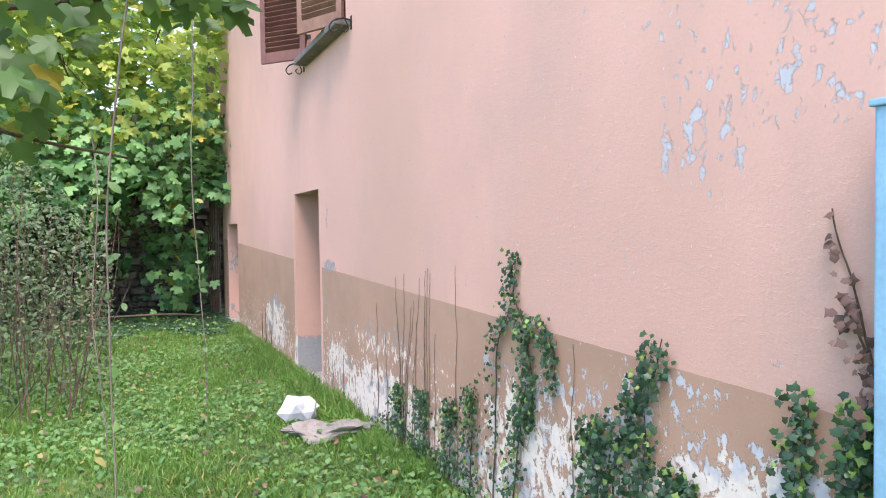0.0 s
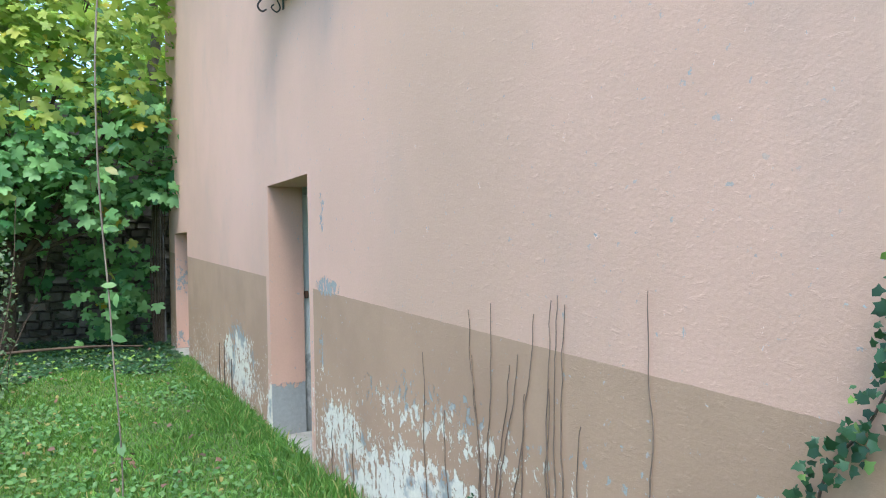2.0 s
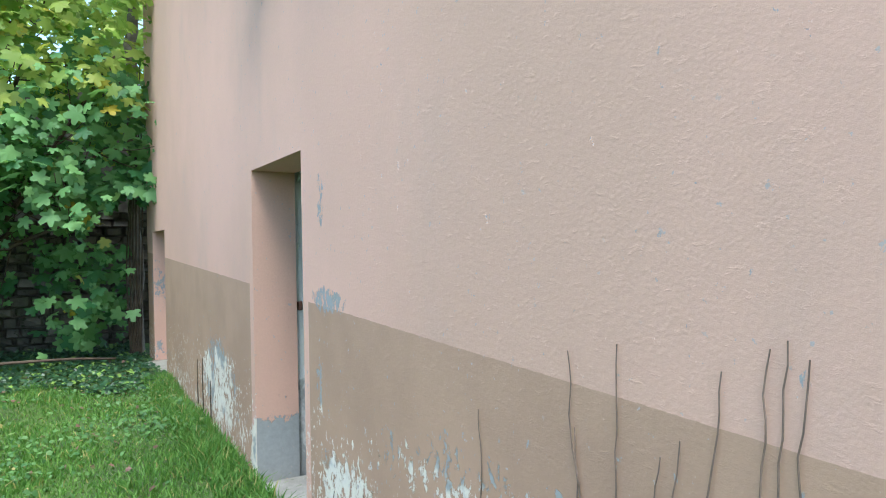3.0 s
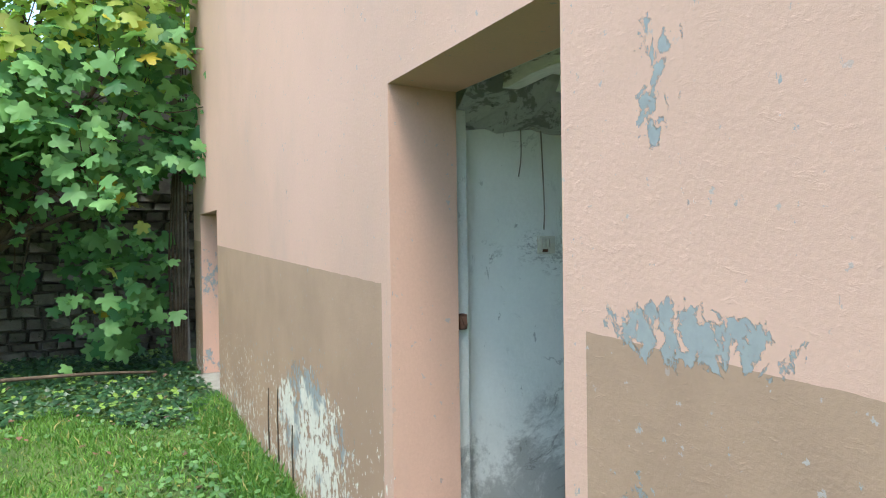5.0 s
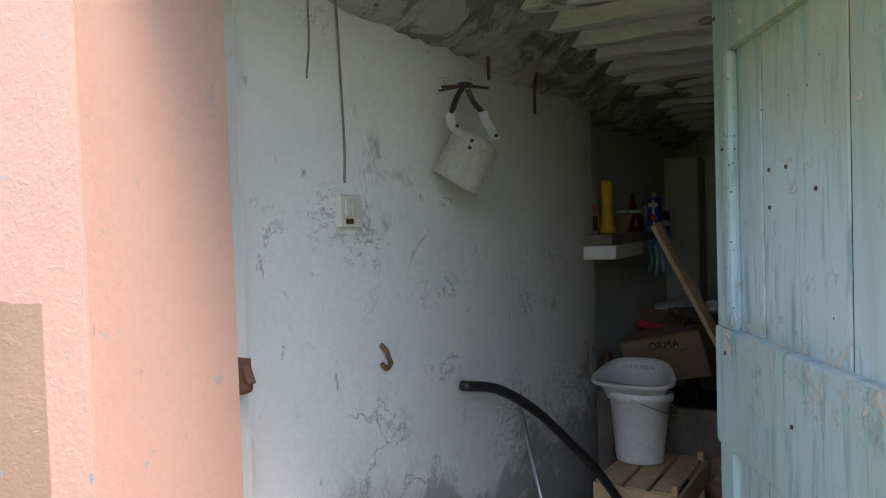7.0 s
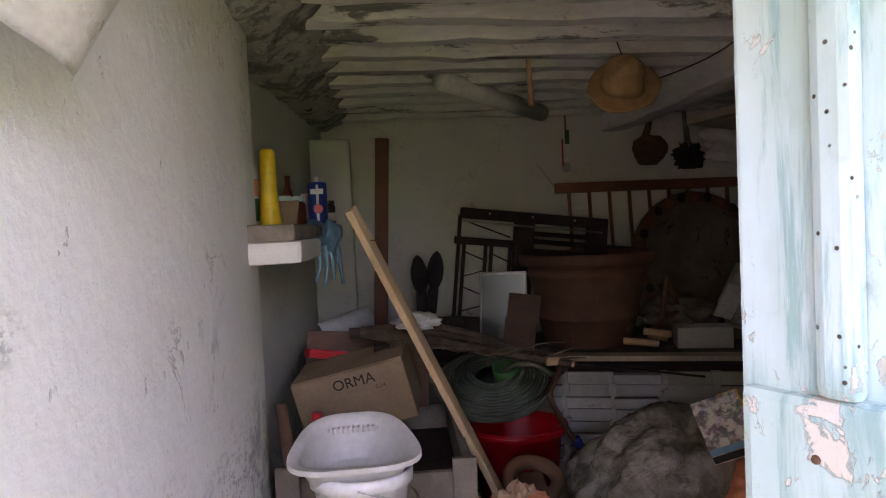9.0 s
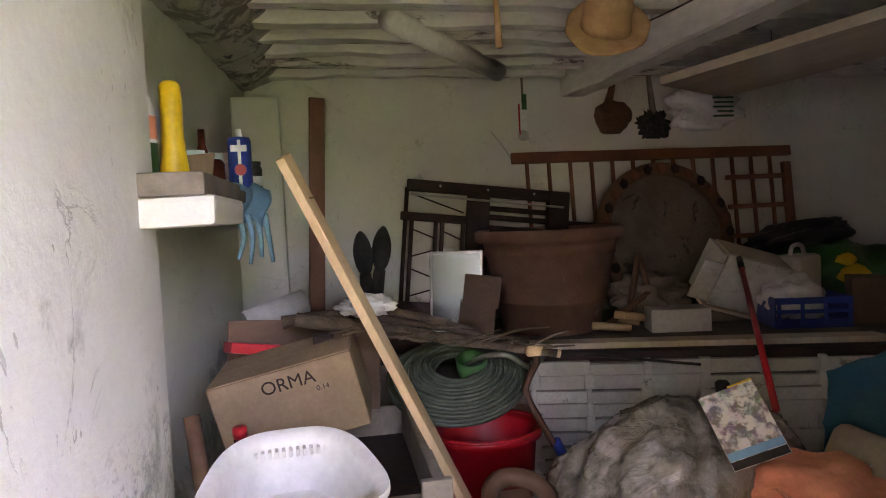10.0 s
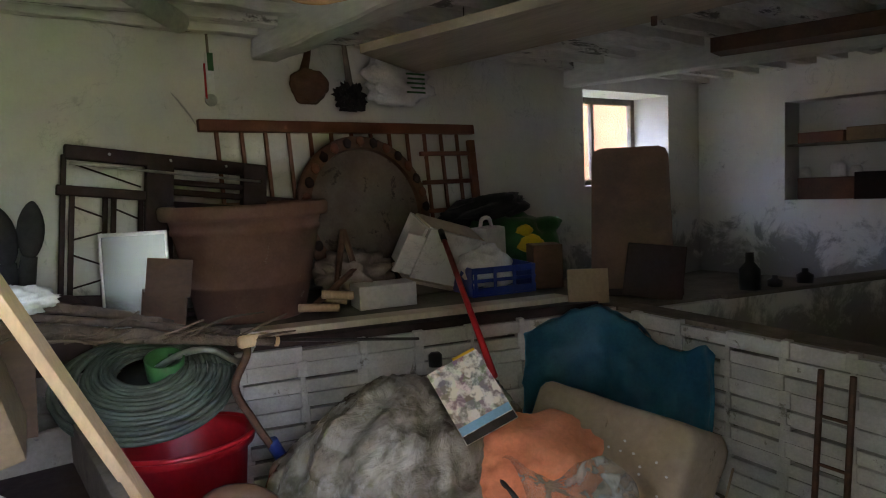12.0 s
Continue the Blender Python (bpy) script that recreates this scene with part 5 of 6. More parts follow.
bottle("glass_bottle", "dark brown glass bottle on the shelf", (3.9, 8.58, SZ - 0.004), [(0, 0), (0.032, 0), (0.033, 0.13), (0.014, 0.19), (0.013, 0.25), (0, 0.25)], DKRED)
can = thing("spray_can", "tall blue tin with white and red markings", "can", (3.88, 8.44, SZ - 0.004), (0, 0, 0))
tin = part("tin", lathe([(0, 0), (0.044, 0), (0.045, 0.006), (0.045, 0.20), (0.04, 0.212), (0, 0.213)], 28), BPLAST, can, smooth=True)
part("cap", lathe([(0, 0.213), (0.012, 0.213), (0.012, 0.245), (0, 0.246)], 14), WPLAST, can, smooth=True)
part("white_band", bx(bmesh.new(), (-0.0462, -0.03, 0.155), (-0.044, 0.03, 0.18), 0.001), WPLAST, tin)
part("white_bar", bx(bmesh.new(), (-0.0468, -0.008, 0.02), (-0.045, 0.004, 0.2), 0.001), WPLAST, tin)
part("red_dot", lathe([(0, 0), (0.022, 0), (0.022, 0.002), (0, 0.002)], 20), RPLAST, tin).matrix_basis = pose(-0.0455, -0.004, 0.085, 0, -90, 0)
bottle("glass_jar", "small dark jar with a white label", (4.0, 8.40, SZ - 0.006), [(0, 0), (0.036, 0), (0.037, 0.1), (0.03, 0.115), (0, 0.115)], BLACK, (0.033, 0.115, 0.13), BLACK, (0.0375, 0.03, 0.07), WPLAST)
solid("pink_packet", bx(bmesh.new(), (-0.02, -0.03, 0), (0.02, 0.03, 0.17), 0.003), surface("pink_print", (0.55, 0.25, 0.27), (0.6, 0.5, 0.48), 30, 0.5), "faded pink packet on the shelf", "packet", (4.02, 8.5, SZ - 0.006), (0, 0, 10))
glove = thing("rubber_glove", "pale blue rubber glove hanging over the shelf edge", "glove", (3.80, 8.42, SZ))
glove.matrix_basis = pose(3.80, 8.44, SZ, 0, 0, -48) @ Matrix.Scale(1.5, 4)
part("palm", sheet(lambda u, v: ((u - 0.5) * 0.11 + 0.03 * math.sin(5 * v), 0.06 - 0.10 * min(v * 1.6, 1) + 0.012 * math.sin(9 * u + 3 * v), 0.012 + 0.01 * math.sin(11 * u) - 0.17 * max(0, v - 0.42)), 14, 14, 0.004), SKYBLUE, glove, smooth=True)
for i in range(4):
    x = -0.04 + 0.026 * i
    part("finger", bar(curve([(x, -0.04, -0.06), (x + 0.006, -0.045, -0.12), (x + 0.01 * (i - 1), -0.04, -0.17 - 0.015 * (i % 2))]), 0.009, 7, 0.005), SKYBLUE, glove, smooth=True)
solid("hanging_plank", bx(bmesh.new(), (-0.011, -0.045, 0), (0.011, 0.045, 1.4), 0.004), REDWOOD, "reddish wooden plank standing in the corner", "plank", (5.1, 8.15, PZ), (3, 0, 8))
solid("stove_pipe", lathe([(0.05, 0), (0.055, 0), (0.055, 0.26), (0.05, 0.26), (0.05, 0)], 20), GREYFILM, "dented pale grey stove pipe on the pile", "pipe", (3.95, 8.46, 0.72), (75, 0, 18), smooth=True)
solid("pipe_support_box", rough(bx(bmesh.new(), (-0.2, -0.22, 0), (0.2, 0.22, 0.95), 0.02), 0.015, 5), DARKWOOD, "dark wooden case standing behind the box", "case", (4.05, 8.2, -0.28))

# ---- the brick platform ----
def edge_x(y):
    return 3.47 + 0.33 * (y - 5.55)


structure("platform", prism([(edge_x(4.9) + 0.06, 4.9), (5.36, 4.9), (5.36, 8.3), (edge_x(8.3) + 0.06, 8.3)], -0.4, PZ - 0.02), MORTAR)
structure("platform_top", prism([(edge_x(4.9) + 0.02, 4.9), (5.355, 4.9), (5.355, 8.29), (edge_x(8.29) + 0.02, 8.29)], PZ - 0.018, PZ), EARTH)
# past the low wall the platform is an open trough behind a plastered rim
structure("trough_floor", prism([(edge_x(1.6) + 0.06, 1.6), (5.355, 1.6), (5.355, 4.895), (edge_x(4.895) + 0.06, 4.895)], -0.4, 0.02), EARTH)
structure("trough_rim", rough(prism([(edge_x(1.6) - 0.012, 1.61), (edge_x(1.6) + 0.16, 1.61), (edge_x(4.895) + 0.16, 4.895), (edge_x(4.895) - 0.012, 4.895)], PZ - 0.02, PZ), 0.006, 5), EARTH)
structure("platform_face", prism([(edge_x(1.6) - 0.01, 1.6), (edge_x(1.6) + 0.15, 1.6), (edge_x(4.89) + 0.15, 4.89), (edge_x(5.45) + 0.055, 5.45), (edge_x(5.45) - 0.01, 5.45)], -0.4, PZ - 0.022), DAMP)
cross_dir = Vector((-1.27, 0.20, 0)).normalized()
c0 = Vector((edge_x(5.52), 5.52, 0))
cross_n = Vector((0.155, 0.988, 0))
a, b = c0, c0 + cross_dir * 2.4
structure("low_wall", prism([(a - cross_n * 0.02).xy, (b - cross_n * 0.02).xy, (b - cross_n * 0.12).xy, (a - cross_n * 0.12).xy], -0.4, PZ - 0.02), MORTAR)
cap = thing("wall_capping", "dark timber capping on the low brick wall", "capping", (0, 0, PZ - 0.018))
part("timber", rough(prism([(a + cross_n * 0.005).xy, (b + cross_n * 0.005).xy, (b - cross_n * 0.13).xy, (a - cross_n * 0.13).xy], 0, 0.03), 0.006, 5), GREYWOOD, cap)
edge = thing("edge_timber", "long weathered timber lying along the platform edge", "timber", (0, 0, PZ + 0.002))
part("timber", rough(prism([(edge_x(5.6) + 0.2, 5.6), (edge_x(5.6) + 0.32, 5.6), (edge_x(7.6) + 0.32, 7.6), (edge_x(7.6) + 0.2, 7.6)], 0, 0.05), 0.008, 4), BOARD, edge)
edge2 = thing("edge_timber", "dark timber lying along the platform edge", "timber", (0, 0, PZ + 0.002))
part("timber", rough(prism([(edge_x(5.6) + 0.03, 5.6), (edge_x(5.6) + 0.12, 5.6), (edge_x(7.9) + 0.12, 7.9), (edge_x(7.9) + 0.03, 7.9)], 0, 0.04), 0.008, 4), DARKWOOD, edge2)

# ---- on the platform ----
def planter():
    t = thing("flower_pot", "large terracotta-coloured planter standing empty", "planter", (4.86, 6.80, PZ))
    part("pot", lathe([(0, 0.0), (0.27, 0.0), (0.28, 0.01), (0.315, 0.17), (0.325, 0.175), (0.327, 0.19), (0.32, 0.195), (0.37, 0.44), (0.38, 0.445), (0.382, 0.47), (0.375, 0.475), (0.385, 0.515), (0.42, 0.52), (0.43, 0.535), (0.43, 0.575), (0.42, 0.59), (0.395, 0.59), (0.375, 0.5), (0.27, 0.05), (0, 0.045)], 64), TERRA, t, smooth=True)
    part("soil", lathe([(0, 0.3), (0.33, 0.3), (0.33, 0.29), (0, 0.29)], 32), EARTH, t)


planter()
rail = thing("cot_side", "reddish wooden cot side with slats leaning on the wall", "cot side", (5.16, 5.85, PZ), (0, 6, 0))
part("top_rail", bx(bmesh.new(), (-0.02, -1.02, 1.0), (0.02, 1.02, 1.07), 0.006), REDWOOD, rail)
for i in range(13):
    y = 0.92 - 0.148 * i
    part("spindle", bx(bmesh.new(), (-0.01, y - 0.011, 0.32), (0.01, y + 0.011, 1.0), 0.004), REDWOOD, rail)
part("bottom_rail", bx(bmesh.new(), (-0.018, -1.0, 0.25), (0.018, 1.0, 0.32), 0.005), REDWOOD, rail)
part("side_post", bx(bmesh.new(), (-0.055, -0.98, 0.0), (-0.021, -0.92, 0.95), 0.005), REDWOOD, rail)
for z in (0.44, 0.64, 0.84):
    part("ladder_bar", bx(bmesh.new(), (-0.05, -0.92, z), (-0.024, -0.48, z + 0.03), 0.004), REDWOOD, rail)
part("foot", bx(bmesh.new(), (-0.018, 0.88, 0.0), (0.018, 0.95, 0.25), 0.004), REDWOOD, rail)
drum = thing("wicker_tray", "large round tray in a carved wooden ring", "tray", (4.98, 5.92, PZ + 0.02), (0, 10, 0))
bm = lathe([(0.40, -0.03), (0.47, -0.03), (0.48, -0.01), (0.48, 0.02), (0.47, 0.03), (0.40, 0.03), (0.395, 0.0), (0.40, -0.03)], 56)
bmesh.ops.transform(bm, matrix=pose(0, 0, 0.48, 0, 90, 0), verts=bm.verts[:])
part("ring", bm, BROWN, drum, smooth=True)
bm = lathe([(0, 0), (0.402, 0), (0.402, 0.012), (0, 0.013)], 48)
bmesh.ops.transform(bm, matrix=pose(0, 0, 0.48, 0, 90, 0), verts=bm.verts[:])
part("base_panel", bm, DUSTY, drum, "stained woven base")
for i in range(28):
    a = 2 * math.pi * i / 28
    part("carved_boss", blob((0.034, 0.03, 0.012), 0.2, 2, 2, i), REDWOOD if i % 2 else DARKWOOD, drum).matrix_basis = pose(-0.03, 0.437 * math.cos(a), 0.48 + 0.437 * math.sin(a), 0, -90, 0)

frame_ = thing("folding_frame", "dark brown folding wooden frame with wire bracing", "frame", (5.12, 7.16, PZ + 0.06), (7, 5, 0))
for a, b in (((-0.025, -0.54, 0.74), (0.025, 0.50, 0.81)), ((-0.03, -0.54, 0.56), (0.03, -0.40, 0.80)), ((-0.025, -0.02, 0.02), (0.025, 0.12, 0.76)), ((-0.02, 0.12, 0.56), (0.02, 0.53, 0.61)),
             ((-0.02, -0.40, 0.655), (0.02, -0.02, 0.685)), ((-0.02, -0.40, 0.60), (0.02, -0.02, 0.632)), ((-0.02, -0.52, 0.50), (0.02, -0.02, 0.565)), ((-0.02, -0.78, 0.60), (0.02, -0.54, 0.63)), ((-0.025, 0.1, -0.02), (0.025, 0.52, 0.07))):
    part("wooden_bar", bx(bmesh.new(), a, b, 0.006), DARKWOOD, frame_)
for y in (0.50, 0.46, 0.31, 0.27, 0.14):
    part("upright", bx(bmesh.new(), (-0.012, y - 0.012, 0.06), (0.012, y + 0.012, 0.58 if y < 0.48 else 0.76), 0.003), DARKWOOD, frame_)
for y0, y1 in ((0.46, 0.31), (0.27, 0.14)):
    for k in range(4):
        z = 0.1 + 0.12 * k
        part("wire", bar([(0.0, y0, z + (0.05 if k % 2 else 0.0)), (0.0, y1, z + (0.0 if k % 2 else 0.05))], 0.005, 5), DARKWOOD, frame_)
part("wire", bar([(0.0, 0.46, 0.72), (0.0, 0.14, 0.63)], 0.005, 5), DARKWOOD, frame_)
part("brass_rod", bar([(-0.03, 0.48, 0.715), (-0.03, -0.5, 0.71)], 0.007, 6), STEEL, frame_, "dull brass rod")
part("foot_board", bx(bmesh.new(), (-0.03, -0.45, -0.05), (0.03, 0.52, -0.022), 0.01), DARKWOOD, frame_)
for y in (0.3, 0.0, -0.3):
    part("screw_head", lathe([(0, 0), (0.008, 0), (0.007, 0.003), (0, 0.004)], 10), STEEL, frame_).matrix_basis = pose(-0.026, y, 0.78, 0, -90, 0)
mir = thing("mirror", "small mirror in a white frame leaning among the junk", "mirror", (4.98, 7.34, PZ + 0.002), (0, 8, -20))
part("frame", bx(bmesh.new(), (0.0, -0.16, 0), (0.02, 0.16, 0.48), 0.004), STEEL, mir)
part("mirror_glass", box((-0.004, -0.145, 0.02), (-0.001, 0.145, 0.46)), (lambda n: (n.set("Base Color", (0.40, 0.44, 0.45)), n.m)[1])(Nodes("mirror_glass", 0.2, 1.0)), mir)
solid("cardboard_box", bx(bx(bmesh.new(), (-0.06, -0.1, 0), (0.06, 0.1, 0.2), 0.005), (-0.075, -0.11, 0.18), (-0.062, 0.09, 0.36), 0.002), BROWN, "small open brown cardboard box beside the planter", "box", (4.78, 7.29, PZ), (8, 0, -14))
boots = []
for i, y in enumerate((7.82, 7.915)):
    bm = bmesh.new()
    bmesh.ops.create_icosphere(bm, subdivisions=3, radius=1)
    for v in bm.verts:
        z = v.co.z
        v.co = Vector((v.co.x * 0.045, v.co.y * (0.05 - 0.012 * z * z), 0.12 * z + 0.02 * v.co.x))
    tube(bm, [(0, 0.0, -0.1), (0, 0.01, -0.32)], 0.03, 8, 0.04)
    solid("rubber_boot", bm, MATTBLACK, "black rubber boot stuck upside down", "boot", (4.55, y, 0.96 - 0.02 * i), (8 - 12 * i, 0, 0), "pair of rubber boots", True)
solid("boot_stand", rough(bx(bmesh.new(), (-0.16, -0.2, 0), (0.16, 0.2, 0.24), 0.015), 0.01, 6), DARKWOOD, "dark wooden block under the boots", "block", (4.58, 7.86, PZ))
solid("white_carton", bx(bmesh.new(), (-0.09, -0.16, 0), (0.09, 0.16, 0.125), 0.004), WPLAST, "small white cardboard carton on the platform", "carton", (4.5, 6.2, PZ), (0, 0, -16))
ob = thing("wooden_case", "broken white-painted wooden case, tipped over", "case", (4.58, 5.78, PZ + 0.05), (18, -22, -12))
part("lid", bx(bmesh.new(), (-0.02, -0.2, 0.02), (0.0, 0.2, 0.34), 0.004), WHITE2, ob)
part("side", bx(bmesh.new(), (0.0, 0.2, 0.03), (0.22, 0.225, 0.33), 0.004), WHITE2, ob)
part("side", bx(bmesh.new(), (0.002, -0.2, 0.32), (0.2, 0.198, 0.342), 0.004), BOARD, ob)
part("side_flap", bx(bmesh.new(), (-0.03, 0.21, 0.04), (-0.012, 0.33, 0.28), 0.004), WHITE2, ob)
part("base", bx(bmesh.new(), (0.0, -0.2, -0.02), (0.22, 0.2, 0.0), 0.004), BOARD, ob)
part("prop", bx(bmesh.new(), (0.0, -0.12, -0.09), (0.18, 0.12, -0.022), 0.004), GREYWOOD, ob)
stand = thing("wooden_trestle", "small wooden A-frame trestle lying among junk", "trestle", (4.66, 6.32, PZ))
for p, q in (((0, 0.1, 0.0), (0.03, 0.0, 0.42)), ((0, -0.1, 0.0), (0.03, 0.0, 0.42)), ((-0.1, 0.3, 0.03), (0.0, -0.05, 0.2))):
    part("leg", bar([p, q], 0.018, 6), BROWN, stand)
for i, (x, y, z) in enumerate(((4.5, 6.48, 0.03), (4.45, 6.42, 0.09), (4.55, 6.4, 0.05))):
    solid("wood_offcut", bar([(0, 0, 0), (0.06, 0.2 - 0.05 * i, 0.02)], 0.022, 8), PALEWOOD, "short pale offcut of wood on the platform", "offcut", (x, y, PZ + z), group="wood offcuts", smooth=True)
solid("dusty_rag", blob((0.2, 0.2, 0.14), 0.5, 3, 4, 9, ridged=0.2), GREYWOOD, "crumpled dusty rag lying under the tray", "rag", (4.82, 6.2, PZ), smooth=True)
crate2 = thing("plastic_crate", "open dark blue plastic crate with slatted sides", "crate", (4.35, 5.52, PZ), (0, 0, -18))
for a, b in (((-0.15, -0.2, 0.0), (0.15, 0.2, 0.01)), ((-0.15, -0.2, 0.01), (-0.142, 0.2, 0.05)), ((-0.15, -0.2, 0.08), (-0.142, 0.2, 0.1)), ((-0.15, -0.2, 0.13), (-0.142, 0.2, 0.165)), ((0.142, -0.2, 0.01), (0.15, 0.2, 0.165)), ((-0.142, -0.2, 0.01), (0.142, -0.192, 0.165)), ((-0.142, 0.192, 0.01), (0.142, 0.2, 0.165))):
    part("crate_panel", bx(bmesh.new(), a, b, 0.002), BPLAST, crate2)
for i in range(4):
    part("crate_rib", bx(bmesh.new(), (-0.154, -0.19 + 0.12 * i, 0.01), (-0.1505, -0.17 + 0.12 * i, 0.165), 0.001), BPLAST, crate2)
solid("white_bag", blob((0.13, 0.17, 0.12), 0.4, 2.5, 4, 5, ridged=0.2), WCLOTH, "crumpled white plastic bag in the blue crate", "bag", (4.38, 5.58, PZ + 0.02), (15, 0, 0), smooth=True)
jug = thing("plastic_can", "greyish plastic jerrycan with a handle", "jerrycan", (4.62, 5.32, PZ), (0, 0, 20))
part("tank", bx(bmesh.new(), (-0.08, -0.13, 0), (0.08, 0.13, 0.36), 0.03), CREAM, jug)
part("handle", bar(curve([(0, 0.08, 0.35), (0, 0.05, 0.41), (0, -0.04, 0.41), (0, -0.08, 0.35)]), 0.013, 8), CREAM, jug, smooth=True)
sack = thing("compost_sack", "green plastic sack with a yellow print, slumped", "sack", (4.85, 4.9, PZ), (0, 0, -25))
part("sack_body", blob((0.24, 0.36, 0.21), 0.35, 1.8, 4, 7, ridged=0.1), GBAG, sack, smooth=True)
bm = blob((0.2, 0.3, 0.1), 0.4, 2.0, 4, 4, ridged=0.15)
part("black_film", bm, BLACK, sack, "black plastic film", True).matrix_basis = pose(0.08, 0.14, 0.34, -12, 0, 0)
for y, z, s in ((-0.02, 0.3, 0.055), (-0.06, 0.2, 0.09), (-0.14, 0.13, 0.07)):
    part("yellow_print", blob((0.015, s, s * 0.7), 0.3, 2, 3, y), YPLAST, sack, "yellow printed shape", True).matrix_basis = pose(-0.262, y, z - s * 0.5)
solid("cardboard_box", bx(bmesh.new(), (-0.08, -0.09, 0), (0.08, 0.09, 0.26), 0.006), BROWN, "dusty brown cardboard box on the platform", "box", (4.22, 5.22, PZ), (0, 0, -30))
solid("pale_board", bx(bmesh.new(), (-0.008, -0.10, 0), (0.008, 0.10, 0.17), 0.003), CARD, "small pale fibreboard leaning at the platform edge", "board", (3.56, 5.62, PZ + 0.03), (0, 8, -40))
pan = thing("headboard_panel", "tall dark brown wooden panel with rounded corners", "panel", (3.62, 5.18, PZ), (0, 6, -50))
bm = prism([(-0.22, 0), (0.22, 0), (0.2, 0.75), (0.185, 0.785), (0.15, 0.8), (-0.15, 0.8), (-0.185, 0.785), (-0.2, 0.75)], -0.012, 0.012)
bmesh.ops.transform(bm, matrix=Matrix(((0, 0, 1, 0), (1, 0, 0, 0), (0, 1, 0, 0), (0, 0, 0, 1))), verts=bm.verts[:])
part("board", bm, BROWN, pan)
part("edge_strip", bx(bmesh.new(), (-0.02, -0.26, 0), (-0.012, 0.26, 0.04), 0.002), DARKWOOD, pan)
solid("dark_board", rough(bx(bmesh.new(), (-0.012, -0.15, 0), (0.012, 0.15, 0.29), 0.006), 0.012, 5), DARKWOOD, "broken dark board leaning on the panel", "board", (3.475, 5.215, PZ), (6, 14, -52))
for y, h, r in ((4.65, 0.2, 0.055), (4.48, 0.06, 0.04), (4.27, 0.08, 0.045)):
    bottle("glass_bottle", "dark dusty glass bottle on the platform edge", (edge_x(y) + 0.075, y, PZ), [(0, 0), (r, 0), (r, h * 0.55), (r * 0.4, h * 0.75), (r * 0.38, h), (0, h)], BLACK)
# ---- back wall and ceiling ----
saw = thing("pruning_saw", "pale folding saw hanging by a wire on the wall", "saw", (5.33, 6.77, 1.57))
part("blade", bx(bmesh.new(), (-0.012, -0.035, 0.03), (0.0, 0.01, 0.3), 0.004), WPLAST, saw)
part("red_edge", bx(bmesh.new(), (-0.014, 0.012, 0.04), (-0.002, 0.022, 0.24), 0.003), RPLAST, saw)
part("tip", lathe([(0, 0), (0.035, 0.0), (0.035, 0.012), (0, 0.013)], 20), STEEL, saw).matrix_basis = pose(-0.013, -0.008, 0.035, 0, 90, 0)
part("green_label", bx(bmesh.new(), (-0.016, -0.034, 0.2), (-0.0125, 0.0, 0.3), 0.001), GBAG, saw)
part("wire", bar([(-0.006, -0.01, 0.3), (-0.006, -0.008, 0.43)], 0.008, 6), GREYWOOD, saw)
solid("sickle_blade", sheet(lambda u, v: (0.0, 0.16 * u + 0.02 * math.sin(3 * u), -0.26 * u + (0.02 * (v - 0.5)) * math.sin(math.pi * min(1, 0.15 + u))), 16, 2, 0.004), STEEL, "thin curved steel blade hooked on the wall", "blade", (5.34, 6.98, 1.64), (0, 0, 180))
bag = thing("leather_pouch", "dark brown leather pouch hanging on the wall", "pouch", (5.29, 6.15, 1.60))
part("pouch", blob((0.05, 0.13, 0.11), 0.25, 2, 4, 2), BROWN, bag, smooth=True)
part("strap", bar(curve([(0.0, 0.03, 0.2), (0.0, 0.0, 0.3), (0.0, -0.02, 0.42)]), 0.03, 8, 0.015), BROWN, bag, smooth=True)
bag = thing("hand_brush", "black brush hanging beside the pouch", "brush", (5.28, 5.86, 1.56))
part("bristles", blob((0.04, 0.1, 0.09), 0.5, 4, 4, 6, ridged=0.3), IRON, bag)
part("handle", bar([(0, 0, 0.14), (0, 0.03, 0.43)], 0.025, 8, 0.015), GREYWOOD, bag)
bag = thing("carrier_bag", "translucent white carrier bag with printed lines, hanging", "bag", (5.22, 5.52, 1.60))
part("film", blob((0.07, 0.24, 0.16), 0.5, 2.2, 4, 8, ridged=0.2), WCLOTH, bag, smooth=True)
part("loop", bar(curve([(0, 0.12, 0.24), (0, 0.16, 0.34), (0, 0.1, 0.43)]), 0.035, 8, 0.012), WCLOTH, bag, smooth=True)
for i in range(5):
    part("print_line", bx(bmesh.new(), (-0.078, -0.17, 0.08 + 0.03 * i), (-0.066, -0.02 - 0.01 * (i % 2), 0.092 + 0.03 * i), 0.001), GBAG, bag)
lath = thing("hanging_board", "long pale board slung under the ceiling on wires", "board", (0, 0, 1.775))
part("board", rough(prism([(4.55, 6.24), (4.95, 5.56), (1.0, 5.2), (0.9, 5.8)], 0, 0.045), 0.008, 3), BOARD, lath)
for x, y in ((4.2, 5.8), (2.4, 5.6)):
    part("wire", bar([(x, y, 0.03), (x, y, 0.33)], 0.003, 5), IRON, lath)
part("iron_bolt", bar([(3.25, 5.50, -0.04), (3.25, 5.50, 0.06)], 0.014, 6), RUST, lath)
lath = thing("hanging_board", "dark brown board resting beside the far beam", "board", (0, 0, 1.88))
part("board", rough(prism([(4.0, 3.75), (4.05, 3.5), (1.2, 2.85), (1.1, 3.2)], 0, 0.1), 0.02, 3), BROWN, lath)
part("wire", bar([(3.0, 3.35, 0.05), (3.0, 3.35, 0.2)], 0.004, 5), IRON, lath)
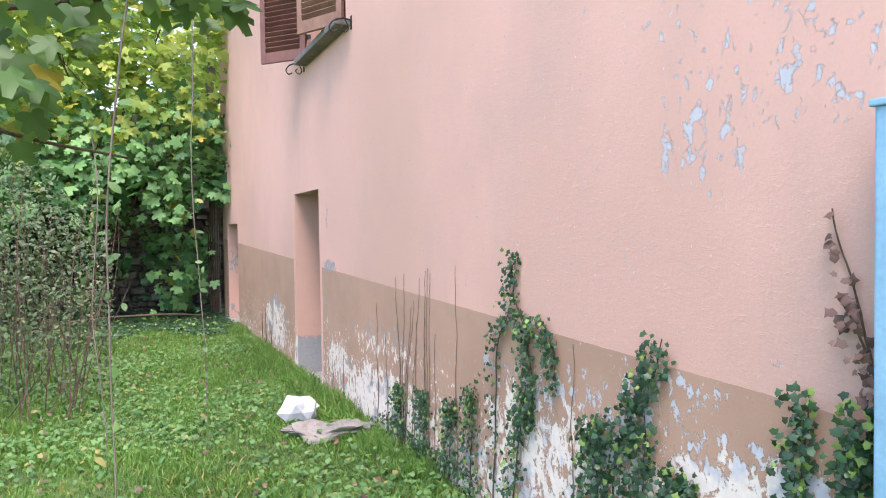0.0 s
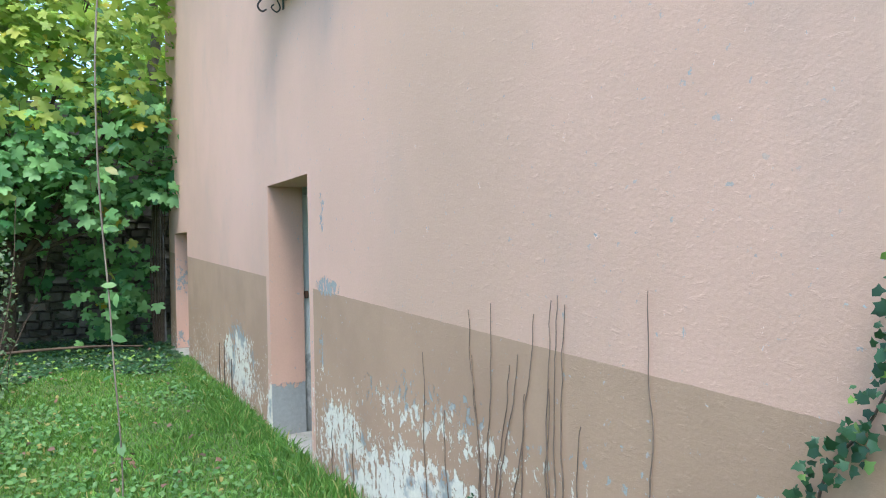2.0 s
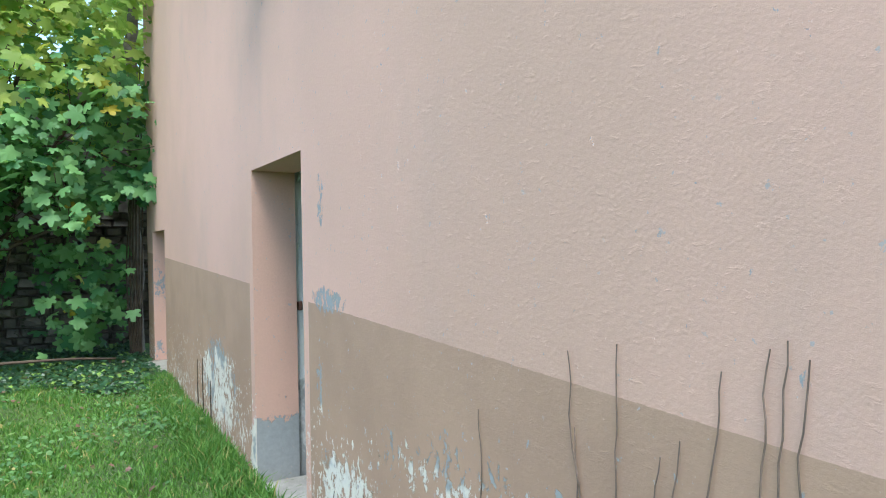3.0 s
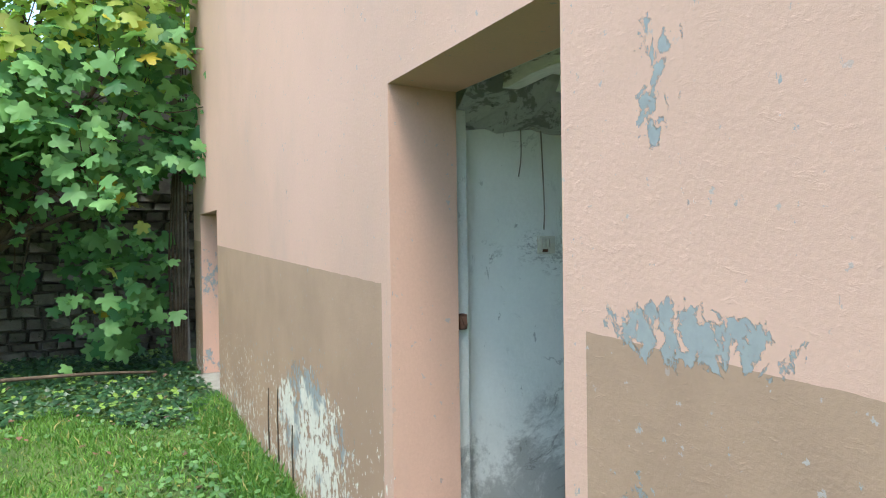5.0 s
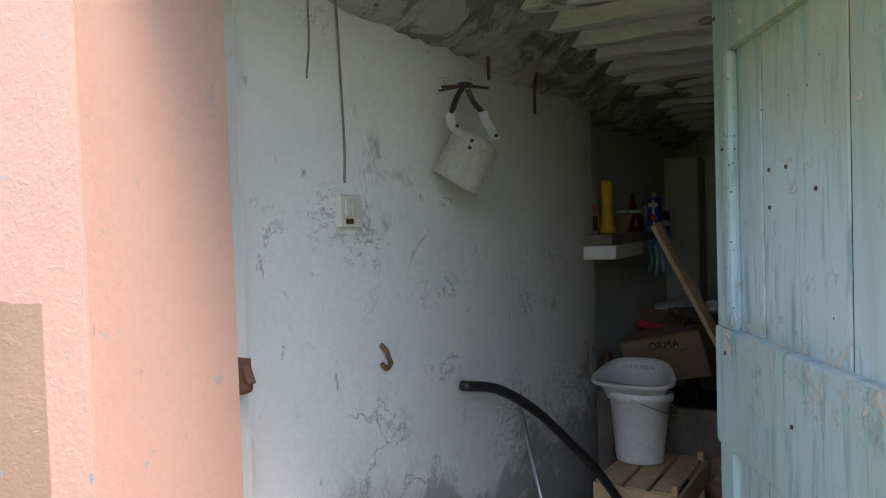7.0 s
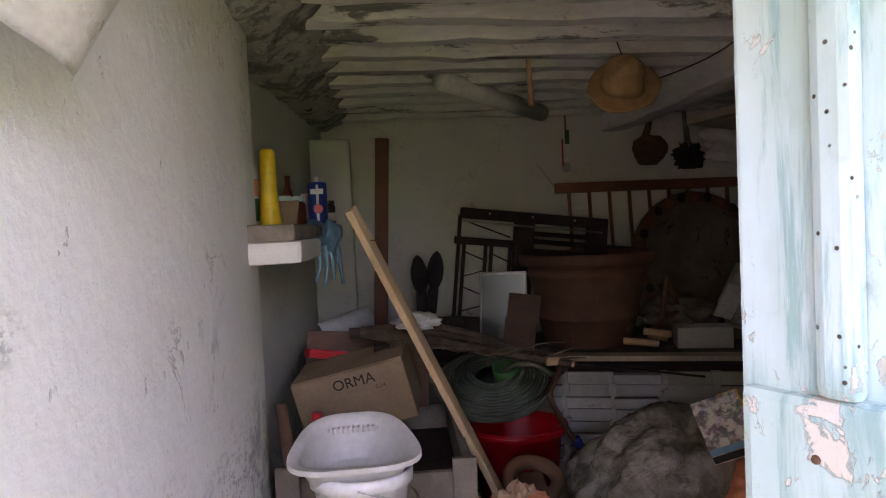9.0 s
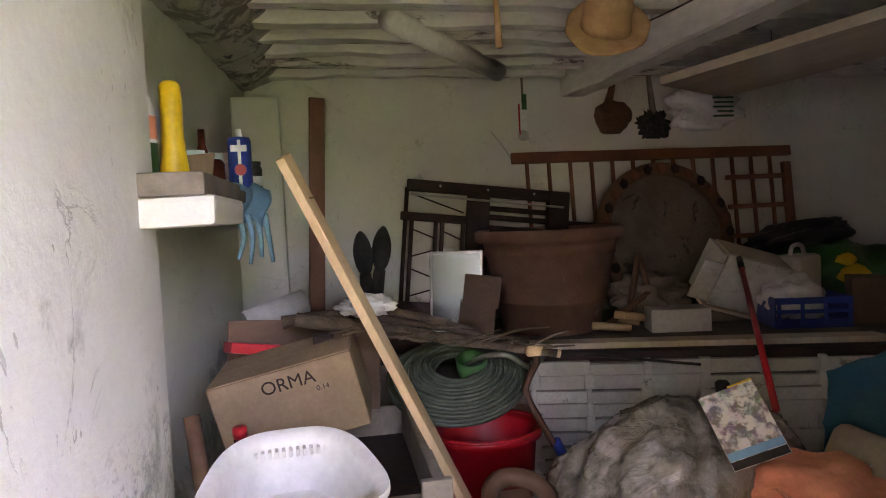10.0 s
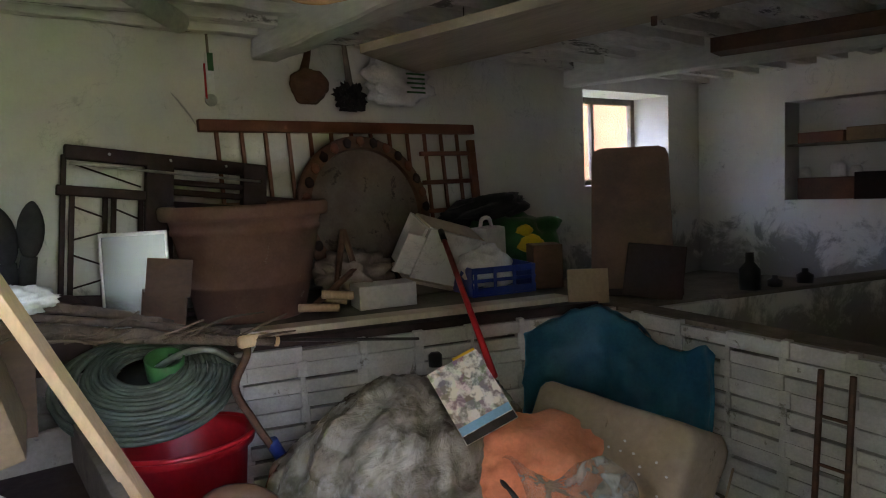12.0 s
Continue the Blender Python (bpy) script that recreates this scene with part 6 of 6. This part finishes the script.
roll = thing("paper_roll", "grey-white cardboard tube slung under the ceiling", "tube", (4.05, 7.8, 1.975))
part("tube", bar([(0, 0, 0), (0.95, -0.78, -0.03)], 0.055, 18), BEAM, roll, smooth=True)
for k in (0.2, 0.8):
    part("string", bar([(0.95 * k, -0.78 * k, 0.05), (0.95 * k, -0.78 * k, 0.12)], 0.003, 5), GREYWOOD, roll)
solid("wooden_stick", bar(curve([(3.74, 7.41, 1.78), (3.75, 7.41, 1.9), (3.745, 7.42, 2.06)]), 0.016, 8, 0.01), STRAW, "orange wooden stick hanging from a batten", "stick", smooth=True)
hat = thing("straw_hat", "crumpled straw hat hanging from the ceiling", "hat", (3.62, 7.0, 1.84), (0, -55, -20))
part("crown", rough(lathe([(0, 0.12), (0.06, 0.118), (0.085, 0.1), (0.095, 0.04), (0.098, 0.0), (0.09, 0.0), (0.08, 0.09), (0, 0.11)], 32), 0.02, 12), STRAW, hat, smooth=True)
part("brim", rough(lathe([(0.096, 0.002), (0.15, -0.008), (0.165, -0.004), (0.165, -0.01), (0.15, -0.014), (0.096, -0.004)], 40), 0.02, 9), STRAW, hat, smooth=True)
part("hat_cord", bar([(0.05, 0, 0.12), (0.17, 0.02, 0.10), (0.30, 0.03, 0.05)], 0.003, 5), BARK, hat)
solid("ceiling_cable", bar(curve([(2.6, 6.9, 2.06), (2.9, 6.72, 1.98), (3.4, 6.66, 1.93), (4.2, 6.6, 1.98), (4.8, 6.55, 2.06)]), 0.004, 6), IRON, "thin dark cable looped along the beam", "cable", smooth=True)

# ---- the pile in front of the platform ----
tub = thing("plastic_tub", "red plastic tub standing in the junk", "tub", (3.71, 7.55, -0.23))
tubb = part("body", lathe([(0, 0), (0.15, 0), (0.16, 0.01), (0.2, 0.46), (0.222, 0.465), (0.225, 0.5), (0.21, 0.502), (0.195, 0.48), (0.15, 0.03), (0, 0.025)], 40, 0.92, 1.05), RPLAST, tub, smooth=True)
part("rim_bead", bar([(0.207 * math.cos(2 * math.pi * i / 32), 0.237 * math.sin(2 * math.pi * i / 32), 0.5) for i in range(33)], 0.009, 8), RPLAST, tubb, smooth=True)
coil = thing("hose_coil", "flat coil of grey-green garden hose leaning on the tub", "hose")
coil_n = Vector((-0.36, 0.1, 0.93)).normalized()
coil.matrix_basis = Matrix.Translation((3.68, 7.66, 0.50)) @ coil_n.to_track_quat("Z", "Y").to_matrix().to_4x4()
r_ = random.Random(4)
for i in range(13):
    r, z, ph = 0.268 - 0.0145 * i, 0.004 * i - 0.0009 * (i - 6) ** 2 * 0.3, r_.uniform(0, 6)
    part("hose_turn", bar([((r + 0.004 * math.sin(2 * j * math.pi / 24 + ph)) * math.cos(2 * math.pi * j / 48), (r + 0.003 * math.cos(3 * j * math.pi / 24 + ph)) * math.sin(2 * math.pi * j / 48), z + 0.006 * math.sin(4 * math.pi * j / 48 + ph)) for j in range(49)], 0.0085, 7), HOSE, coil, smooth=True)
    if i % 3 == 0:
        part("hose_turn", bar([((r - 0.004) * math.cos(2 * math.pi * j / 48), (r + 0.003) * math.sin(2 * math.pi * j / 48), z - 0.02) for j in range(49)], 0.0085, 7), HOSE, coil, smooth=True)
part("core", lathe([(0, -0.03), (0.1, -0.03), (0.11, -0.02), (0.1, -0.008), (0, -0.006)], 24), BLACK, coil, "dark bundled middle", True)
part("green_cap", lathe([(0, -0.01), (0.05, -0.01), (0.056, 0.0), (0.062, 0.07), (0.055, 0.072), (0.048, 0.01), (0, 0.008)], 24), GBAG, coil, "green plastic cap", True).matrix_basis = pose(0.06, 0.0, 0)
logs = thing("tree_branch", "long cut branch with rough bark lying on the pile", "branch", (3.42, 8.26, 0.80))
part("bough", rough(bar(curve([(0, 0, 0), (-0.05, -0.3, -0.05), (-0.13, -0.6, -0.11), (-0.2, -0.84, -0.15)]), 0.026, 10, 0.014), 0.008, 24), BARK, logs, smooth=True)
part("cut_end", bar([(-0.2, -0.84, -0.15), (-0.202, -0.85, -0.152)], 0.0145, 10), PALEWOOD, logs)
part("side_branch", rough(bar(curve([(0.02, -0.2, 0.0), (0.0, -0.5, -0.07), (-0.1, -0.78, -0.13)]), 0.013, 8, 0.009), 0.006, 20), BARK, logs, smooth=True)
part("side_branch", rough(bar(curve([(0.1, 0.05, -0.02), (0.05, -0.3, 0.0), (0.0, -0.62, -0.09)]), 0.022, 8, 0.011), 0.008, 20), BARK, logs, smooth=True)
r_ = random.Random(12)
for i in range(16):
    y = -0.1 - 0.045 * i
    a = Vector((-0.05 + 0.16 * y, y, -0.03 + 0.14 * y))
    b = a + Vector((r_.uniform(-0.08, 0.08), r_.uniform(-0.24, -0.08), r_.uniform(-0.02, 0.07)))
    part("twig", bar(curve([a, a.lerp(b, 0.5) + Vector((0, 0, r_.uniform(-0.015, 0.02))), b], 4), 0.006, 5, 0.0025), BARK, logs)
part("resting_post", bx(bmesh.new(), (-0.02, -0.12, -1.08), (0.06, -0.05, -0.06), 0.005), DARKWOOD, logs)
solid("white_rag", blob((0.07, 0.09, 0.035), 0.6, 3, 4, 3, ridged=0.3), WCLOTH, "crumpled white cloth lying on the branch", "cloth", (3.45, 8.02, 0.79), smooth=True)
cane = thing("garden_cane", "dark thin cane with a pale wooden grip", "cane", (3.25, 7.46, 0.655))
part("cane", bar([(0.0, 0.0, 0.0), (0.25, -0.75, -0.17)], 0.006, 6), IRON, cane)
part("grip", bar([(-0.03, 0.06, 0.01), (0.01, -0.03, 0.0)], 0.018, 10), PALEWOOD, cane, "pale wooden grip", True)
sw = thing("pole_saw", "curved rusty saw pole with a blue grip", "saw", (3.5, 7.42, -0.28))
part("pole", bar(curve([(0.02, 0.05, 0.92), (-0.02, -0.02, 0.86), (0.0, 0.02, 0.74), (0.0, -0.03, 0.62), (0.03, -0.1, 0.5)]), 0.013, 8), RUST, sw, smooth=True)
part("grip", bar(curve([(0.03, -0.10, 0.52), (0.04, -0.14, 0.44), (0.05, -0.16, 0.37)]), 0.022, 10), BPLAST, sw, "blue plastic grip", True)
part("shaft", bar([(0.05, -0.16, 0.38), (0.07, -0.25, 0.0)], 0.009, 8), STEEL, sw)
hb = thing("handlebar", "bent chrome handlebar lying on the coil", "handlebar", (3.62, 7.5, 0.545))
part("tube", bar(curve([(0.12, 0.16, -0.06), (0.02, 0.06, 0.02), (-0.04, -0.02, 0.03), (-0.02, -0.12, -0.03), (0.05, -0.2, 0.0)]), 0.011, 10), STEEL, hb, smooth=True)
part("grip", bar([(0.12, 0.16, -0.06), (0.2, 0.26, -0.12)], 0.016, 10), BROWN, hb, smooth=True)
mort = thing("wooden_trap", "round wooden block with a steel spring", "trap", (3.10, 7.66, 0.03), (0, -30, 0))
part("wood_round", rough(lathe([(0.065, 0.285), (0.1, 0.28), (0.113, 0.287), (0.115, 0.31), (0.1, 0.325), (0.075, 0.32), (0.062, 0.31), (0.065, 0.285)], 28), 0.008, 12), BROWN, mort, smooth=True)
part("spring", bar([(0.02 * math.cos(k * 0.9) - 0.05, 0.02 * math.sin(k * 0.9) - 0.06, 0.12 + 0.0035 * k) for k in range(46)], 0.004, 5), STEEL, mort)
part("stand", bx(bmesh.new(), (-0.05, -0.05, -0.32), (0.06, 0.05, 0.28), 0.006), BROWN, mort)
pb = thing("paper_bag", "crumpled brown paper bag with a red print", "bag", (2.80, 7.79, -0.28))
part("paper", blob((0.18, 0.2, 0.30), 0.3, 2.6, 5, 12, ridged=0.2), PAPER, pb)
part("red_print", blob((0.05, 0.1, 0.05), 0.4, 3, 3, 2), RPLAST, pb, "red printed fold").matrix_basis = pose(-0.15, 0.02, 0.28)
part("red_print", blob((0.04, 0.06, 0.03), 0.4, 3, 3, 5), ORANGE, pb, "red printed fold").matrix_basis = pose(-0.02, -0.08, 0.54)
big = thing("plastic_sack", "big dusty translucent plastic sack full of rubbish", "sack", (3.2, 6.94, -0.28), (0, 0, 8))
sack_bm = blob((0.36, 0.50, 0.36), 0.2, 1.6, 6, 15, ridged=0.03)
for v in sack_bm.verts:
    # pulled folds that run up to the gathered neck
    a = math.atan2(v.co.y, v.co.x)
    fold = noise.ridged_multi_fractal(Vector((a * 2.6, v.co.z * 1.6, 3.1)), 1.0, 2.2, 5, 1.0, 2.0)
    crease = abs(noise.noise(v.co * 9.0)) + 0.6 * abs(noise.noise(v.co * 19.0 + Vector((4, 0, 0))))
    v.co *= 1 + 0.03 * (fold - 1.0) - 0.03 * crease
part("sack_body", sack_bm, SHEETP, big, smooth=True)
part("fold", blob((0.2, 0.2, 0.08), 0.5, 2.6, 4, 21, ridged=0.3), SHEETP, big, smooth=True).matrix_basis = pose(-0.22, -0.16, 0.24, 0, -20, 0)
solid("clear_film", rough(sheet(lambda u, v: (0.3 * (u - 0.5), 0.36 * (v - 0.5), 0.1 * math.sin(5 * u) * math.sin(4 * v) + 0.10 * (1 - abs(2 * v - 1))), 20, 20, 0.002), 0.05, 7), FILM, "torn clear plastic film over the heap", "film", (2.72, 6.72, 0.12), (0, -25, 0), smooth=True)
mag = thing("magazine", "old printed magazine lying on the sack", "magazine")
nn = Vector((-0.62, 0.5, 0.6)).normalized()
rr = Vector((-0.62, -0.78, 0))
rr = (rr - nn * rr.dot(nn)).normalized()
uu = nn.cross(rr)
up_, wd_ = 0.894 * uu - 0.447 * rr, 0.894 * rr + 0.447 * uu
mag_pose = Matrix((up_, -wd_, nn)).transposed().to_4x4()
mag.matrix_basis = Matrix.Translation((2.95, 6.92, 0.43)) @ mag_pose
part("cover", bx(bmesh.new(), (-0.125, -0.088, 0), (0.125, 0.088, 0.004)), COVER, mag)
part("pages", bx(bmesh.new(), (-0.122, -0.086, -0.01), (0.122, 0.086, -0.0005)), WPLAST, mag)
part("dark_band", box((-0.124, -0.086, 0.0042), (-0.098, 0.086, 0.005)), IRON, mag)
part("sky_band", box((-0.096, -0.086, 0.0042), (-0.07, 0.086, 0.005)), SKYBLUE, mag)
solid("yellow_leaflet", bx(bmesh.new(), (-0.11, -0.03, 0), (0.11, 0.05, 0.003)), YPLAST, "yellow printed leaflet behind the magazine", "leaflet").matrix_basis = Matrix.Translation((3.0, 6.83, 0.45)) @ mag_pose
obag = thing("orange_bag", "crumpled orange cloth bag on the heap", "bag", (2.92, 6.72, 0.03), (0, -12, 0))
part("cloth", blob((0.17, 0.24, 0.15), 0.3, 1.6, 5, 18, ridged=0.06), ORANGE, obag, smooth=True)
part("strap", bar(curve([(-0.14, 0.17, 0.12), (-0.1, 0.2, 0.17), (-0.03, 0.21, 0.2)]), 0.009, 6), BLACK, obag, "black edging strap", True)
prop_ = rough(bx(bmesh.new(), (-0.25, -0.25, 0), (0.22, 0.25, 0.34), 0.03), 0.03, 4)
solid("rubbish_box", prop_, CARD, "battered carton buried under the heap", "box", (2.96, 6.81, -0.28))
cush = thing("sofa_cushion", "stained beige upholstered cushion standing on edge", "cushion", (2.89, 6.50, -0.31), (24, -5, 4))
bm = bmesh.new()
bx(bm, (-0.35, -0.155, 0.0), (0.34, 0.155, 0.615))
bmesh.ops.subdivide_edges(bm, edges=bm.edges[:], cuts=14, use_grid_fill=True)
for v in bm.verts:
    p = Vector((v.co.x / 0.345, v.co.y / 0.155, (v.co.z - 0.31) / 0.31))
    q = Vector([max(-0.8, min(0.8, c)) for c in (p.x * 1.0, p.y, p.z)])
    e = p - q
    if e.length > 0.2:
        p = q + e.normalized() * 0.2
    p *= 1 + 0.03 * noise.noise(v.co * 4) + 0.015 * noise.noise(v.co * 11)
    v.co = Vector((p.x * 0.31, p.y * 0.155, p.z * 0.31 + 0.31))
part("padding", bm, FABRIC, cush, smooth=True)
r_ = random.Random(6)
for i in range(26):
    part("plaster_crumb", blob((0.006, 0.005, 0.003), 0.4, 3, 1, i), WPLAST, cush, "fallen plaster crumb").matrix_basis = pose(r_.uniform(-0.26, 0.2), 0.158, r_.uniform(0.3, 0.52), -90)
part("seam", bar([(-0.342, -0.12, 0.08), (-0.345, -0.12, 0.3), (-0.342, -0.12, 0.53)], 0.004, 5), FABRIC, cush)
TARP = curve([(3.60, 6.03, 0.37), (3.52, 5.90, 0.43), (3.40, 5.76, 0.475), (3.24, 5.73, 0.42), (3.10, 5.72, 0.345), (2.98, 5.735, 0.335), (2.86, 5.76, 0.385), (2.80, 5.79, 0.36)], 10)


def tarp_at(u, v):
    w = u * (len(TARP) - 1)
    k = min(int(w), len(TARP) - 2)
    p = TARP[k].lerp(TARP[k + 1], w - k)
    q = Vector((p.x - 0.04 * v, p.y + 0.10 * v, p.z - (p.z + 0.28) * v))
    fold = noise.ridged_multi_fractal(Vector((u * 3.4 + v * 2.4, v * 3.2 - u * 2.2, 1.0)), 1.0, 2.1, 4, 1.0, 2.0) - 1.0
    return q + Vector((-0.3, 0.9, 0.1)) * (0.024 * fold + 0.06 * noise.noise(Vector((u * 6, v * 3, 8)))) + Vector((0, 0, 0.012 * noise.noise(Vector((u * 19, v * 9, 2)))))


tarp = thing("blue_tarp", "crumpled dark blue plastic sheet behind the cushion", "sheet", (3.1, 5.8, -0.28))
part("sheet_front", sheet(lambda u, v: tarp_at(u, v) - Vector((3.1, 5.8, -0.28)), 90, 44, 0.004), BLUEBAG, tarp, smooth=True)
part("sheet_fold", sheet(lambda u, v: tarp_at(u * 0.5, 0.0) + Vector((0.05 * v, -0.12 * v, 0.02 * math.sin(3 * v) - 0.05 * v + 0.02 * noise.noise(Vector((u * 9, v * 4, 1))))) - Vector((3.1, 5.8, -0.28)), 40, 10, 0.004), BLUEBAG, tarp, smooth=True)
stick = thing("broom_stick", "red painted stick leaning on the platform", "stick", (3.13, 6.66, 0.40))
e = Vector((4.25, 5.98, 0.82)) - Vector((3.13, 6.66, 0.40))
part("shaft", bar([(0, 0, 0), e * 0.9], 0.013, 10), RPLAST, stick, smooth=True)
part("black_tip", bar([e * 0.9, e], 0.016, 10), BLACK, stick, smooth=True)
lad = thing("iron_rack", "narrow rusty iron ladder rack against the low wall", "rack", (2.36, 5.85, -0.28), (4, 0, -9))
for x in (-0.055, 0.055):
    part("rail", bar([(x, 0, 0), (x, 0, 0.66)], 0.011, 8), RUST, lad)
for z in (0.12, 0.33, 0.5):
    part("rung", bar([(-0.055, 0, z), (0.055, 0, z)], 0.006, 6), RUST, lad)
solid("black_tap", lathe([(0, 0), (0.03, 0), (0.03, 0.05), (0.02, 0.06), (0, 0.06)], 14), BLACK, "small black plastic cap on the brick wall", "cap", (edge_x(6.45) - 0.03, 6.45, 0.28), smooth=True)
solid("metal_tin", lathe([(0, 0), (0.06, 0), (0.06, 0.11), (0.05, 0.12), (0, 0.12)], 20), STEEL, "dull metal tin on the floor", "tin", (2.75, 5.95, -0.27), smooth=True)

# ---- the wall niche and its contents ----
nshelf = thing("niche_shelf", "wooden shelf board set in the wall niche", "shelf", (3.84, 1.44, 1.26))
part("board", bx(bmesh.new(), (-0.62, -0.13, 0), (0.62, 0.13, 0.022), 0.003), GREYWOOD, nshelf)
for i, (x, z, w, h, m, nm) in enumerate(((4.18, 1.283, 0.2, 0.1, REDWOOD, "cardboard_box"), (3.8, 1.283, 0.16, 0.12, CARD, "cardboard_box"), (3.45, 1.283, 0.12, 0.16, BROWN, "cardboard_box"), (4.12, 0.762, 0.26, 0.2, BROWN, "wooden_box"), (3.72, 0.762, 0.18, 0.24, DARKWOOD, "wooden_box"))):
    solid(nm, bx(bmesh.new(), (-w, -0.09, 0), (w, 0.09, h), 0.006), m, "dusty box stored in the wall niche", "box", (x, 1.45, z), (0, 0, 4 * i), "boxes in the niche")
for x, z, r, h, m in ((4.34, 0.964, 0.045, 0.1, WPLAST), (4.05, 0.964, 0.06, 0.14, WPLAST), (3.9, 0.964, 0.05, 0.1, CREAM), (3.55, 0.762, 0.05, 0.18, BLACK)):
    bottle("glass_jar", "dusty pot stored in the wall niche", (x, 1.46, z), [(0, 0), (r, 0), (r * 1.05, h * 0.7), (r * 0.7, h), (0, h)], m)

# ---- whitewashed bricks with open joints ----
def brick_wall(name, origin, along, normal, length, z0, z1, parent_label):
    """Hollow bricks in straight stacks: open slits between the courses, mortar smeared over the upright joints."""
    holder = tagged(new(name), parent_label, kind="structure")
    L, H, T = 0.25, 0.064, 0.03
    kinds = []
    for h in (0.049, 0.053, 0.056, H - 0.001):
        bmk = bx(bmesh.new(), (0.0003, 0, 0.0), (L - 0.0003, T, h), 0.003)
        me = bpy.data.meshes.new("brick")
        bmk.to_mesh(me)
        bmk.free()
        me.materials.append(BRICKW)
        kinds.append(me)
    joint = rough(bx(bmesh.new(), (-0.016, -0.001, 0.0), (0.016, T + 0.002, H + 0.004), 0.004), 0.004, 30)
    jm = bpy.data.meshes.new("mortar_joint")
    joint.to_mesh(jm)
    joint.free()
    jm.materials.append(BRICKW)
    ang = math.degrees(math.atan2(along.y, along.x))
    r = random.Random(3)
    z = z0
    while z + H < z1 + 0.02:
        s = 0.0
        while s < length - 0.02:
            p = origin + along * (s + r.uniform(-0.004, 0.004)) + normal * (r.uniform(-0.004, 0.004))
            o = new("brick", r.choices(kinds, (2, 3, 3, 5))[0])
            o.parent = holder
            o.matrix_basis = pose(p.x, p.y, z + r.uniform(-0.002, 0.002), r.uniform(-1, 1), 0, ang + r.uniform(-0.6, 0.6))
            if r.random() < 0.86:
                p = origin + along * (s + r.uniform(-0.008, 0.008)) + normal * 0.002
                o = new("mortar_joint", jm)
                o.parent = holder
                o.matrix_basis = Matrix.Translation((p.x, p.y, z)) @ Matrix.Rotation(radians(ang), 4, "Z") @ Matrix.Diagonal((r.uniform(0.6, 1.7), 1, 1, 1))
            s += L
        z += H


pa = Vector((0.33, 1, 0)).normalized()
brick_wall("bricks_platform", Vector((edge_x(5.55) + 0.02, 5.55, 0)), pa, Vector((-1, 0.33, 0)).normalized(), 2.8, -0.27, PZ - 0.01, "whitewashed brick front of the platform")
brick_wall("bricks_low_wall", c0 + cross_dir * 2.4 + cross_n * 0.012, -cross_dir, cross_n, 2.4, -0.27, PZ - 0.01, "whitewashed low brick wall")

# ---- rubble stones of the garden wall ----
stone_meshes = []
for i in range(6):
    bm = rough(bx(bmesh.new(), (-0.5, -0.06, -0.5), (0.5, 0.05, 0.5), 0.12), 0.1, 2, i * 5)
    me = bpy.data.meshes.new("stone")
    bm.to_mesh(me)
    bm.free()
    me.materials.append(SHADESTONE)
    stone_meshes.append(me)
r = random.Random(8)
z = -0.45
n = 0
while z < 3.4 and n < 290:
    h = r.uniform(0.11, 0.2)
    x = -4.4
    while x < 0.6 and n < 290:
        wd = r.uniform(0.18, 0.42)
        if not (-1.9 < x + wd / 2 < -0.8 and 2.0 < z + h / 2 < 3.1):
            o = new("stone", stone_meshes[r.randrange(6)])
            o.parent = back
            o.matrix_basis = Matrix.Translation((x + wd / 2, 17.40, z + h / 2)) @ Matrix.Rotation(r.uniform(-0.06, 0.06), 4, "Y") @ Matrix.Diagonal((wd * 0.95, 1, h * 0.92, 1))
            n += 1
        x += wd
    z += h
